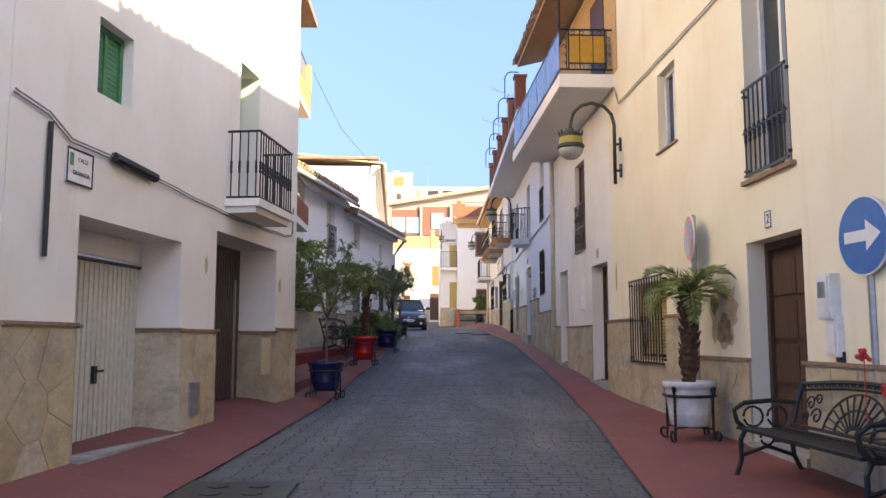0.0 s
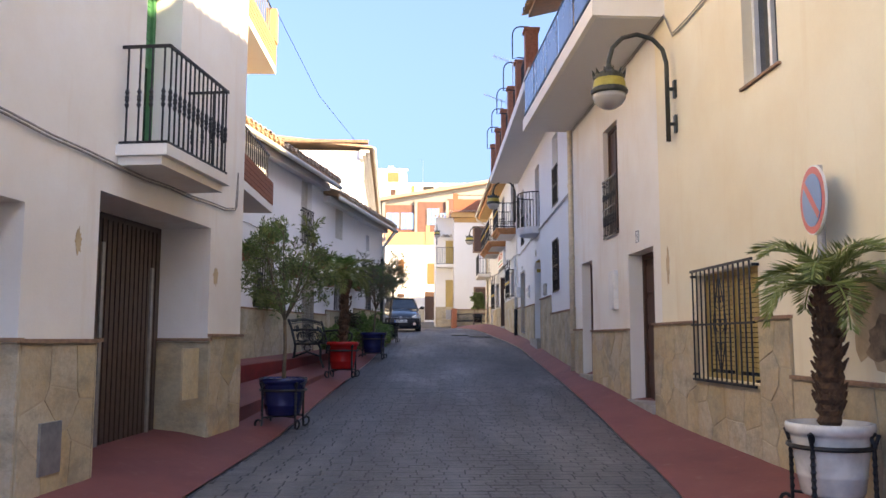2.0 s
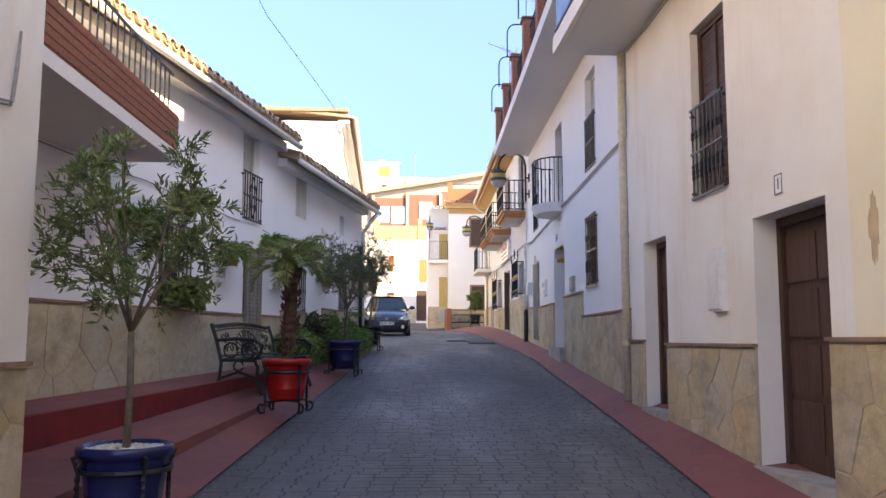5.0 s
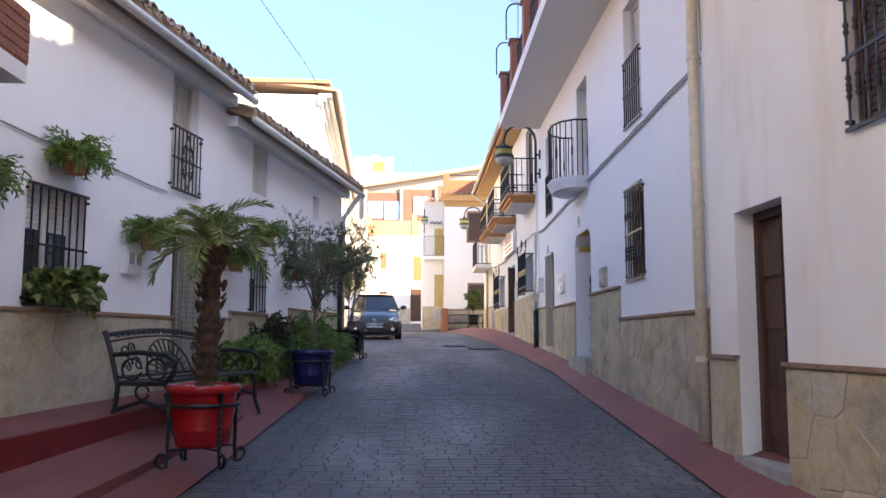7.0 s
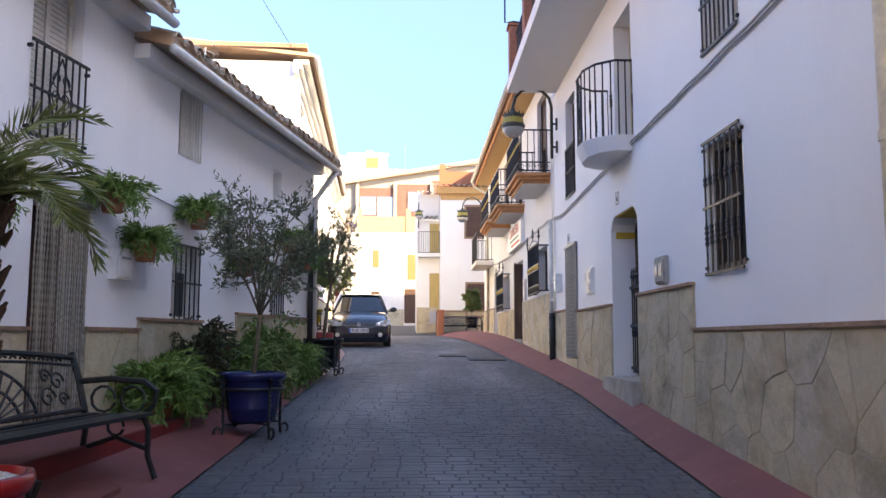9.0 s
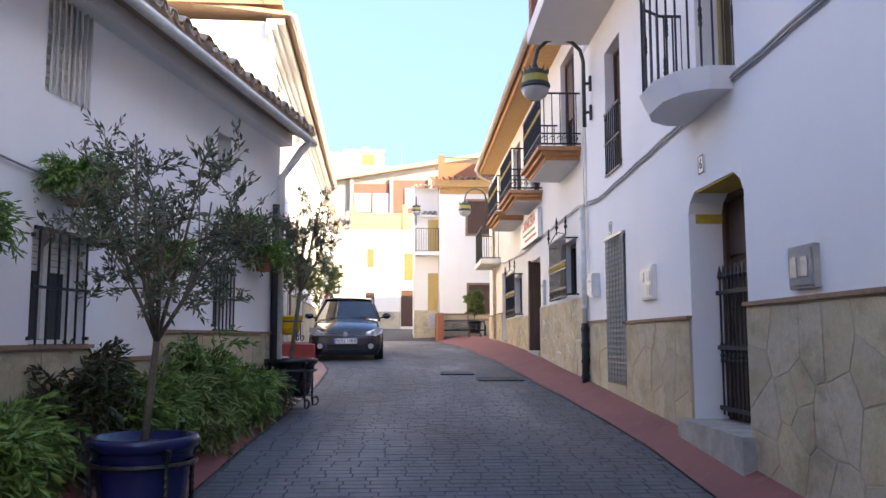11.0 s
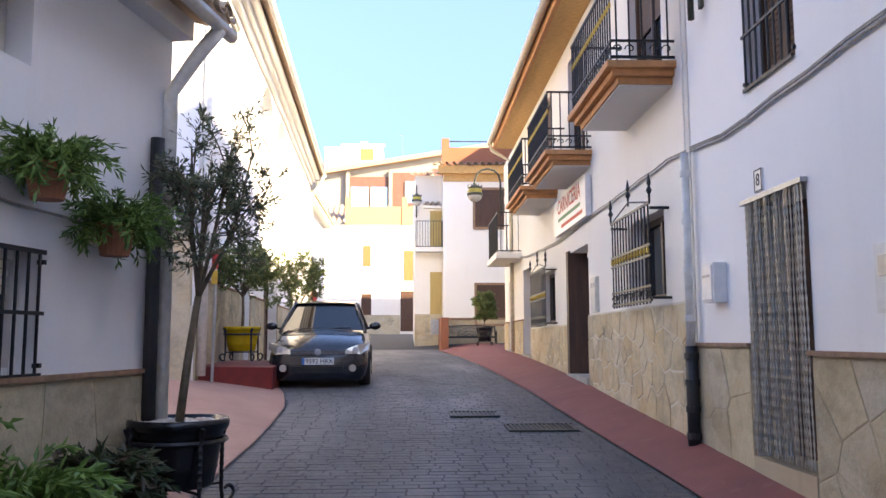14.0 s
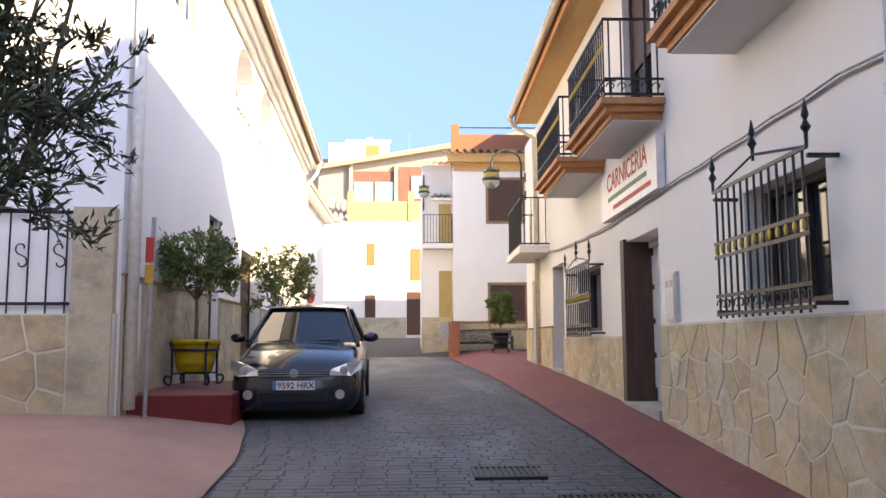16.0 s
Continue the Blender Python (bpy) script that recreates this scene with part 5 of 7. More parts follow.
def big_pot(x, y, z, r, h, glaze, label, lift=0.14, pebbles=True, yaw=0.4):
    """A glazed tub in a wrought iron stand with scrolled feet."""
    t = thing("flower_pot", pose(x, y, z, 0, 0, math.degrees(yaw)), label, "flower pot", "large street pots")
    bm = bmesh.new()
    lathe(bm, [(r * 0.68, lift), (r * 0.72, lift + 0.02), (r * 0.78, lift + h * 0.25), (r * 0.8, lift + h * 0.27), (r * 0.79, lift + h * 0.3), (r * 0.9, lift + h * 0.8), (r * 0.92, lift + h * 0.84), (r, lift + h * 0.86), (r * 1.02, lift + h * 0.94), (r, lift + h), (r * 0.9, lift + h), (r * 0.87, lift + h * 0.9), (r * 0.05, lift + h * 0.9)], 28)
    part("tub", bm, glaze, t, smooth=True)
    bm = bmesh.new()
    zr = lift + h * 0.68
    tube(bm, [(r * 0.96 * math.cos(a * math.pi / 12), r * 0.96 * math.sin(a * math.pi / 12), zr) for a in range(25)], 0.016, 5)
    part("ring", bm, "iron", t)
    for k in range(4):
        bm = bmesh.new()
        pts = spiral(r * 1.06, zr + 0.05, 0.02, 0.04, 4.5, 1.2, 7)
        pts += [(r * 0.99, 0, zr), (r * 0.99, 0, zr * 0.5), (r * 0.99, 0, 0.1), (r * 1.02, 0, 0.03)] + spiral(r * 1.12, 0.07, 0.07, 0.02, 4.2, 8.8, 10)
        tube(bm, pts, 0.013, 5)
        for j in range(6):
            lathe(bm, [(0.011, 0), (0.018, 0.02), (0.011, 0.04)], 6, (r * 0.99, 0, 0.14 + j * 0.045))
        bm.transform(Matrix.Rotation(k * math.pi / 2 + 0.3, 4, "Z"))
        part("leg", bm, "iron", t)
    bm = bmesh.new()
    for a in (0.3, 0.3 + math.pi / 2):
        tube(bm, [(r * math.cos(a), r * math.sin(a), lift - 0.015), (-r * math.cos(a), -r * math.sin(a), lift - 0.015)], 0.01, 5)
    part("cross_brace", bm, "iron", t)
    if pebbles:
        bm = bmesh.new()
        rg = random.Random(int(x * 100))
        for k in range(150):
            a, d = rg.random() * 6.28, r * 0.84 * math.sqrt(rg.random())
            m = Matrix.Translation((d * math.cos(a), d * math.sin(a), lift + h * 0.93)) @ Matrix.Rotation(rg.random() * 3, 4, "Z") @ Matrix.Diagonal((rg.uniform(0.02, 0.035), rg.uniform(0.015, 0.025), 0.015, 1))
            bmesh.ops.create_icosphere(bm, subdivisions=1, radius=1, matrix=m)
        ob = part("pebbles", bm, "pebble", t, "white pebbles on the soil")
        ob["kind"] = "stuff"
    return t


big_pot(2.66, 8.2, ground(2.66, 8.2), 0.26, 0.44, "white_glaze", "large white glazed pot in a black iron stand", pebbles=False)
big_pot(-1.47, 12.55, ground(-1.47, 12.55), 0.27, 0.42, "blue_glaze", "large dark blue glazed pot in a black iron stand")
big_pot(-1.2, 16.9, 0.97, 0.27, 0.45, "red_glaze", "large red glazed pot in a black iron stand")
big_pot(-0.94, 21.5, ground(-0.94, 21.5), 0.3, 0.45, "blue_glaze", "large dark blue glazed pot in a black iron stand", pebbles=False)
big_pot(-0.77, 26.4, ground(-0.77, 26.4), 0.31, 0.42, "black_glaze", "large black pot with white pebbles in an iron stand")
big_pot(-1.72, 33.3, 2.26, 0.27, 0.36, "yellow_glaze", "yellow glazed pot on the red corner step", pebbles=False)
big_pot(3.3, 47.5, ground(3.3, 47.5), 0.28, 0.45, "black_glaze", "black pot beside the far bench", pebbles=False)


def leaf_mat(name, a, b, c):
    n = Nodes(name, 0.5)
    n.colour(n.ramp(n.island(), [(0.0, a), (0.5, b), (1.0, c)]))
    n.b.inputs["Subsurface Weight"].default_value = 0.0
    n.b.inputs["Transmission Weight"].default_value = 0.0
    return n.m


M["leaf_green"] = leaf_mat("shrub_leaf", (0.06, 0.10, 0.025), (0.13, 0.18, 0.045), (0.21, 0.25, 0.08))
M["leaf_olive"] = leaf_mat("olive_leaf", (0.045, 0.06, 0.03), (0.10, 0.125, 0.06), (0.20, 0.22, 0.14))
M["leaf_palm"] = leaf_mat("palm_leaf", (0.12, 0.16, 0.03), (0.20, 0.24, 0.06), (0.30, 0.32, 0.12))
M["leaf_fern"] = leaf_mat("fern_leaf", (0.06, 0.13, 0.02), (0.12, 0.22, 0.04), (0.18, 0.29, 0.07))
M["leaf_dark"] = leaf_mat("dark_leaf", (0.025, 0.04, 0.015), (0.05, 0.075, 0.025), (0.09, 0.05, 0.03))
M["bark"] = plain("grey_bark", (0.20, 0.15, 0.10), 0.9, vary=0.2, scale=20, bump=0.5)
M["palm_bark"] = plain("palm_bark", (0.11, 0.055, 0.028), 0.95, vary=0.25, scale=22, bump=0.6)


def leaf(verts, faces, p, d, ln, w, rg):
    d = d.normalized()
    sd = d.cross(Vector((rg.uniform(-1, 1), rg.uniform(-1, 1), rg.uniform(-1, 1))))
    if sd.length < 1e-3:
        return
    sd.normalize()
    nn = d.cross(sd) * (w * 0.35)
    k = len(verts)
    verts += [p, p + d * ln * 0.5 + sd * w / 2 + nn, p + d * ln, p + d * ln * 0.5 - sd * w / 2 + nn]
    faces += [(k, k + 1, k + 2), (k, k + 2, k + 3)]


def leaf_object(name, verts, faces, material, parent):
    me = bpy.data.meshes.new(name)
    me.from_pydata([tuple(v) for v in verts], [], faces)
    me.materials.append(M[material])
    ob = new(name, me)
    ob.parent = parent
    ob["kind"] = "stuff"
    return ob


def small_tree(x, y, z, trunk_h, reach, up_, material, label, seed, leaves=2600, ln=0.07, w=0.02, lean=(0, 0), stems=7, base_r=0.025):
    """A potted tree: forked stem, rising limbs, twigs and many single leaves in an uneven egg-shaped crown."""
    t = thing("potted_tree", pose(x, y, z), label, "tree", "potted street trees")
    rg = random.Random(seed)
    bm = bmesh.new()
    top = Vector((lean[0] * 0.5, lean[1] * 0.5, trunk_h))
    cen = Vector((lean[0], lean[1], trunk_h + up_ * 0.62))
    tube(bm, [(0, 0, -0.1), (lean[0] * 0.2 + 0.012, lean[1] * 0.2 - 0.01, trunk_h * 0.5), top], [base_r, base_r * 0.85, base_r * 0.75], 7)

    def spot(a, lo, hi, z0=-0.75, z1=0.95):
        """A point of the crown at some bearing."""
        f = rg.uniform(z0, z1)
        r = rg.uniform(lo, hi) * math.sqrt(max(0.05, 1 - f * f * 0.85)) * reach
        return cen + Vector((math.cos(a) * r, math.sin(a) * r, f * up_ * 0.68))

    ends = []
    for k in range(stems):
        a = 2 * math.pi * (k + rg.random() * 0.6) / stems
        tip = spot(a, 0.3, 0.7, 0.0, 0.75)
        mid = top.lerp(tip, 0.5) + Vector((math.cos(a), math.sin(a), -0.2)) * reach * rg.uniform(0.02, 0.14)
        tube(bm, [top, top.lerp(mid, 0.5), mid, tip], [base_r * 0.55, base_r * 0.45, base_r * 0.36, base_r * 0.2], 5)
        for j in range(9):
            s = (top.lerp(mid, rg.uniform(0.5, 1.0)) if j < 4 else mid.lerp(tip, rg.random()))
            e = spot(a + rg.gauss(0, 0.55), 0.6, 1.05, -0.75 if j < 4 else -0.2, 0.6 if j < 4 else 1.0)
            if (e - s).length > reach * 0.95:
                e = s + (e - s).normalized() * reach * 0.95
            tube(bm, [s, s.lerp(e, 0.5) + Vector((0, 0, 0.03)), e], [base_r * 0.2, base_r * 0.14, base_r * 0.07], 4, False)
            ends.append((s.lerp(e, 0.45), e, 1.0))
            for q in range(4):
                s2 = s.lerp(e, rg.uniform(0.35, 1.0))
                e2 = s2 + Vector((rg.gauss(0, 0.5), rg.gauss(0, 0.5), rg.uniform(-0.3, 0.8))).normalized() * reach * rg.uniform(0.12, 0.3)
                tube(bm, [s2, e2], [base_r * 0.09, base_r * 0.045], 3, False)
                ends.append((s2, e2, 0.8))
    part("trunk", bm, "bark", t, smooth=True)
    vs, fs = [], []
    per = leaves / len(ends)
    for s, e, q in ends:
        d0 = (e - s).normalized()
        for k in range(max(3, round(per * q * rg.uniform(0.5, 1.5)))):
            p = s.lerp(e, 1.05 * rg.random()) + Vector((rg.gauss(0, 1), rg.gauss(0, 1), rg.gauss(0, 1))) * 0.012
            d = d0 * 0.9 + Vector((rg.gauss(0, 0.55), rg.gauss(0, 0.55), rg.gauss(0.1, 0.5)))
            leaf(vs, fs, p, d, ln * rg.uniform(0.6, 1.3), w * rg.uniform(0.7, 1.3), rg)
    leaf_object("crown", vs, fs, material, t)
    return t


small_tree(-1.47, 12.55, 1.2, 0.62, 0.62, 0.92, "leaf_green", "small tree with narrow green leaves in a blue pot", 5, 5200, 0.062, 0.017)
small_tree(-0.94, 21.5, 1.78, 0.5, 0.68, 1.02, "leaf_olive", "open-crowned shrub tree with narrow leaves in a blue pot", 9, 5200, 0.058, 0.017, lean=(0.1, 0.0), stems=8)
small_tree(-0.77, 26.4, 2.1, 0.74, 0.46, 0.98, "leaf_olive", "young olive tree in a black pot", 14, 5200, 0.055, 0.013, lean=(0.2, 0.0), base_r=0.03)
small_tree(-1.72, 33.3, 2.7, 0.5, 0.58, 0.62, "leaf_green", "small round-headed tree in a yellow pot", 21, 4200, 0.07, 0.03)
small_tree(3.3, 47.5, 2.7, 0.4, 0.42, 0.75, "leaf_green", "dense green ficus tree in a black pot", 25, 9000, 0.09, 0.05)
small_tree(-1.7, 39.0, 2.0, 1.1, 0.75, 1.1, "leaf_green", "bushy tree beside the hall door", 27, 4200, 0.08, 0.035)


def palm(x, y, z, h, label, seed, spread=0.85):
    t = thing("palm", pose(x, y, z), label, "palm", "potted palms")
    rg = random.Random(seed)
    bm = bmesh.new()
    prof = []
    n = 26
    for k in range(n + 1):
        f = k / n
        prof.append(((0.062 + 0.014 * math.sin(f * 7) + 0.03 * f) * (1.12 if k % 2 else 0.92) * (0.6 if k == n else 1), f * h))
    lathe(bm, prof, 12)
    for v in bm.verts:
        v.co.x += rg.uniform(-0.008, 0.008) + 0.03 * math.sin(v.co.z * 2)
        v.co.y += rg.uniform(-0.008, 0.008)
    for k in range(120):
        a, zz = rg.random() * 6.28, h * rg.uniform(0.1, 1.0)
        r0 = 0.062 + 0.03 * zz / h
        p = Vector((r0 * math.cos(a) + 0.03 * math.sin(zz * 2), r0 * math.sin(a), zz))
        tube(bm, [p, p + Vector((math.cos(a) * 0.035, math.sin(a) * 0.035, 0.05))], [0.02, 0.006], 4)
    part("trunk", bm, "palm_bark", t)
    for k in range(18):
        a = 2.399 * k + rg.uniform(-0.2, 0.2)
        el = 1.35 - 1.2 * (k / 17) + rg.uniform(-0.1, 0.1)
        L = spread * rg.uniform(0.85, 1.1)
        pts = []
        p = Vector((0.03, 0, h - 0.02))
        e = el
        for j in range(11):
            pts.append(p.copy())
            p = p + Vector((math.cos(a) * math.cos(e), math.sin(a) * math.cos(e), math.sin(e))) * (L / 10)
            e -= 0.15 + 0.09 * j / 10
        vs, fs = [], []
        for j in range(1, 11):
            d = (pts[j] - pts[j - 1]).normalized()
            sd = d.cross(Vector((0, 0, 1)))
            if sd.length < 0.05:
                sd = Vector((-math.sin(a), math.cos(a), 0))
            sd.normalize()
            upv = sd.cross(d)
            kq = len(vs)
            vs += [pts[j - 1] + sd * 0.006, pts[j] + sd * 0.005, pts[j] - sd * 0.005, pts[j - 1] - sd * 0.006]
            fs.append((kq, kq + 1, kq + 2, kq + 3))
            for m in range(4):
                q = pts[j - 1].lerp(pts[j], m / 4)
                ll = 0.25 * spread * math.sin(math.pi * min(1, 0.12 + 0.8 * (j + m / 4) / 11)) + 0.04
                for sg in (-1, 1):
                    dd = d * 0.75 + sd * sg * 0.75 + upv * rg.uniform(0.05, 0.4) + Vector((0, 0, -0.15))
                    leaf(vs, fs, q, dd, ll * rg.uniform(0.8, 1.1), 0.013, rg)
        me = bpy.data.meshes.new("frond")
        me.from_pydata([tuple(v) for v in vs], [], fs)
        me.materials.append(M["leaf_palm"])
        ob = new("frond", me)
        ob.parent = t
    return t


palm(2.66, 8.2, ground(2.66, 8.2) + 0.55, 0.9, "small date palm in a white pot", 3, 0.58)
palm(-1.2, 16.9, 1.5, 1.12, "small date palm in a red pot", 6, 0.56)


# cast iron benches
def bench(m, label, length=1.75):
    t = thing("bench", m, label, "bench", "cast iron benches")
    for sx in (-length / 2, length / 2):
        bm = bmesh.new()
        tube(bm, [(sx, 0.30, 0), (sx, 0.24, 0.16), (sx, 0.24, 0.34), (sx, 0.2, 0.42)], 0.022, 6)
        tube(bm, [(sx, -0.34, 0), (sx, -0.24, 0.2), (sx, -0.22, 0.4), (sx, -0.30, 0.7), (sx, -0.36, 0.86)], 0.022, 6)
        tube(bm, [(sx, 0.24, 0.2), (sx, 0.0, 0.28), (sx, -0.24, 0.2)], 0.018, 6)
        tube(bm, [(sx, 0.22, 0.42), (sx, -0.22, 0.42)], 0.02, 6)
        tube(bm, [(sx, -0.28, 0.66), (sx, -0.05, 0.68), (sx, 0.2, 0.66), (sx, 0.29, 0.6), (sx, 0.27, 0.5), (sx, 0.2, 0.43)], 0.022, 6)
        for cy, cz, r in ((0.12, 0.54, 0.09), (-0.1, 0.54, 0.09), (0.0, 0.35, 0.06)):
            tube(bm, [(sx, cy + r * math.cos(a), cz + r * math.sin(a)) for a in [i * 0.6 for i in range(11)]], 0.011, 5)
        part("end_frame", bm, "bench_iron", t)
    for k in range(6):
        y = -0.2 + k * 0.082
        part("seat_slat", boxes((-length / 2, length / 2, y, y + 0.066, 0.42 - 0.01 * math.sin(k), 0.445 - 0.01 * math.sin(k))), "bench_iron", t)
    bm = bmesh.new()

    def bk(x, v):
        return (x, -0.23 - 0.13 * v, 0.47 + 0.4 * v)

    h = length / 2 - 0.02
    arc = [(-h + 2 * h * i / 16) for i in range(17)]
    tube(bm, [bk(x, 0.88 + 0.14 * math.cos(x / h * 1.5)) for x in arc], 0.02, 6)
    tube(bm, [bk(-h, 0), bk(h, 0)], 0.016, 6)
    tube(bm, [bk(x, 0.74 + 0.14 * math.cos(x / h * 1.5)) for x in arc], 0.011, 5)
    for i in range(13):
        a = math.pi * (i + 0.5) / 13
        tube(bm, [bk(0.1 * math.cos(a), 0.12 * math.sin(a)), bk(0.45 * math.cos(a), 0.8 * math.sin(a))], 0.009, 4)
    for rr in (0.1, 0.28, 0.45):
        tube(bm, [bk(rr * math.cos(math.pi * i / 14), rr * 1.78 * math.sin(math.pi * i / 14)) for i in range(15)], 0.01, 4)
    for sg in (-1, 1):
        for cx, cv, r in ((0.6, 0.25, 0.09), (0.74, 0.5, 0.08), (0.62, 0.6, 0.06), (0.77, 0.2, 0.06)):
            tube(bm, [bk(sg * (cx + (r * (1 - i / 16)) * math.cos(i * 0.6)), cv + 2.2 * r * (1 - i / 16) * math.sin(i * 0.6)) for i in range(14)], 0.009, 4)
        for i in range(9):
            x = sg * (0.06 + i * 0.095)
            tube(bm, [bk(x - 0.03, 0.80 + 0.14 * math.cos(x / h * 1.5)), bk(x, 0.86 + 0.12 * math.cos(x / h * 1.5)), bk(x + 0.03, 0.80 + 0.14 * math.cos(x / h * 1.5))], 0.008, 4)
    part("backrest", bm, "bench_iron", t, "pierced fan-pattern back")
    return t


M["bench_iron"] = plain("verdigris_black_iron", (0.035, 0.036, 0.034), 0.5, 0.4, vary=0.2)
bench(pose(2.73, 5.6, ground(2.45, 5.6), 0, 0, 92) @ Matrix.Scale(0.88, 4), "black cast iron bench against the cream house", 1.95)
bench(pose(-1.72, 18.65, 1.1, 0, 0, -100), "black cast iron bench beside the red step", 2.0)
bench(pose(3.1, 50.9, 2.2, 0, 0, 180), "dark bench before the corner house", 1.9)
part("brick_pier", boxes((1.99, 2.25, 49.6, 51.9, 1.8, 3.33)), "brick", hd)


# hanging and standing plants
def fern(x, y, z, r, h, material, label, seed, n=260, ln=0.1, w=0.03, name="plant"):
    t = thing(name, pose(x, y, z), label, "plant", "pot plants")
    rg = random.Random(seed)
    sprays = 9
    for g in range(sprays):
        vs, fs = [], []
        for k in range(max(2, n // 8 // sprays)):
            a, e = 6.283 * (g + rg.random() * 1.3) / sprays, rg.uniform(0.1, 1.5)
            p = Vector((0, 0, 0))
            L = rg.uniform(0.55, 1.15)
            for j in range(8):
                stp = Vector((math.cos(a) * math.cos(e) * r, math.sin(a) * math.cos(e) * r, math.sin(e) * h)) * (L / 7)
                for m in range(4):
                    leaf(vs, fs, p + stp * (m / 4), stp.normalized() + Vector((rg.gauss(0, 0.7), rg.gauss(0, 0.7), rg.gauss(0, 0.5))), ln * rg.uniform(0.6, 1.2), w, rg)
                p = p + stp
                e -= 0.22
        leaf_object("spray", vs, fs, material, t)
    return t


def clay_pot(m, r, h, label):
    t = thing("clay_pot", m, label, "flower pot", "terracotta pots")
    bm = bmesh.new()
    lathe(bm, [(r * 0.66, 0), (r * 0.9, h * 0.78), (r, h * 0.78), (r * 1.02, h), (r * 0.88, h), (r * 0.84, h * 0.9), (0.01, h * 0.9)], 18)
    part("pot", bm, "terracotta", t, smooth=False)
    return t


for i, (s, z) in enumerate([(5.76, 3.32), (9.3, 2.76), (8.72, 3.12), (10.38, 3.2), (13.92, 3.04), (7.1, 2.8), (11.65, 2.8), (4.56, 2.9), (13.28, 3.26)]):
    p = L2.at(s, 0.17, z)
    pot_ = clay_pot(Matrix.Translation(p), 0.12, 0.18, "terracotta pot hung on the white wall")
    bm = bmesh.new()
    tube(bm, [(L2.at(s, 0.0, z + 0.13) - p), (L2.at(s, 0.3, z + 0.13) - p)], 0.006, 4)
    part("wall_ring", bm, "iron", pot_)
    fern(p.x, p.y, p.z + 0.16, 0.32, 0.26, "leaf_fern", "trailing green fern in a hanging terracotta pot", 40 + i, 900, 0.07, 0.016)
for i, (x, y, r, h, mt) in enumerate([(-2.0, 21.6, 0.62, 0.55, "leaf_fern"), (-1.75, 22.4, 0.5, 0.85, "leaf_dark"), (-1.5, 22.9, 0.55, 0.6, "leaf_fern"), (-1.35, 23.6, 0.5, 0.55, "leaf_green"), (-1.25, 24.2, 0.45, 0.95, "leaf_fern"), (-1.1, 24.9, 0.45, 0.5, "leaf_fern"), (-1.0, 25.7, 0.36, 0.34, "leaf_dark"), (-1.75, 21.3, 0.45, 0.4, "leaf_fern"), (-1.85, 22.9, 0.4, 0.9, "leaf_dark")]):
    g = max(ground(x, y), 1.36 if y < 22.8 else 0)
    clay_pot(pose(x, y, g), 0.19, 0.24, "terracotta pot of greenery on the pavement")
    fern(x, y, g + 0.22, r, h, mt, "bushy green plant in a terracotta pot", 60 + i, 1500, 0.1, 0.028)
p = L2.at(5.75, 0.12, 2.3)
fern(p.x, p.y, p.z, 0.3, 0.2, "leaf_green", "broad-leaved plant on the barred window sill", 77, 500, 0.14, 0.1)
clay_pot(Matrix.Translation((2.9, 3.95, ground(2.9, 3.95))), 0.25, 0.4, "terracotta pot beside the bench")
fern(2.9, 3.95, 0.72, 0.5, 0.6, "leaf_green", "geranium with red flowers beside the bench", 79, 1400, 0.08, 0.06)
M["petal"] = plain("red_petal", (0.65, 0.03, 0.03), 0.5)
fl = thing("geranium_flowers", pose(2.88, 4.55, 1.12), "bright red geranium flower heads", "flower")
for i in range(6):
    bm = bmesh.new()
    rg = random.Random(i)
    c = Vector((rg.uniform(-0.25, 0.2), rg.uniform(-0.1, 0.5), rg.uniform(-0.1, 0.4)))
    for k in range(14):
        bmesh.ops.create_icosphere(bm, subdivisions=1, radius=0.018, matrix=Matrix.Translation(c + Vector((rg.gauss(0, 0.02), rg.gauss(0, 0.02), rg.gauss(0, 0.015)))))
    tube(bm, [c, c + Vector((0, 0, -0.4))], 0.004, 4)
    part("flower_head", bm, "petal", fl)

# corner step, fence and stone wall beside the hall
slab("corner_step", "red_riser", [(-2.2, 31.9, 2.22), (-1.15, 32.6, 2.18), (-1.25, 34.6, 2.22), (-2.2, 34.6, 2.24)], 0.7, "red painted corner step")
slab("corner_step_floor", "red_floor", [(-2.2, 31.92, 2.226), (-1.17, 32.62, 2.186), (-1.27, 34.6, 2.226), (-2.2, 34.6, 2.246)], 0.02, "red painted top of the corner step")
FW = Facade((-2.06, 31.7), (-7.0, 31.4), "right")
fw = thing("stone_fence_wall", Matrix.Identity(4), "low sandstone wall with an iron fence on top", "wall")
part("core", wbox(FW, 0.0, 4.9, -0.3, 0.0, 1.2, 3.0), "mortar_pale", fw)
crazy_paving(FW, 0.42, 4.9, 1.9, 3.0, 0.36, "stone", fw, 131, 0.018, 0.014)
part("pier", wbox(FW, 0.02, 0.4, -0.31, 0.03, 1.2, 4.0), "stone", fw)
fe = thing("iron_fence", Matrix.Identity(4), "black iron fence with S scrolls on a stone wall", "fence")
for z in (3.08, 3.95):
    flat_rail(FW, 0.4, 4.9, -0.1, -0.08, z, z + 0.03, fe)
bars(FW, 0.4, 4.9, -0.09, 3.0, 4.0, 26, fe)
for k in range(13):
    bm = bmesh.new()
    tube(bm, spiral(0, 0.22, 0.07, 0.02, -1.6, 3.4, 8)[::-1] + [(p[0], p[1], p[2]) for p in spiral(0, -0.02 + 0.1, 0.07, 0.02, 1.6, 6.4, 8)], 0.008, 4)
    bm.transform(FW.mat(0.55 + k * 0.345, 3.4, -0.09))
    part("scroll", bm, "iron", fe)
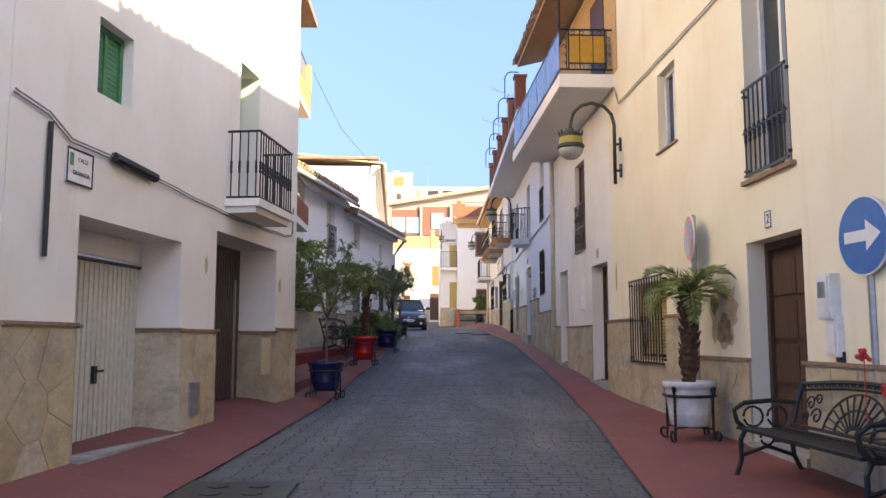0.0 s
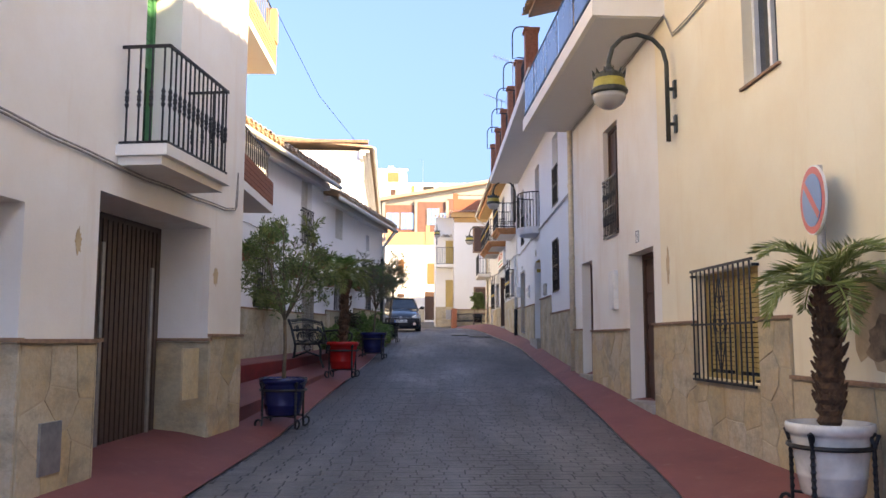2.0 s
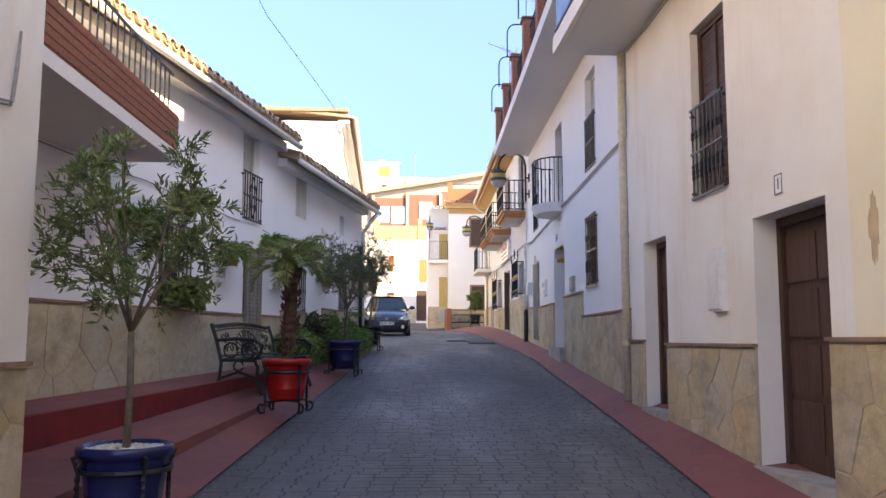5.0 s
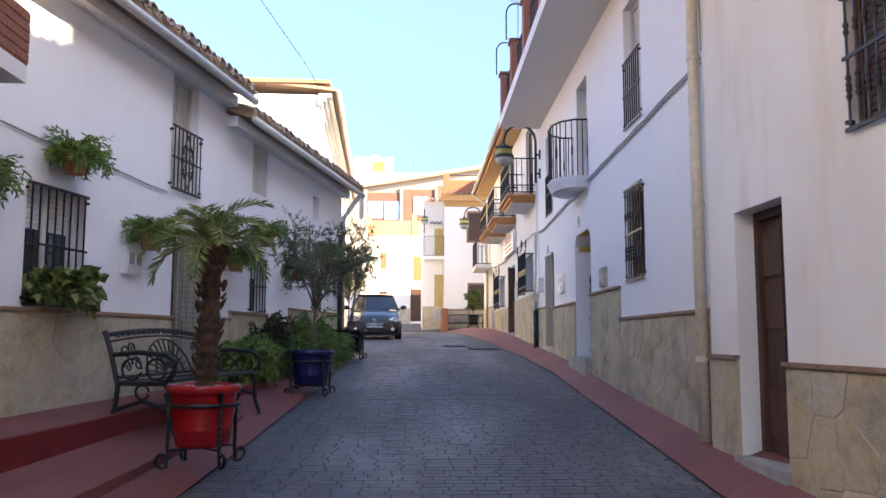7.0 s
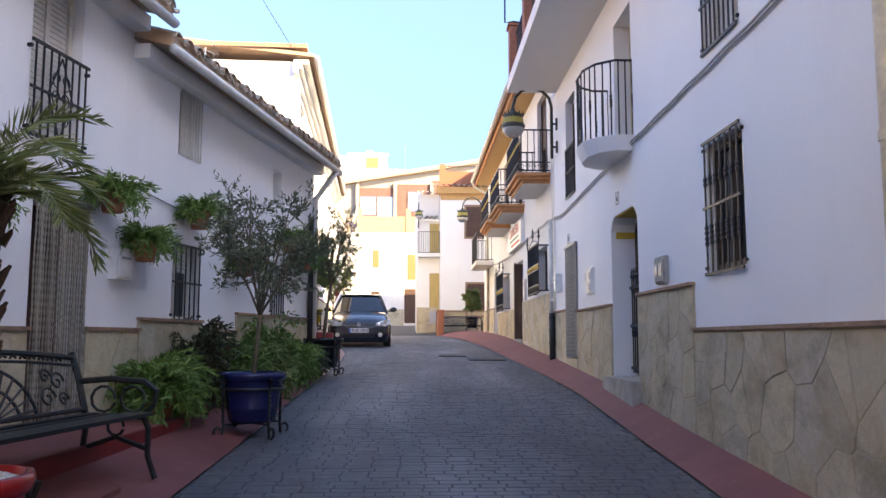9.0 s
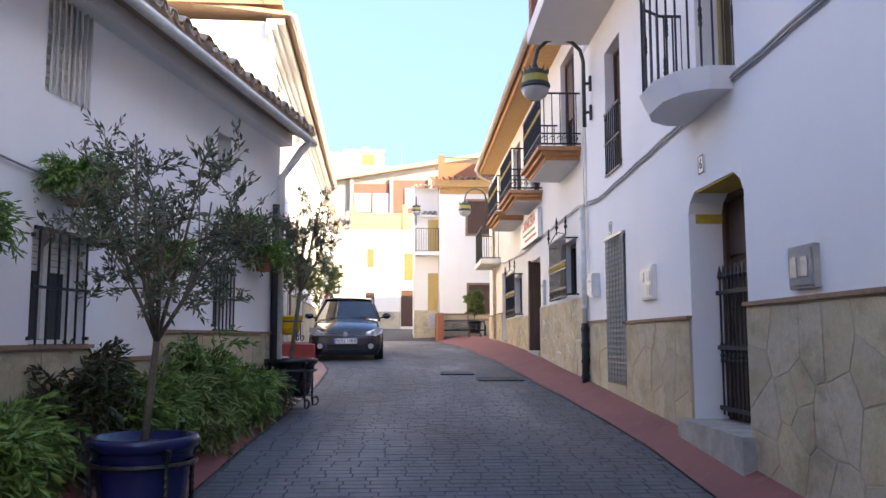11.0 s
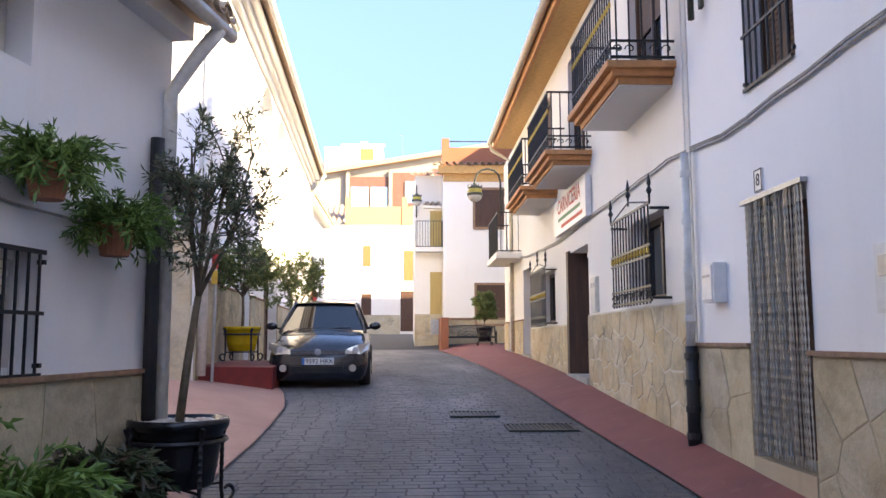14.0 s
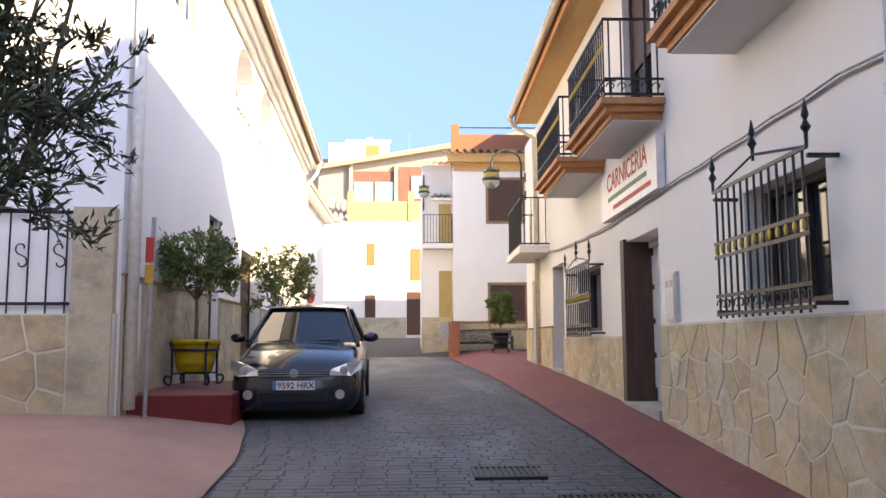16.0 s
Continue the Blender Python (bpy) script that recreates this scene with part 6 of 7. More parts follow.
yard = front_wall("yard_wall", 33.5, -9.0, -2.4, 0.8, 4.3, 0.3, "stone", "ochre stone-faced wall behind the fence")

# ---- signs ----
M["sign_white"] = plain("sign_white", (0.78, 0.77, 0.74), 0.35, vary=0.05)
M["sign_blue"] = plain("sign_blue", (0.03, 0.16, 0.42), 0.35, vary=0.05)
M["sign_red"] = plain("sign_red", (0.50, 0.03, 0.03), 0.35, vary=0.05)
M["ink"] = plain("black_ink", (0.03, 0.03, 0.035), 0.6)
M["red_ink"] = plain("red_ink", (0.55, 0.06, 0.03), 0.6)
M["green_ink"] = plain("green_ink", (0.10, 0.25, 0.12), 0.6)


def words(text, size, material, parent, m, bold=0.0):
    cu = bpy.data.curves.new("lettering", "FONT")
    cu.body, cu.size, cu.align_x, cu.align_y, cu.extrude, cu.offset = text, size, "CENTER", "CENTER", 0.001, bold
    cu.materials.append(M[material])
    ob = new("lettering", cu)
    ob.parent = parent
    ob.matrix_basis = m
    return ob


def on_wall(f, s, z, out):
    """A pose for lettering that faces the street and reads from left to right."""
    return f.mat(s, z, out) @ pose(0, 0, 0, 90, 0, 180)


sg = thing("street_sign", Matrix.Identity(4), "white tiled street name plaque with black border", "sign")
part("plate", wbox(L1, 0.66, 1.03, 0.0, 0.02, 2.7, 2.98), "sign_white", sg)
for a, b, c, d in ((0.66, 1.03, 2.7, 2.715), (0.66, 1.03, 2.965, 2.98), (0.66, 0.675, 2.715, 2.965), (1.015, 1.03, 2.715, 2.965)):
    part("border", wbox(L1, a, b, 0.02, 0.024, c, d), "ink", sg)
words("CALLE", 0.05, "ink", sg, on_wall(L1, 0.88, 2.9, 0.023), 0.0)
words("GRANADA", 0.05, "ink", sg, on_wall(L1, 0.86, 2.79, 0.023), 0.0)
part("crest", wbox(L1, 0.70, 0.75, 0.02, 0.023, 2.84, 2.94), "green_ink", sg)
sg = thing("shop_sign", Matrix.Identity(4), "white butcher's shop sign board with red lettering", "sign")
part("board", wbox(RC, 3.75, 6.1, 0.01, 0.09, 4.16, 4.7), "sign_white", sg)
words("CARNICERIA", 0.3, "red_ink", sg, on_wall(RC, 4.92, 4.56, 0.093), 0.004)
part("text_bar", wbox(RC, 4.1, 5.75, 0.09, 0.093, 4.35, 4.4), "green_ink", sg)
part("text_bar", wbox(RC, 3.95, 5.5, 0.09, 0.093, 4.23, 4.28), "red_ink", sg)
for f, s, z, tx in ((RA, 7.1, 2.56, "2"), (RA, 13.5, 2.93, "1"), (RB, 5.82, 3.72, "6"), (RB, 9.0, 3.62, "8")):
    sg = thing("house_number", Matrix.Identity(4), "small white tile with a black house number", "sign", "house numbers")
    part("tile", wbox(f, s - 0.06, s + 0.06, 0.0, 0.012, z - 0.075, z + 0.075), "sign_white", sg)
    for a, b, c, d in ((s - 0.06, s + 0.06, z - 0.075, z - 0.067), (s - 0.06, s + 0.06, z + 0.067, z + 0.075), (s - 0.06, s - 0.052, z - 0.067, z + 0.067), (s + 0.052, s + 0.06, z - 0.067, z + 0.067)):
        part("border", wbox(f, a, b, 0.012, 0.015, c, d), "ink", sg)
    words(tx, 0.12, "ink", sg, on_wall(f, s, z, 0.014), 0.001)


def road_sign(x, y, z, yaw, kind, label, height):
    t = thing("road_sign", pose(x, y, ground(x, y), 0, 0, yaw), label, "road sign")
    bm = bmesh.new()
    tube(bm, [(0, 0.03, 0), (0, 0.03, height + 0.25)], 0.03, 8)
    part("post", bm, "grey_metal", t)
    bm = bmesh.new()
    r = 0.28 if kind == "arrow" else 0.25
    lathe(bm, [(r, -0.008), (r, 0.008)], 36)
    bm.transform(Matrix.Translation((0, -0.012, height)) @ Matrix.Rotation(math.pi / 2, 4, "X"))
    part("disc_back", bm, "sign_white", t)
    for rr, mt, o in ((r * 0.96, "sign_blue" if kind == "arrow" else "sign_red", 0.022), *(((r * 0.76, "sign_blue", 0.025),) if kind != "arrow" else ())):
        bm = bmesh.new()
        lathe(bm, [(rr, -0.0015), (rr, 0.0015)], 36)
        bm.transform(Matrix.Translation((0, -o, height)) @ Matrix.Rotation(math.pi / 2, 4, "X"))
        part("disc", bm, mt, t)
    bm = bmesh.new()
    if kind == "arrow":
        q = [(-0.2, -0.04), (0.04, -0.04), (0.04, -0.11), (0.2, 0.0), (0.04, 0.11), (0.04, 0.04), (-0.2, 0.04)]
        bm.faces.new([bm.verts.new((a, -0.026, height + b)) for a, b in q])
        part("arrow", bm, "sign_white", t)
    else:
        q = [(-0.15, 0.11), (-0.11, 0.15), (0.15, -0.11), (0.11, -0.15)]
        bm.faces.new([bm.verts.new((a, -0.029, height + b)) for a, b in q])
        part("bar", bm, "sign_red", t)
    return t


road_sign(3.07, 5.55, 0, -84, "arrow", "round blue one-way sign with a white arrow", 1.75)
road_sign(2.9, 8.72, 0, -97, "park", "round red and blue no-parking sign on a grey post", 2.05)
pl = thing("sign_post", pose(-1.85, 32.0, 1.85), "thin grey pole with small red and yellow tags", "post")
bm = bmesh.new()
tube(bm, [(0, 0, 0), (0.03, 0, 2.1)], 0.022, 8)
part("post", bm, "grey_metal", pl)
part("tag", boxes((-0.03, 0.05, -0.035, -0.024, 1.65, 1.9)), "sign_red", pl)
part("tag", boxes((-0.03, 0.05, -0.035, -0.024, 1.45, 1.63)), "gold", pl)

# ---- pipes, cables and boxes on the walls ----
def cable(f, pts, label, r=0.008, material="cable", n=2):
    t = thing("cable", Matrix.Identity(4), label, "cable", "wall cables")
    for k in range(n):
        bm = bmesh.new()
        q = []
        for (s0, z0), (s1, z1) in zip(pts, pts[1:]):
            m = max(2, int(abs(s1 - s0) / 0.5) + 1)
            q += [f.at(s0 + (s1 - s0) * i / m, 0.02 + 0.012 * (k % 2), z0 + (z1 - z0) * i / m + 0.02 * k - (0.012 * (i % 2) if m > 2 else 0)) for i in range(m)]
        q.append(f.at(pts[-1][0], 0.02, pts[-1][1] + 0.02 * k))
        tube(bm, q, r, 5)
        part("strand", bm, material, t)


cable(RA, [(4.0, 5.0), (11.9, 5.02), (12.15, 5.35), (17.3, 5.3), (17.32, 4.35)], "bundle of grey cables along the cream wall")
cable(RB, [(0.1, 4.3), (1.4, 4.27), (5.0, 4.2), (9.6, 4.05), (10.3, 4.12)], "grey cables along the white wall", n=3)
cable(RC, [(0.0, 4.12), (0.5, 4.16), (3.6, 4.14), (6.2, 4.1), (9.4, 4.2), (13.0, 4.5)], "grey cables along the shop wall", n=2)
cable(RC, [(0.05, 4.1), (0.05, 6.6)], "thin white cable up the shop wall", 0.008, "pipe_white", 1)
cable(L1, [(-0.01, 3.2), (0.4, 3.15), (0.7, 3.02), (1.3, 3.02), (2.5, 2.98), (3.9, 2.93), (6.1, 2.95), (6.4, 3.0), (6.45, 3.4)], "grey cables along the garage house", n=2)
cable(L2, [(0.1, 3.6), (5.0, 3.6), (7.7, 3.52)], "thin grey cable under the hanging pots", n=1)
cable(L2, [(8.6, 3.5), (12.0, 3.3), (14.5, 3.2)], "thin grey cable along the white wall", n=1)
bm = bmesh.new()
tube(bm, [L1.at(1.3, 0.05, 3.03), L1.at(2.05, 0.05, 3.0)], 0.045, 8)
tagged(part("cable_sleeve", bm, "black_plastic"), "black plastic sleeve over a cable joint on the wall", "cable")
bm = bmesh.new()
tube(bm, [L1.at(0.42, 0.03, 3.1), L1.at(0.42, 0.03, 2.1)], 0.022, 6)
tagged(part("conduit", bm, "black_plastic"), "black conduit down the white wall", "pipe")


def downpipe(f, s, z0, z1, material, label, r=0.05):
    t = thing("drain_pipe", Matrix.Identity(4), label, "pipe")
    bm = bmesh.new()
    tube(bm, [f.at(s, 0.08, z0), f.at(s, 0.08, z1)], r, 10)
    part("pipe", bm, material, t, smooth=True)
    for k in range(4):
        z = z0 + (z1 - z0) * (k + 0.5) / 4
        bm = bmesh.new()
        tube(bm, [f.at(s, 0.08, z), f.at(s, 0.08, z + 0.05)], r + 0.008, 10)
        part("collar", bm, material, t)
    return t


downpipe(RB, 0.12, 1.05, 6.3, "pipe_cream", "cream painted downpipe between two houses")
downpipe(RB, 10.28, 2.5, 4.1, "pipe_white", "white conduit down the wall", 0.035)
downpipe(RB, 10.28, 1.65, 2.5, "black_plastic", "dark lower end of the wall conduit", 0.05)


def wall_box(f, s, z, w, h, d, material, label, extra=()):
    t = thing("meter_box", Matrix.Identity(4), label, "box", "wall boxes")
    part("case", wbox(f, s - w / 2, s + w / 2, 0.0, d, z - h / 2, z + h / 2), material, t)
    part("lid", wbox(f, s - w / 2 + 0.02, s + w / 2 - 0.02, d, d + 0.012, z - h / 2 + 0.02, z + h / 2 - 0.02), material, t)
    for a, b, c, e in extra:
        part("dial", wbox(f, s + a - b / 2, s + a + b / 2, d + 0.012, d + 0.018, z + c - e / 2, z + c + e / 2), "grey_metal", t)


wall_box(RA, 6.08, 1.82, 0.2, 0.34, 0.08, "white_plastic", "grey-white electric meter box with round window", [(0, 0.1, 0.05, 0.12)])
wall_box(RA, 6.04, 1.52, 0.16, 0.3, 0.05, "white_plastic", "lower half of an electric meter cover")
wall_box(RA, 6.0, 1.37, 0.1, 0.08, 0.02, "black_plastic", "small black socket in the wall")
wall_box(RA, 14.66, 2.3, 0.3, 0.55, 0.06, "white_plastic", "grey-white meter cover on the cream wall")
wall_box(RB, 4.1, 2.72, 0.32, 0.26, 0.04, "concrete", "small meter hatch with two dials", [(-0.07, 0.08, 0, 0.12), (0.07, 0.08, 0, 0.12)])
wall_box(RB, 7.4, 2.85, 0.42, 0.34, 0.04, "white_plastic", "white meter hatch with windows", [(-0.1, 0.1, 0.06, 0.1), (0.1, 0.1, 0.06, 0.1), (-0.1, 0.1, -0.08, 0.1)])
wall_box(RB, 9.78, 2.98, 0.24, 0.3, 0.1, "white_plastic", "white letter box on the wall", [(0, 0.14, 0.05, 0.02)])
wall_box(RC, 3.62, 3.12, 0.3, 0.45, 0.04, "white_metal", "cream meter hatch beside the shop door", [(-0.06, 0.06, 0.12, 0.06), (0.06, 0.06, 0.12, 0.06)])
wall_box(L2, 7.02, 2.68, 0.34, 0.28, 0.05, "white_plastic", "white meter hatch with two dials", [(-0.07, 0.09, 0.02, 0.12), (0.07, 0.09, 0.02, 0.12)])
wall_box(L2, 9.1, 2.72, 0.26, 0.28, 0.09, "white_plastic", "white letter box on the house wall", [(0, 0.14, 0.05, 0.02)])
tagged(part("litter_bin", boxes((1.68, 1.97, 51.0, 51.3, 2.75, 3.3)), "grey_metal"), "grey litter bin fixed by the corner house", "bin")


# drains and manhole
def drain(x, y, w, d, label, n=12):
    t = thing("drain_grate", pose(x, y, rise(y) + 0.012, math.degrees(math.atan(0.05)), 0, 0), label, "drain", "road drains")
    for y0 in (-d / 2, d / 2 - 0.03):
        part("frame_bar", boxes((-w / 2, w / 2, y0, y0 + 0.03, -0.02, 0.012)), "iron_green", t)
    part("pit", boxes((-w / 2, w / 2, -d / 2, d / 2, -0.02, -0.001)), "black_plastic", t)
    for k in range(n):
        x0 = -w / 2 + w * k / n
        part("slat", boxes((x0, x0 + w / n * 0.55, -d / 2 + 0.03, d / 2 - 0.03, -0.001, 0.01)), "iron_green", t)


drain(1.45, 30.35, 0.55, 0.4, "iron road drain in grey paving")
drain(2.05, 29.4, 0.7, 0.45, "larger iron road drain in grey paving", 15)
mh = thing("manhole_cover", pose(-1.38, 6.2, rise(6.2) + 0.012, 2.0, 0, 0), "worn rectangular iron manhole cover", "manhole")
part("plate", boxes((-0.42, 0.42, -0.3, 0.3, -0.03, 0.012)), "iron_green", mh)
for k in range(4):
    bm = bmesh.new()
    lathe(bm, [(0.08, 0.012), (0.08, 0.02)], 16, (-0.15 + 0.3 * (k % 2), -0.12 + 0.24 * (k // 2), 0))
    part("boss", bm, "iron_green", mh)

# television aerials and a wire across the street
def aerial(x, y, z, h, label):
    t = thing("aerial", pose(x, y, z), label, "aerial", "roof aerials")
    bm = bmesh.new()
    tube(bm, [(0, 0, 0), (0, 0, h)], 0.015, 6)
    part("mast", bm, "grey_metal", t)
    bm = bmesh.new()
    tube(bm, [(0.15, 0, h - 0.1), (-0.5, 0, h + 0.15)], 0.008, 4)
    for k in range(10):
        px, pz = 0.1 - k * 0.065, h - 0.08 + k * 0.025
        tube(bm, [(px, -0.14, pz), (px, 0.14, pz)], 0.005, 4)
    part("boom", bm, "grey_metal", t)
    bm = bmesh.new()
    for k in range(5):
        tube(bm, [(0.15, -0.22, h - 0.25 + k * 0.07), (0.15, 0.22, h - 0.25 + k * 0.07)], 0.005, 4)
    part("reflector", bm, "grey_metal", t)


aerial(2.45, 26.0, 6.5, 2.0, "television aerial on a mast on the terrace")
aerial(2.5, 23.6, 6.5, 2.3, "television aerial on a mast on the terrace")
aerial(-2.6, 26.0, 5.2, 1.3, "low television aerial above the tiled roof")
aerial(0.6, 111.0, 22.4, 3.0, "roof aerial on the hillside flats")
bm = bmesh.new()
tube(bm, [(-2.3, 16.0, 7.0), (-2.0, 19.5, 6.6), (-1.6, 25.0, 6.9), (-1.7, 32.0, 8.0)], 0.006, 4)
tagged(part("overhead_wire", bm, "black_plastic"), "thin black wire strung above the roofs", "wire")

# ---- parked car ----
def paint(name, c):
    n = Nodes(name, 0.18)
    n.colour(c)
    n.b.inputs["Coat Weight"].default_value = 0.6
    n.b.inputs["Coat Roughness"].default_value = 0.03
    n.b.inputs["Metallic"].default_value = 0.0
    return n.m


M["car_paint"] = paint("dark_blue_car_paint", (0.010, 0.012, 0.020))
M["tyre"] = plain("tyre_rubber", (0.02, 0.02, 0.02), 0.85)
_n = Nodes("car_glass", 0.03)
_n.colour((0.012, 0.016, 0.02))
_n.b.inputs["Specular IOR Level"].default_value = 0.9
M["car_glass"] = _n.m
_n = Nodes("headlight_glass", 0.08, 0.6)
_n.colour((0.62, 0.60, 0.54))
M["headlight"] = _n.m


def loft(bm, rings):
    vr = [[bm.verts.new(p) for p in r] for r in rings]
    for q, w in zip(vr, vr[1:]):
        for i in range(len(q) - 1):
            bm.faces.new((q[i], q[i + 1], w[i + 1], w[i]))
    return vr


def car_section(y, hw, zb, zw, zt, crown=0.04):
    """Half-and-half cross section of the lower body, from one sill over the top to the other."""
    half = [(hw * 0.90, zb), (hw * 0.97, zb + 0.10), (hw, zb + (zw - zb) * 0.55), (hw * 0.985, zw), (hw * 0.92, zw + (zt - zw) * 0.7), (hw * 0.8, zt), (hw * 0.4, zt + crown * 0.8), (0, zt + crown)]
    return [(-x, y, z) for x, z in half] + [(x, y, z) for x, z in half[-2::-1]]


def car(m):
    t = thing("car", m, "dark blue-black parked hatchback with a Spanish number plate", "car")
    bm = bmesh.new()
    st = [(0.0, 0.56, 0.18, 0.42, 0.56, 0.0), (0.03, 0.68, 0.15, 0.46, 0.64, 0.005), (0.10, 0.76, 0.14, 0.5, 0.70, 0.01), (0.25, 0.81, 0.14, 0.56, 0.76, 0.03), (0.5, 0.83, 0.16, 0.62, 0.82, 0.05), (0.85, 0.835, 0.16, 0.68, 0.88, 0.05), (1.15, 0.84, 0.2, 0.72, 0.93, 0.05), (2.0, 0.84, 0.2, 0.74, 0.95, 0.02), (3.0, 0.84, 0.2, 0.76, 0.97, 0.02), (3.6, 0.82, 0.22, 0.78, 0.98, 0.02), (3.85, 0.76, 0.26, 0.74, 0.95, 0.02), (3.95, 0.68, 0.32, 0.6, 0.85, 0.0)]
    vr = loft(bm, [car_section(*s) for s in st])
    bm.faces.new(vr[0])
    bm.faces.new(vr[-1][::-1])
    for q, w in zip(vr, vr[1:]):
        bm.faces.new((q[0], w[0], w[-1], q[-1]))
    bm.normal_update()
    part("body", bm, "car_paint", t, smooth=True)
    # cabin: windscreen, roof, side and rear glass
    bw, tw, zb, zr = 0.74, 0.54, 0.93, 1.45
    a0, a1, b1, b0 = 1.02, 1.72, 3.15, 3.72
    bm = bmesh.new()
    n = 8
    loft(bm, [[(-(bw + (tw - bw) * v) + 2 * (bw + (tw - bw) * v) * i / n, a0 + (a1 - a0) * v + 0.10 * ((2 * i / n - 1) ** 2), zb + 0.02 + (zr - zb - 0.04) * v) for i in range(n + 1)] for v in (0, 0.5, 1)])
    part("windscreen", bm, "car_glass", t, "dark windscreen that mirrors the street", smooth=True)
    bm = bmesh.new()
    loft(bm, [[(-(tw + 0.015) + 2 * (tw + 0.015) * i / n, y + (0.08 if y < 2 else 0) * ((2 * i / n - 1) ** 2), z + 0.03 * (1 - (2 * i / n - 1) ** 2)) for i in range(n + 1)] for y, z in ((a1 - 0.05, zr - 0.025), (2.0, zr), (2.6, zr + 0.01), (b1, zr - 0.02), (b1 + 0.1, zr - 0.06))])
    part("roof", bm, "car_paint", t, smooth=True)
    for sx in (-1, 1):
        bm = bmesh.new()
        loft(bm, [[(sx * bw, a0 + 0.1, zb), (sx * bw, b0, zb)], [(sx * tw, a1 + 0.03, zr - 0.02), (sx * tw, b1 + 0.05, zr - 0.03)]])
        part("side_window", bm, "car_glass", t)
        bm = bmesh.new()
        tube(bm, [(sx * (bw + 0.015), a0 + 0.07, zb - 0.02), (sx * (tw + 0.02), a1 + 0.04, zr - 0.02), (sx * (tw + 0.02), b1, zr - 0.02), (sx * bw, b0, zb)], [0.035, 0.03, 0.03, 0.05], 6)
        part("pillar", bm, "car_paint", t, smooth=True)
        bm = bmesh.new()
        tube(bm, [(sx * 0.78, 1.3, 0.97), (sx * 0.86, 1.28, 0.99)], 0.02, 6)
        bmesh.ops.create_icosphere(bm, subdivisions=3, radius=1, matrix=Matrix.Translation((sx * 0.93, 1.28, 1.02)) @ Matrix.Diagonal((0.105, 0.06, 0.07, 1)))
        part("wing_mirror", bm, "car_paint", t, smooth=True)
        bm = bmesh.new()
        q = [(0.44, 0.0, 0.585), (0.70, 0.03, 0.575), (0.835, 0.22, 0.66), (0.84, 0.36, 0.76), (0.64, 0.1, 0.725), (0.46, 0.02, 0.66)]
        fr = [bm.verts.new((sx * x, y - 0.02, z)) for x, y, z in q]
        bk_ = [bm.verts.new((sx * x * 0.97, y + 0.05, z)) for x, y, z in q]
        bm.faces.new(fr)
        for i in range(6):
            j = (i + 1) % 6
            bm.faces.new((fr[i], fr[j], bk_[j], bk_[i]))
        hl_ = part("headlight", bm, "headlight", t, "clear glass headlight")
        bm = bmesh.new()
        lathe(bm, [(0.055, -0.01), (0.05, 0.008), (0.02, 0.012)], 14)
        bm.transform(Matrix.Translation((sx * 0.62, 0.005, 0.65)) @ Matrix.Rotation(math.pi / 2, 4, "X"))
        part("bulb_bowl", bm, "grey_metal", hl_)
        bm = bmesh.new()
        lathe(bm, [(0.06, -0.01), (0.06, 0.01)], 14)
        bm.transform(Matrix.Translation((sx * 0.57, 0.005, 0.35)) @ Matrix.Rotation(math.pi / 2, 4, "X"))
        part("fog_light", bm, "headlight", t)
        for wy in (0.75, 3.2):
            bm = bmesh.new()
            lathe(bm, [(0.19, -0.09), (0.29, -0.1), (0.305, -0.07), (0.305, 0.07), (0.29, 0.1), (0.19, 0.09)], 24)
            bm.transform(Matrix.Translation((sx * 0.755, wy, 0.305)) @ Matrix.Rotation(math.pi / 2, 4, "Y"))
            w_ = part("wheel", bm, "tyre", t, "black rubber tyre", smooth=True)
            bm = bmesh.new()
            lathe(bm, [(0.19, -0.08), (0.17, 0.08), (0.04, 0.1)], 20)
            bm.transform(Matrix.Translation((sx * 0.77, wy, 0.305)) @ Matrix.Rotation(sx * math.pi / 2, 4, "Y"))
            part("rim", bm, "grey_metal", w_)
    bm = bmesh.new()
    box(bm, -0.44, 0.44, -0.015, 0.04, 0.565, 0.635)
    part("grille", bm, "black_plastic", t, "black radiator grille")
    for z in (0.58, 0.61):
        part("grille_bar", boxes((-0.43, 0.43, -0.022, -0.014, z, z + 0.008)), "grey_metal", t)
    bm = bmesh.new()
    box(bm, -0.42, 0.42, -0.014, 0.05, 0.27, 0.38)
    part("lower_intake", bm, "black_plastic", t)
    for k in range(4):
        part("intake_slat", boxes((-0.41, 0.41, -0.022, -0.013, 0.28 + k * 0.025, 0.292 + k * 0.025)), "tyre", t)
    bm = bmesh.new()
    lathe(bm, [(0.055, -0.004), (0.055, 0.004), (0.04, 0.008)], 24)
    bm.transform(Matrix.Translation((0, -0.03, 0.615)) @ Matrix.Rotation(math.pi / 2, 4, "X"))
    part("badge", bm, "grey_metal", t, "round chrome badge")
    plt = part("number_plate", boxes((-0.26, 0.26, -0.036, -0.02, 0.41, 0.52)), "sign_white", t, "white number plate with black characters")
    part("plate_band", boxes((-0.26, -0.215, -0.039, -0.036, 0.41, 0.52)), "sign_blue", plt)
    words("9592 HRX", 0.105, "ink", plt, pose(0.025, -0.038, 0.462, 90, 0, 0), 0.002)
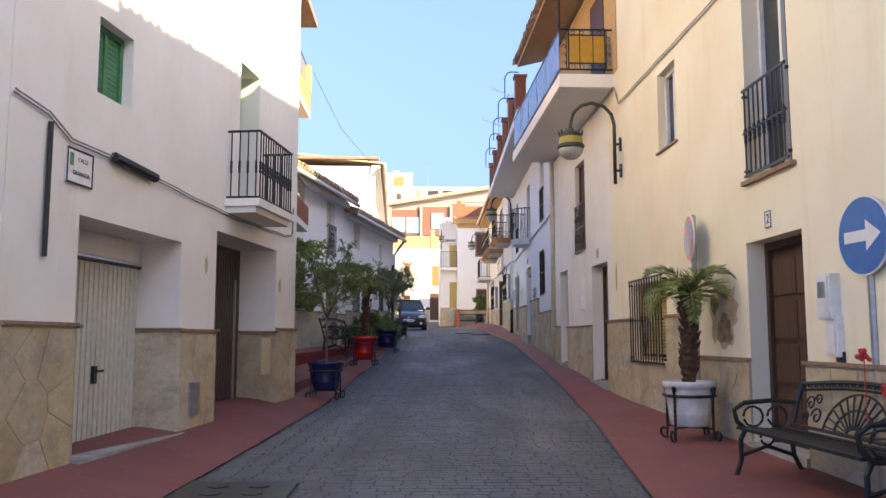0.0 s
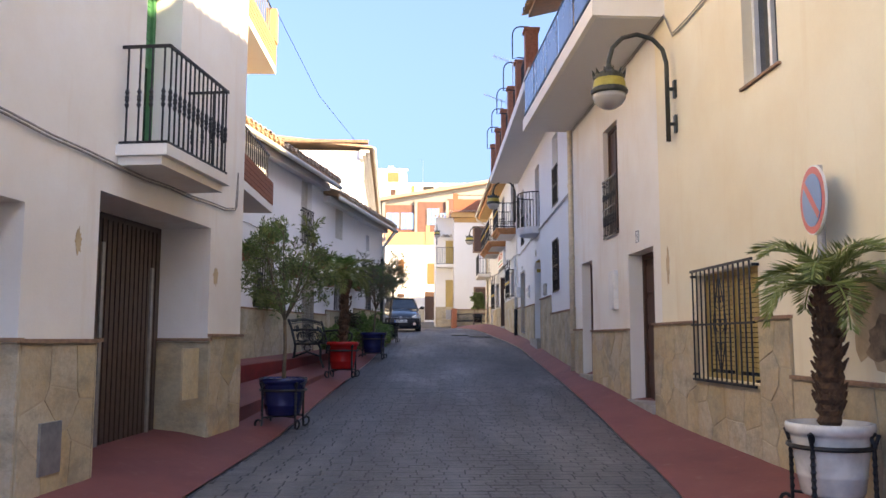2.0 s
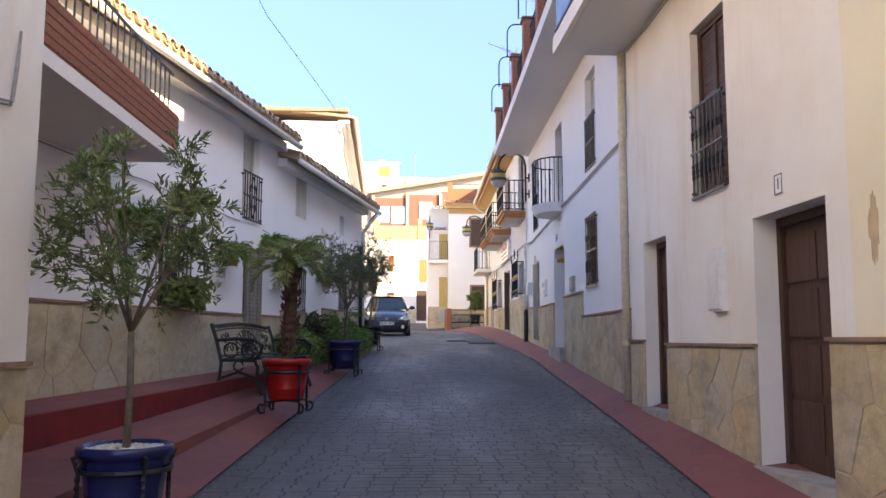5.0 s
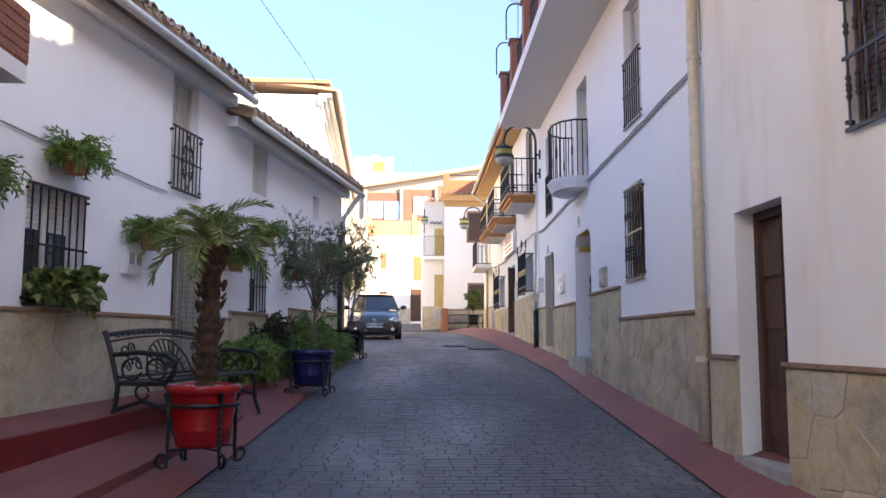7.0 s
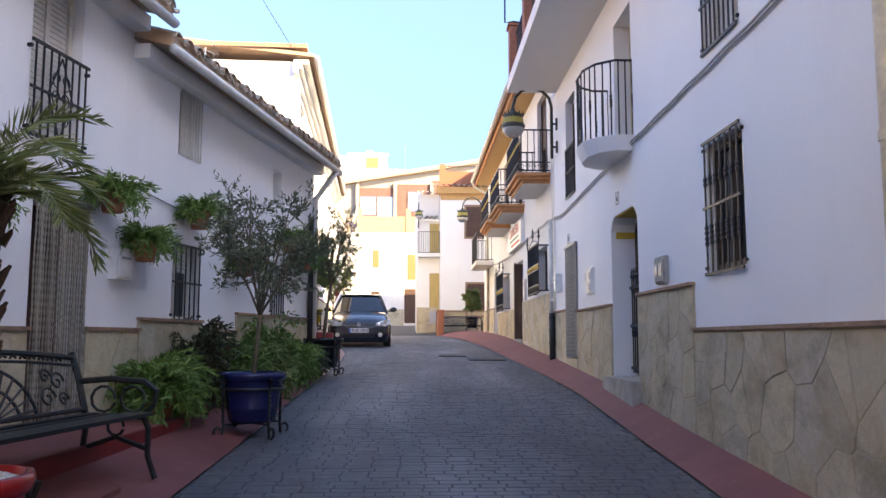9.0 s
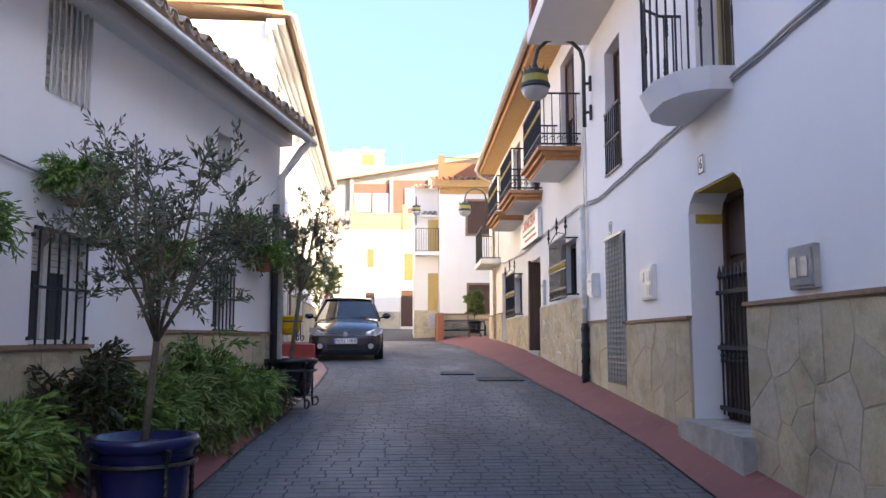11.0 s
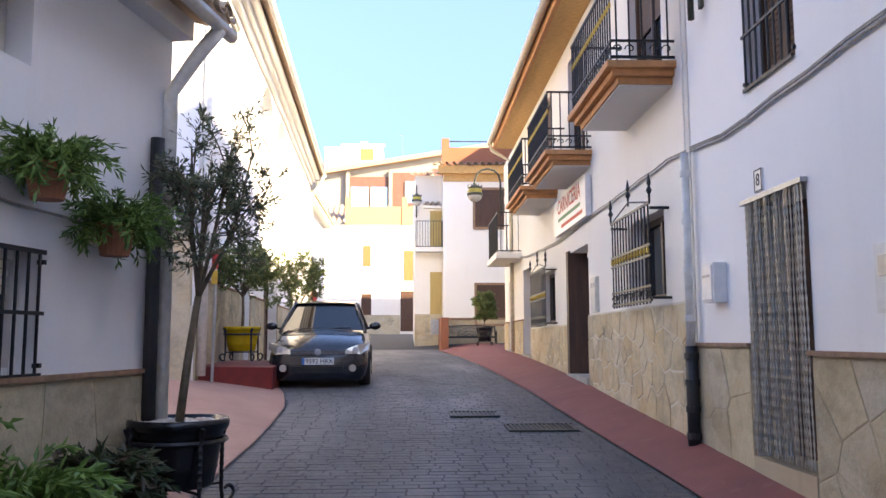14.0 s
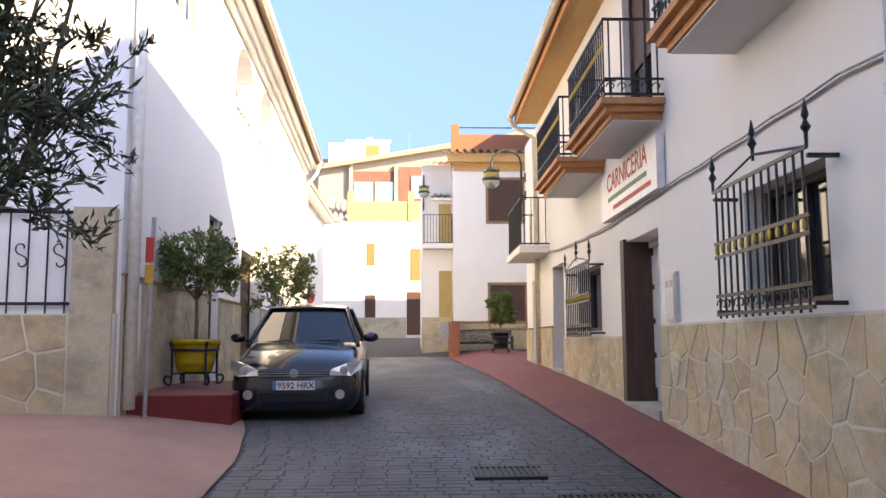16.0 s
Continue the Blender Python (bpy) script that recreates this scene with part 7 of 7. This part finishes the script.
    for x0, x1 in ((-0.5, -0.05), (0.0, 0.5)):
        bm = bmesh.new()
        tube(bm, [(x0, 1.06, 0.97), (x1, 1.10, 1.0)], 0.008, 4)
        part("wiper", bm, "black_plastic", t)
    part("rear_view_mirror", boxes((-0.1, 0.1, 1.75, 1.77, 1.3, 1.36)), "black_plastic", t)
    return t


car(pose(-0.58, 33.1, rise(33.1) - 0.01, math.degrees(math.atan(0.035)), 0, 1.5) @ Matrix.Scale(0.88, 4))
tagged(part("round_red_sign", lathe(bmesh.new(), [(0.22, 0.0), (0.22, 0.03)], 24), "sign_red"), "round red sign fixed to the lane wall", "sign").matrix_world = pose(-2.66, 51.5, 4.2, 90, 0, 60)


# bare and damp patches where the plaster has come away
M["bare"] = plain("bare_plaster", (0.40, 0.27, 0.16), 0.95, vary=0.3, scale=9, bump=0.5)
M["damp"] = plain("damp_plaster", (0.62, 0.46, 0.28), 0.95, vary=0.15, scale=7, bump=0.3)


def patch(f, s, z, w, h, material, parent, seed, o=0.0):
    rg = random.Random(seed)
    bm = bmesh.new()
    pts = []
    for k in range(26):
        a = 2 * math.pi * k / 26
        r = rg.uniform(0.6, 1.0)
        pts.append((s + w / 2 * r * math.cos(a), z + h / 2 * r * math.sin(a)))
    lo = [bm.verts.new(f.at(p[0], 0.0, p[1])) for p in pts]
    hi = [bm.verts.new(f.at(p[0], 0.003 + o, p[1])) for p in pts]
    bm.faces.new(hi)
    for k in range(26):
        j = (k + 1) % 26
        bm.faces.new((lo[k], lo[j], hi[j], hi[k]))
    part("plaster_patch", bm, material, parent, "bare patch of crumbling plaster")


patch(RA, 8.25, 1.75, 0.9, 0.8, "damp", house_a, 3)
patch(RA, 8.2, 1.6, 0.5, 0.36, "bare", house_a, 4, 0.002)
patch(RA, 8.45, 1.85, 0.25, 0.2, "bare", house_a, 5, 0.002)
patch(RA, 12.35, 2.45, 0.12, 0.5, "damp", house_a, 6)
patch(L1, 5.95, 2.25, 0.16, 0.22, "damp", house_g, 7)
patch(L1, 3.4, 2.3, 0.1, 0.22, "damp", house_g, 8)
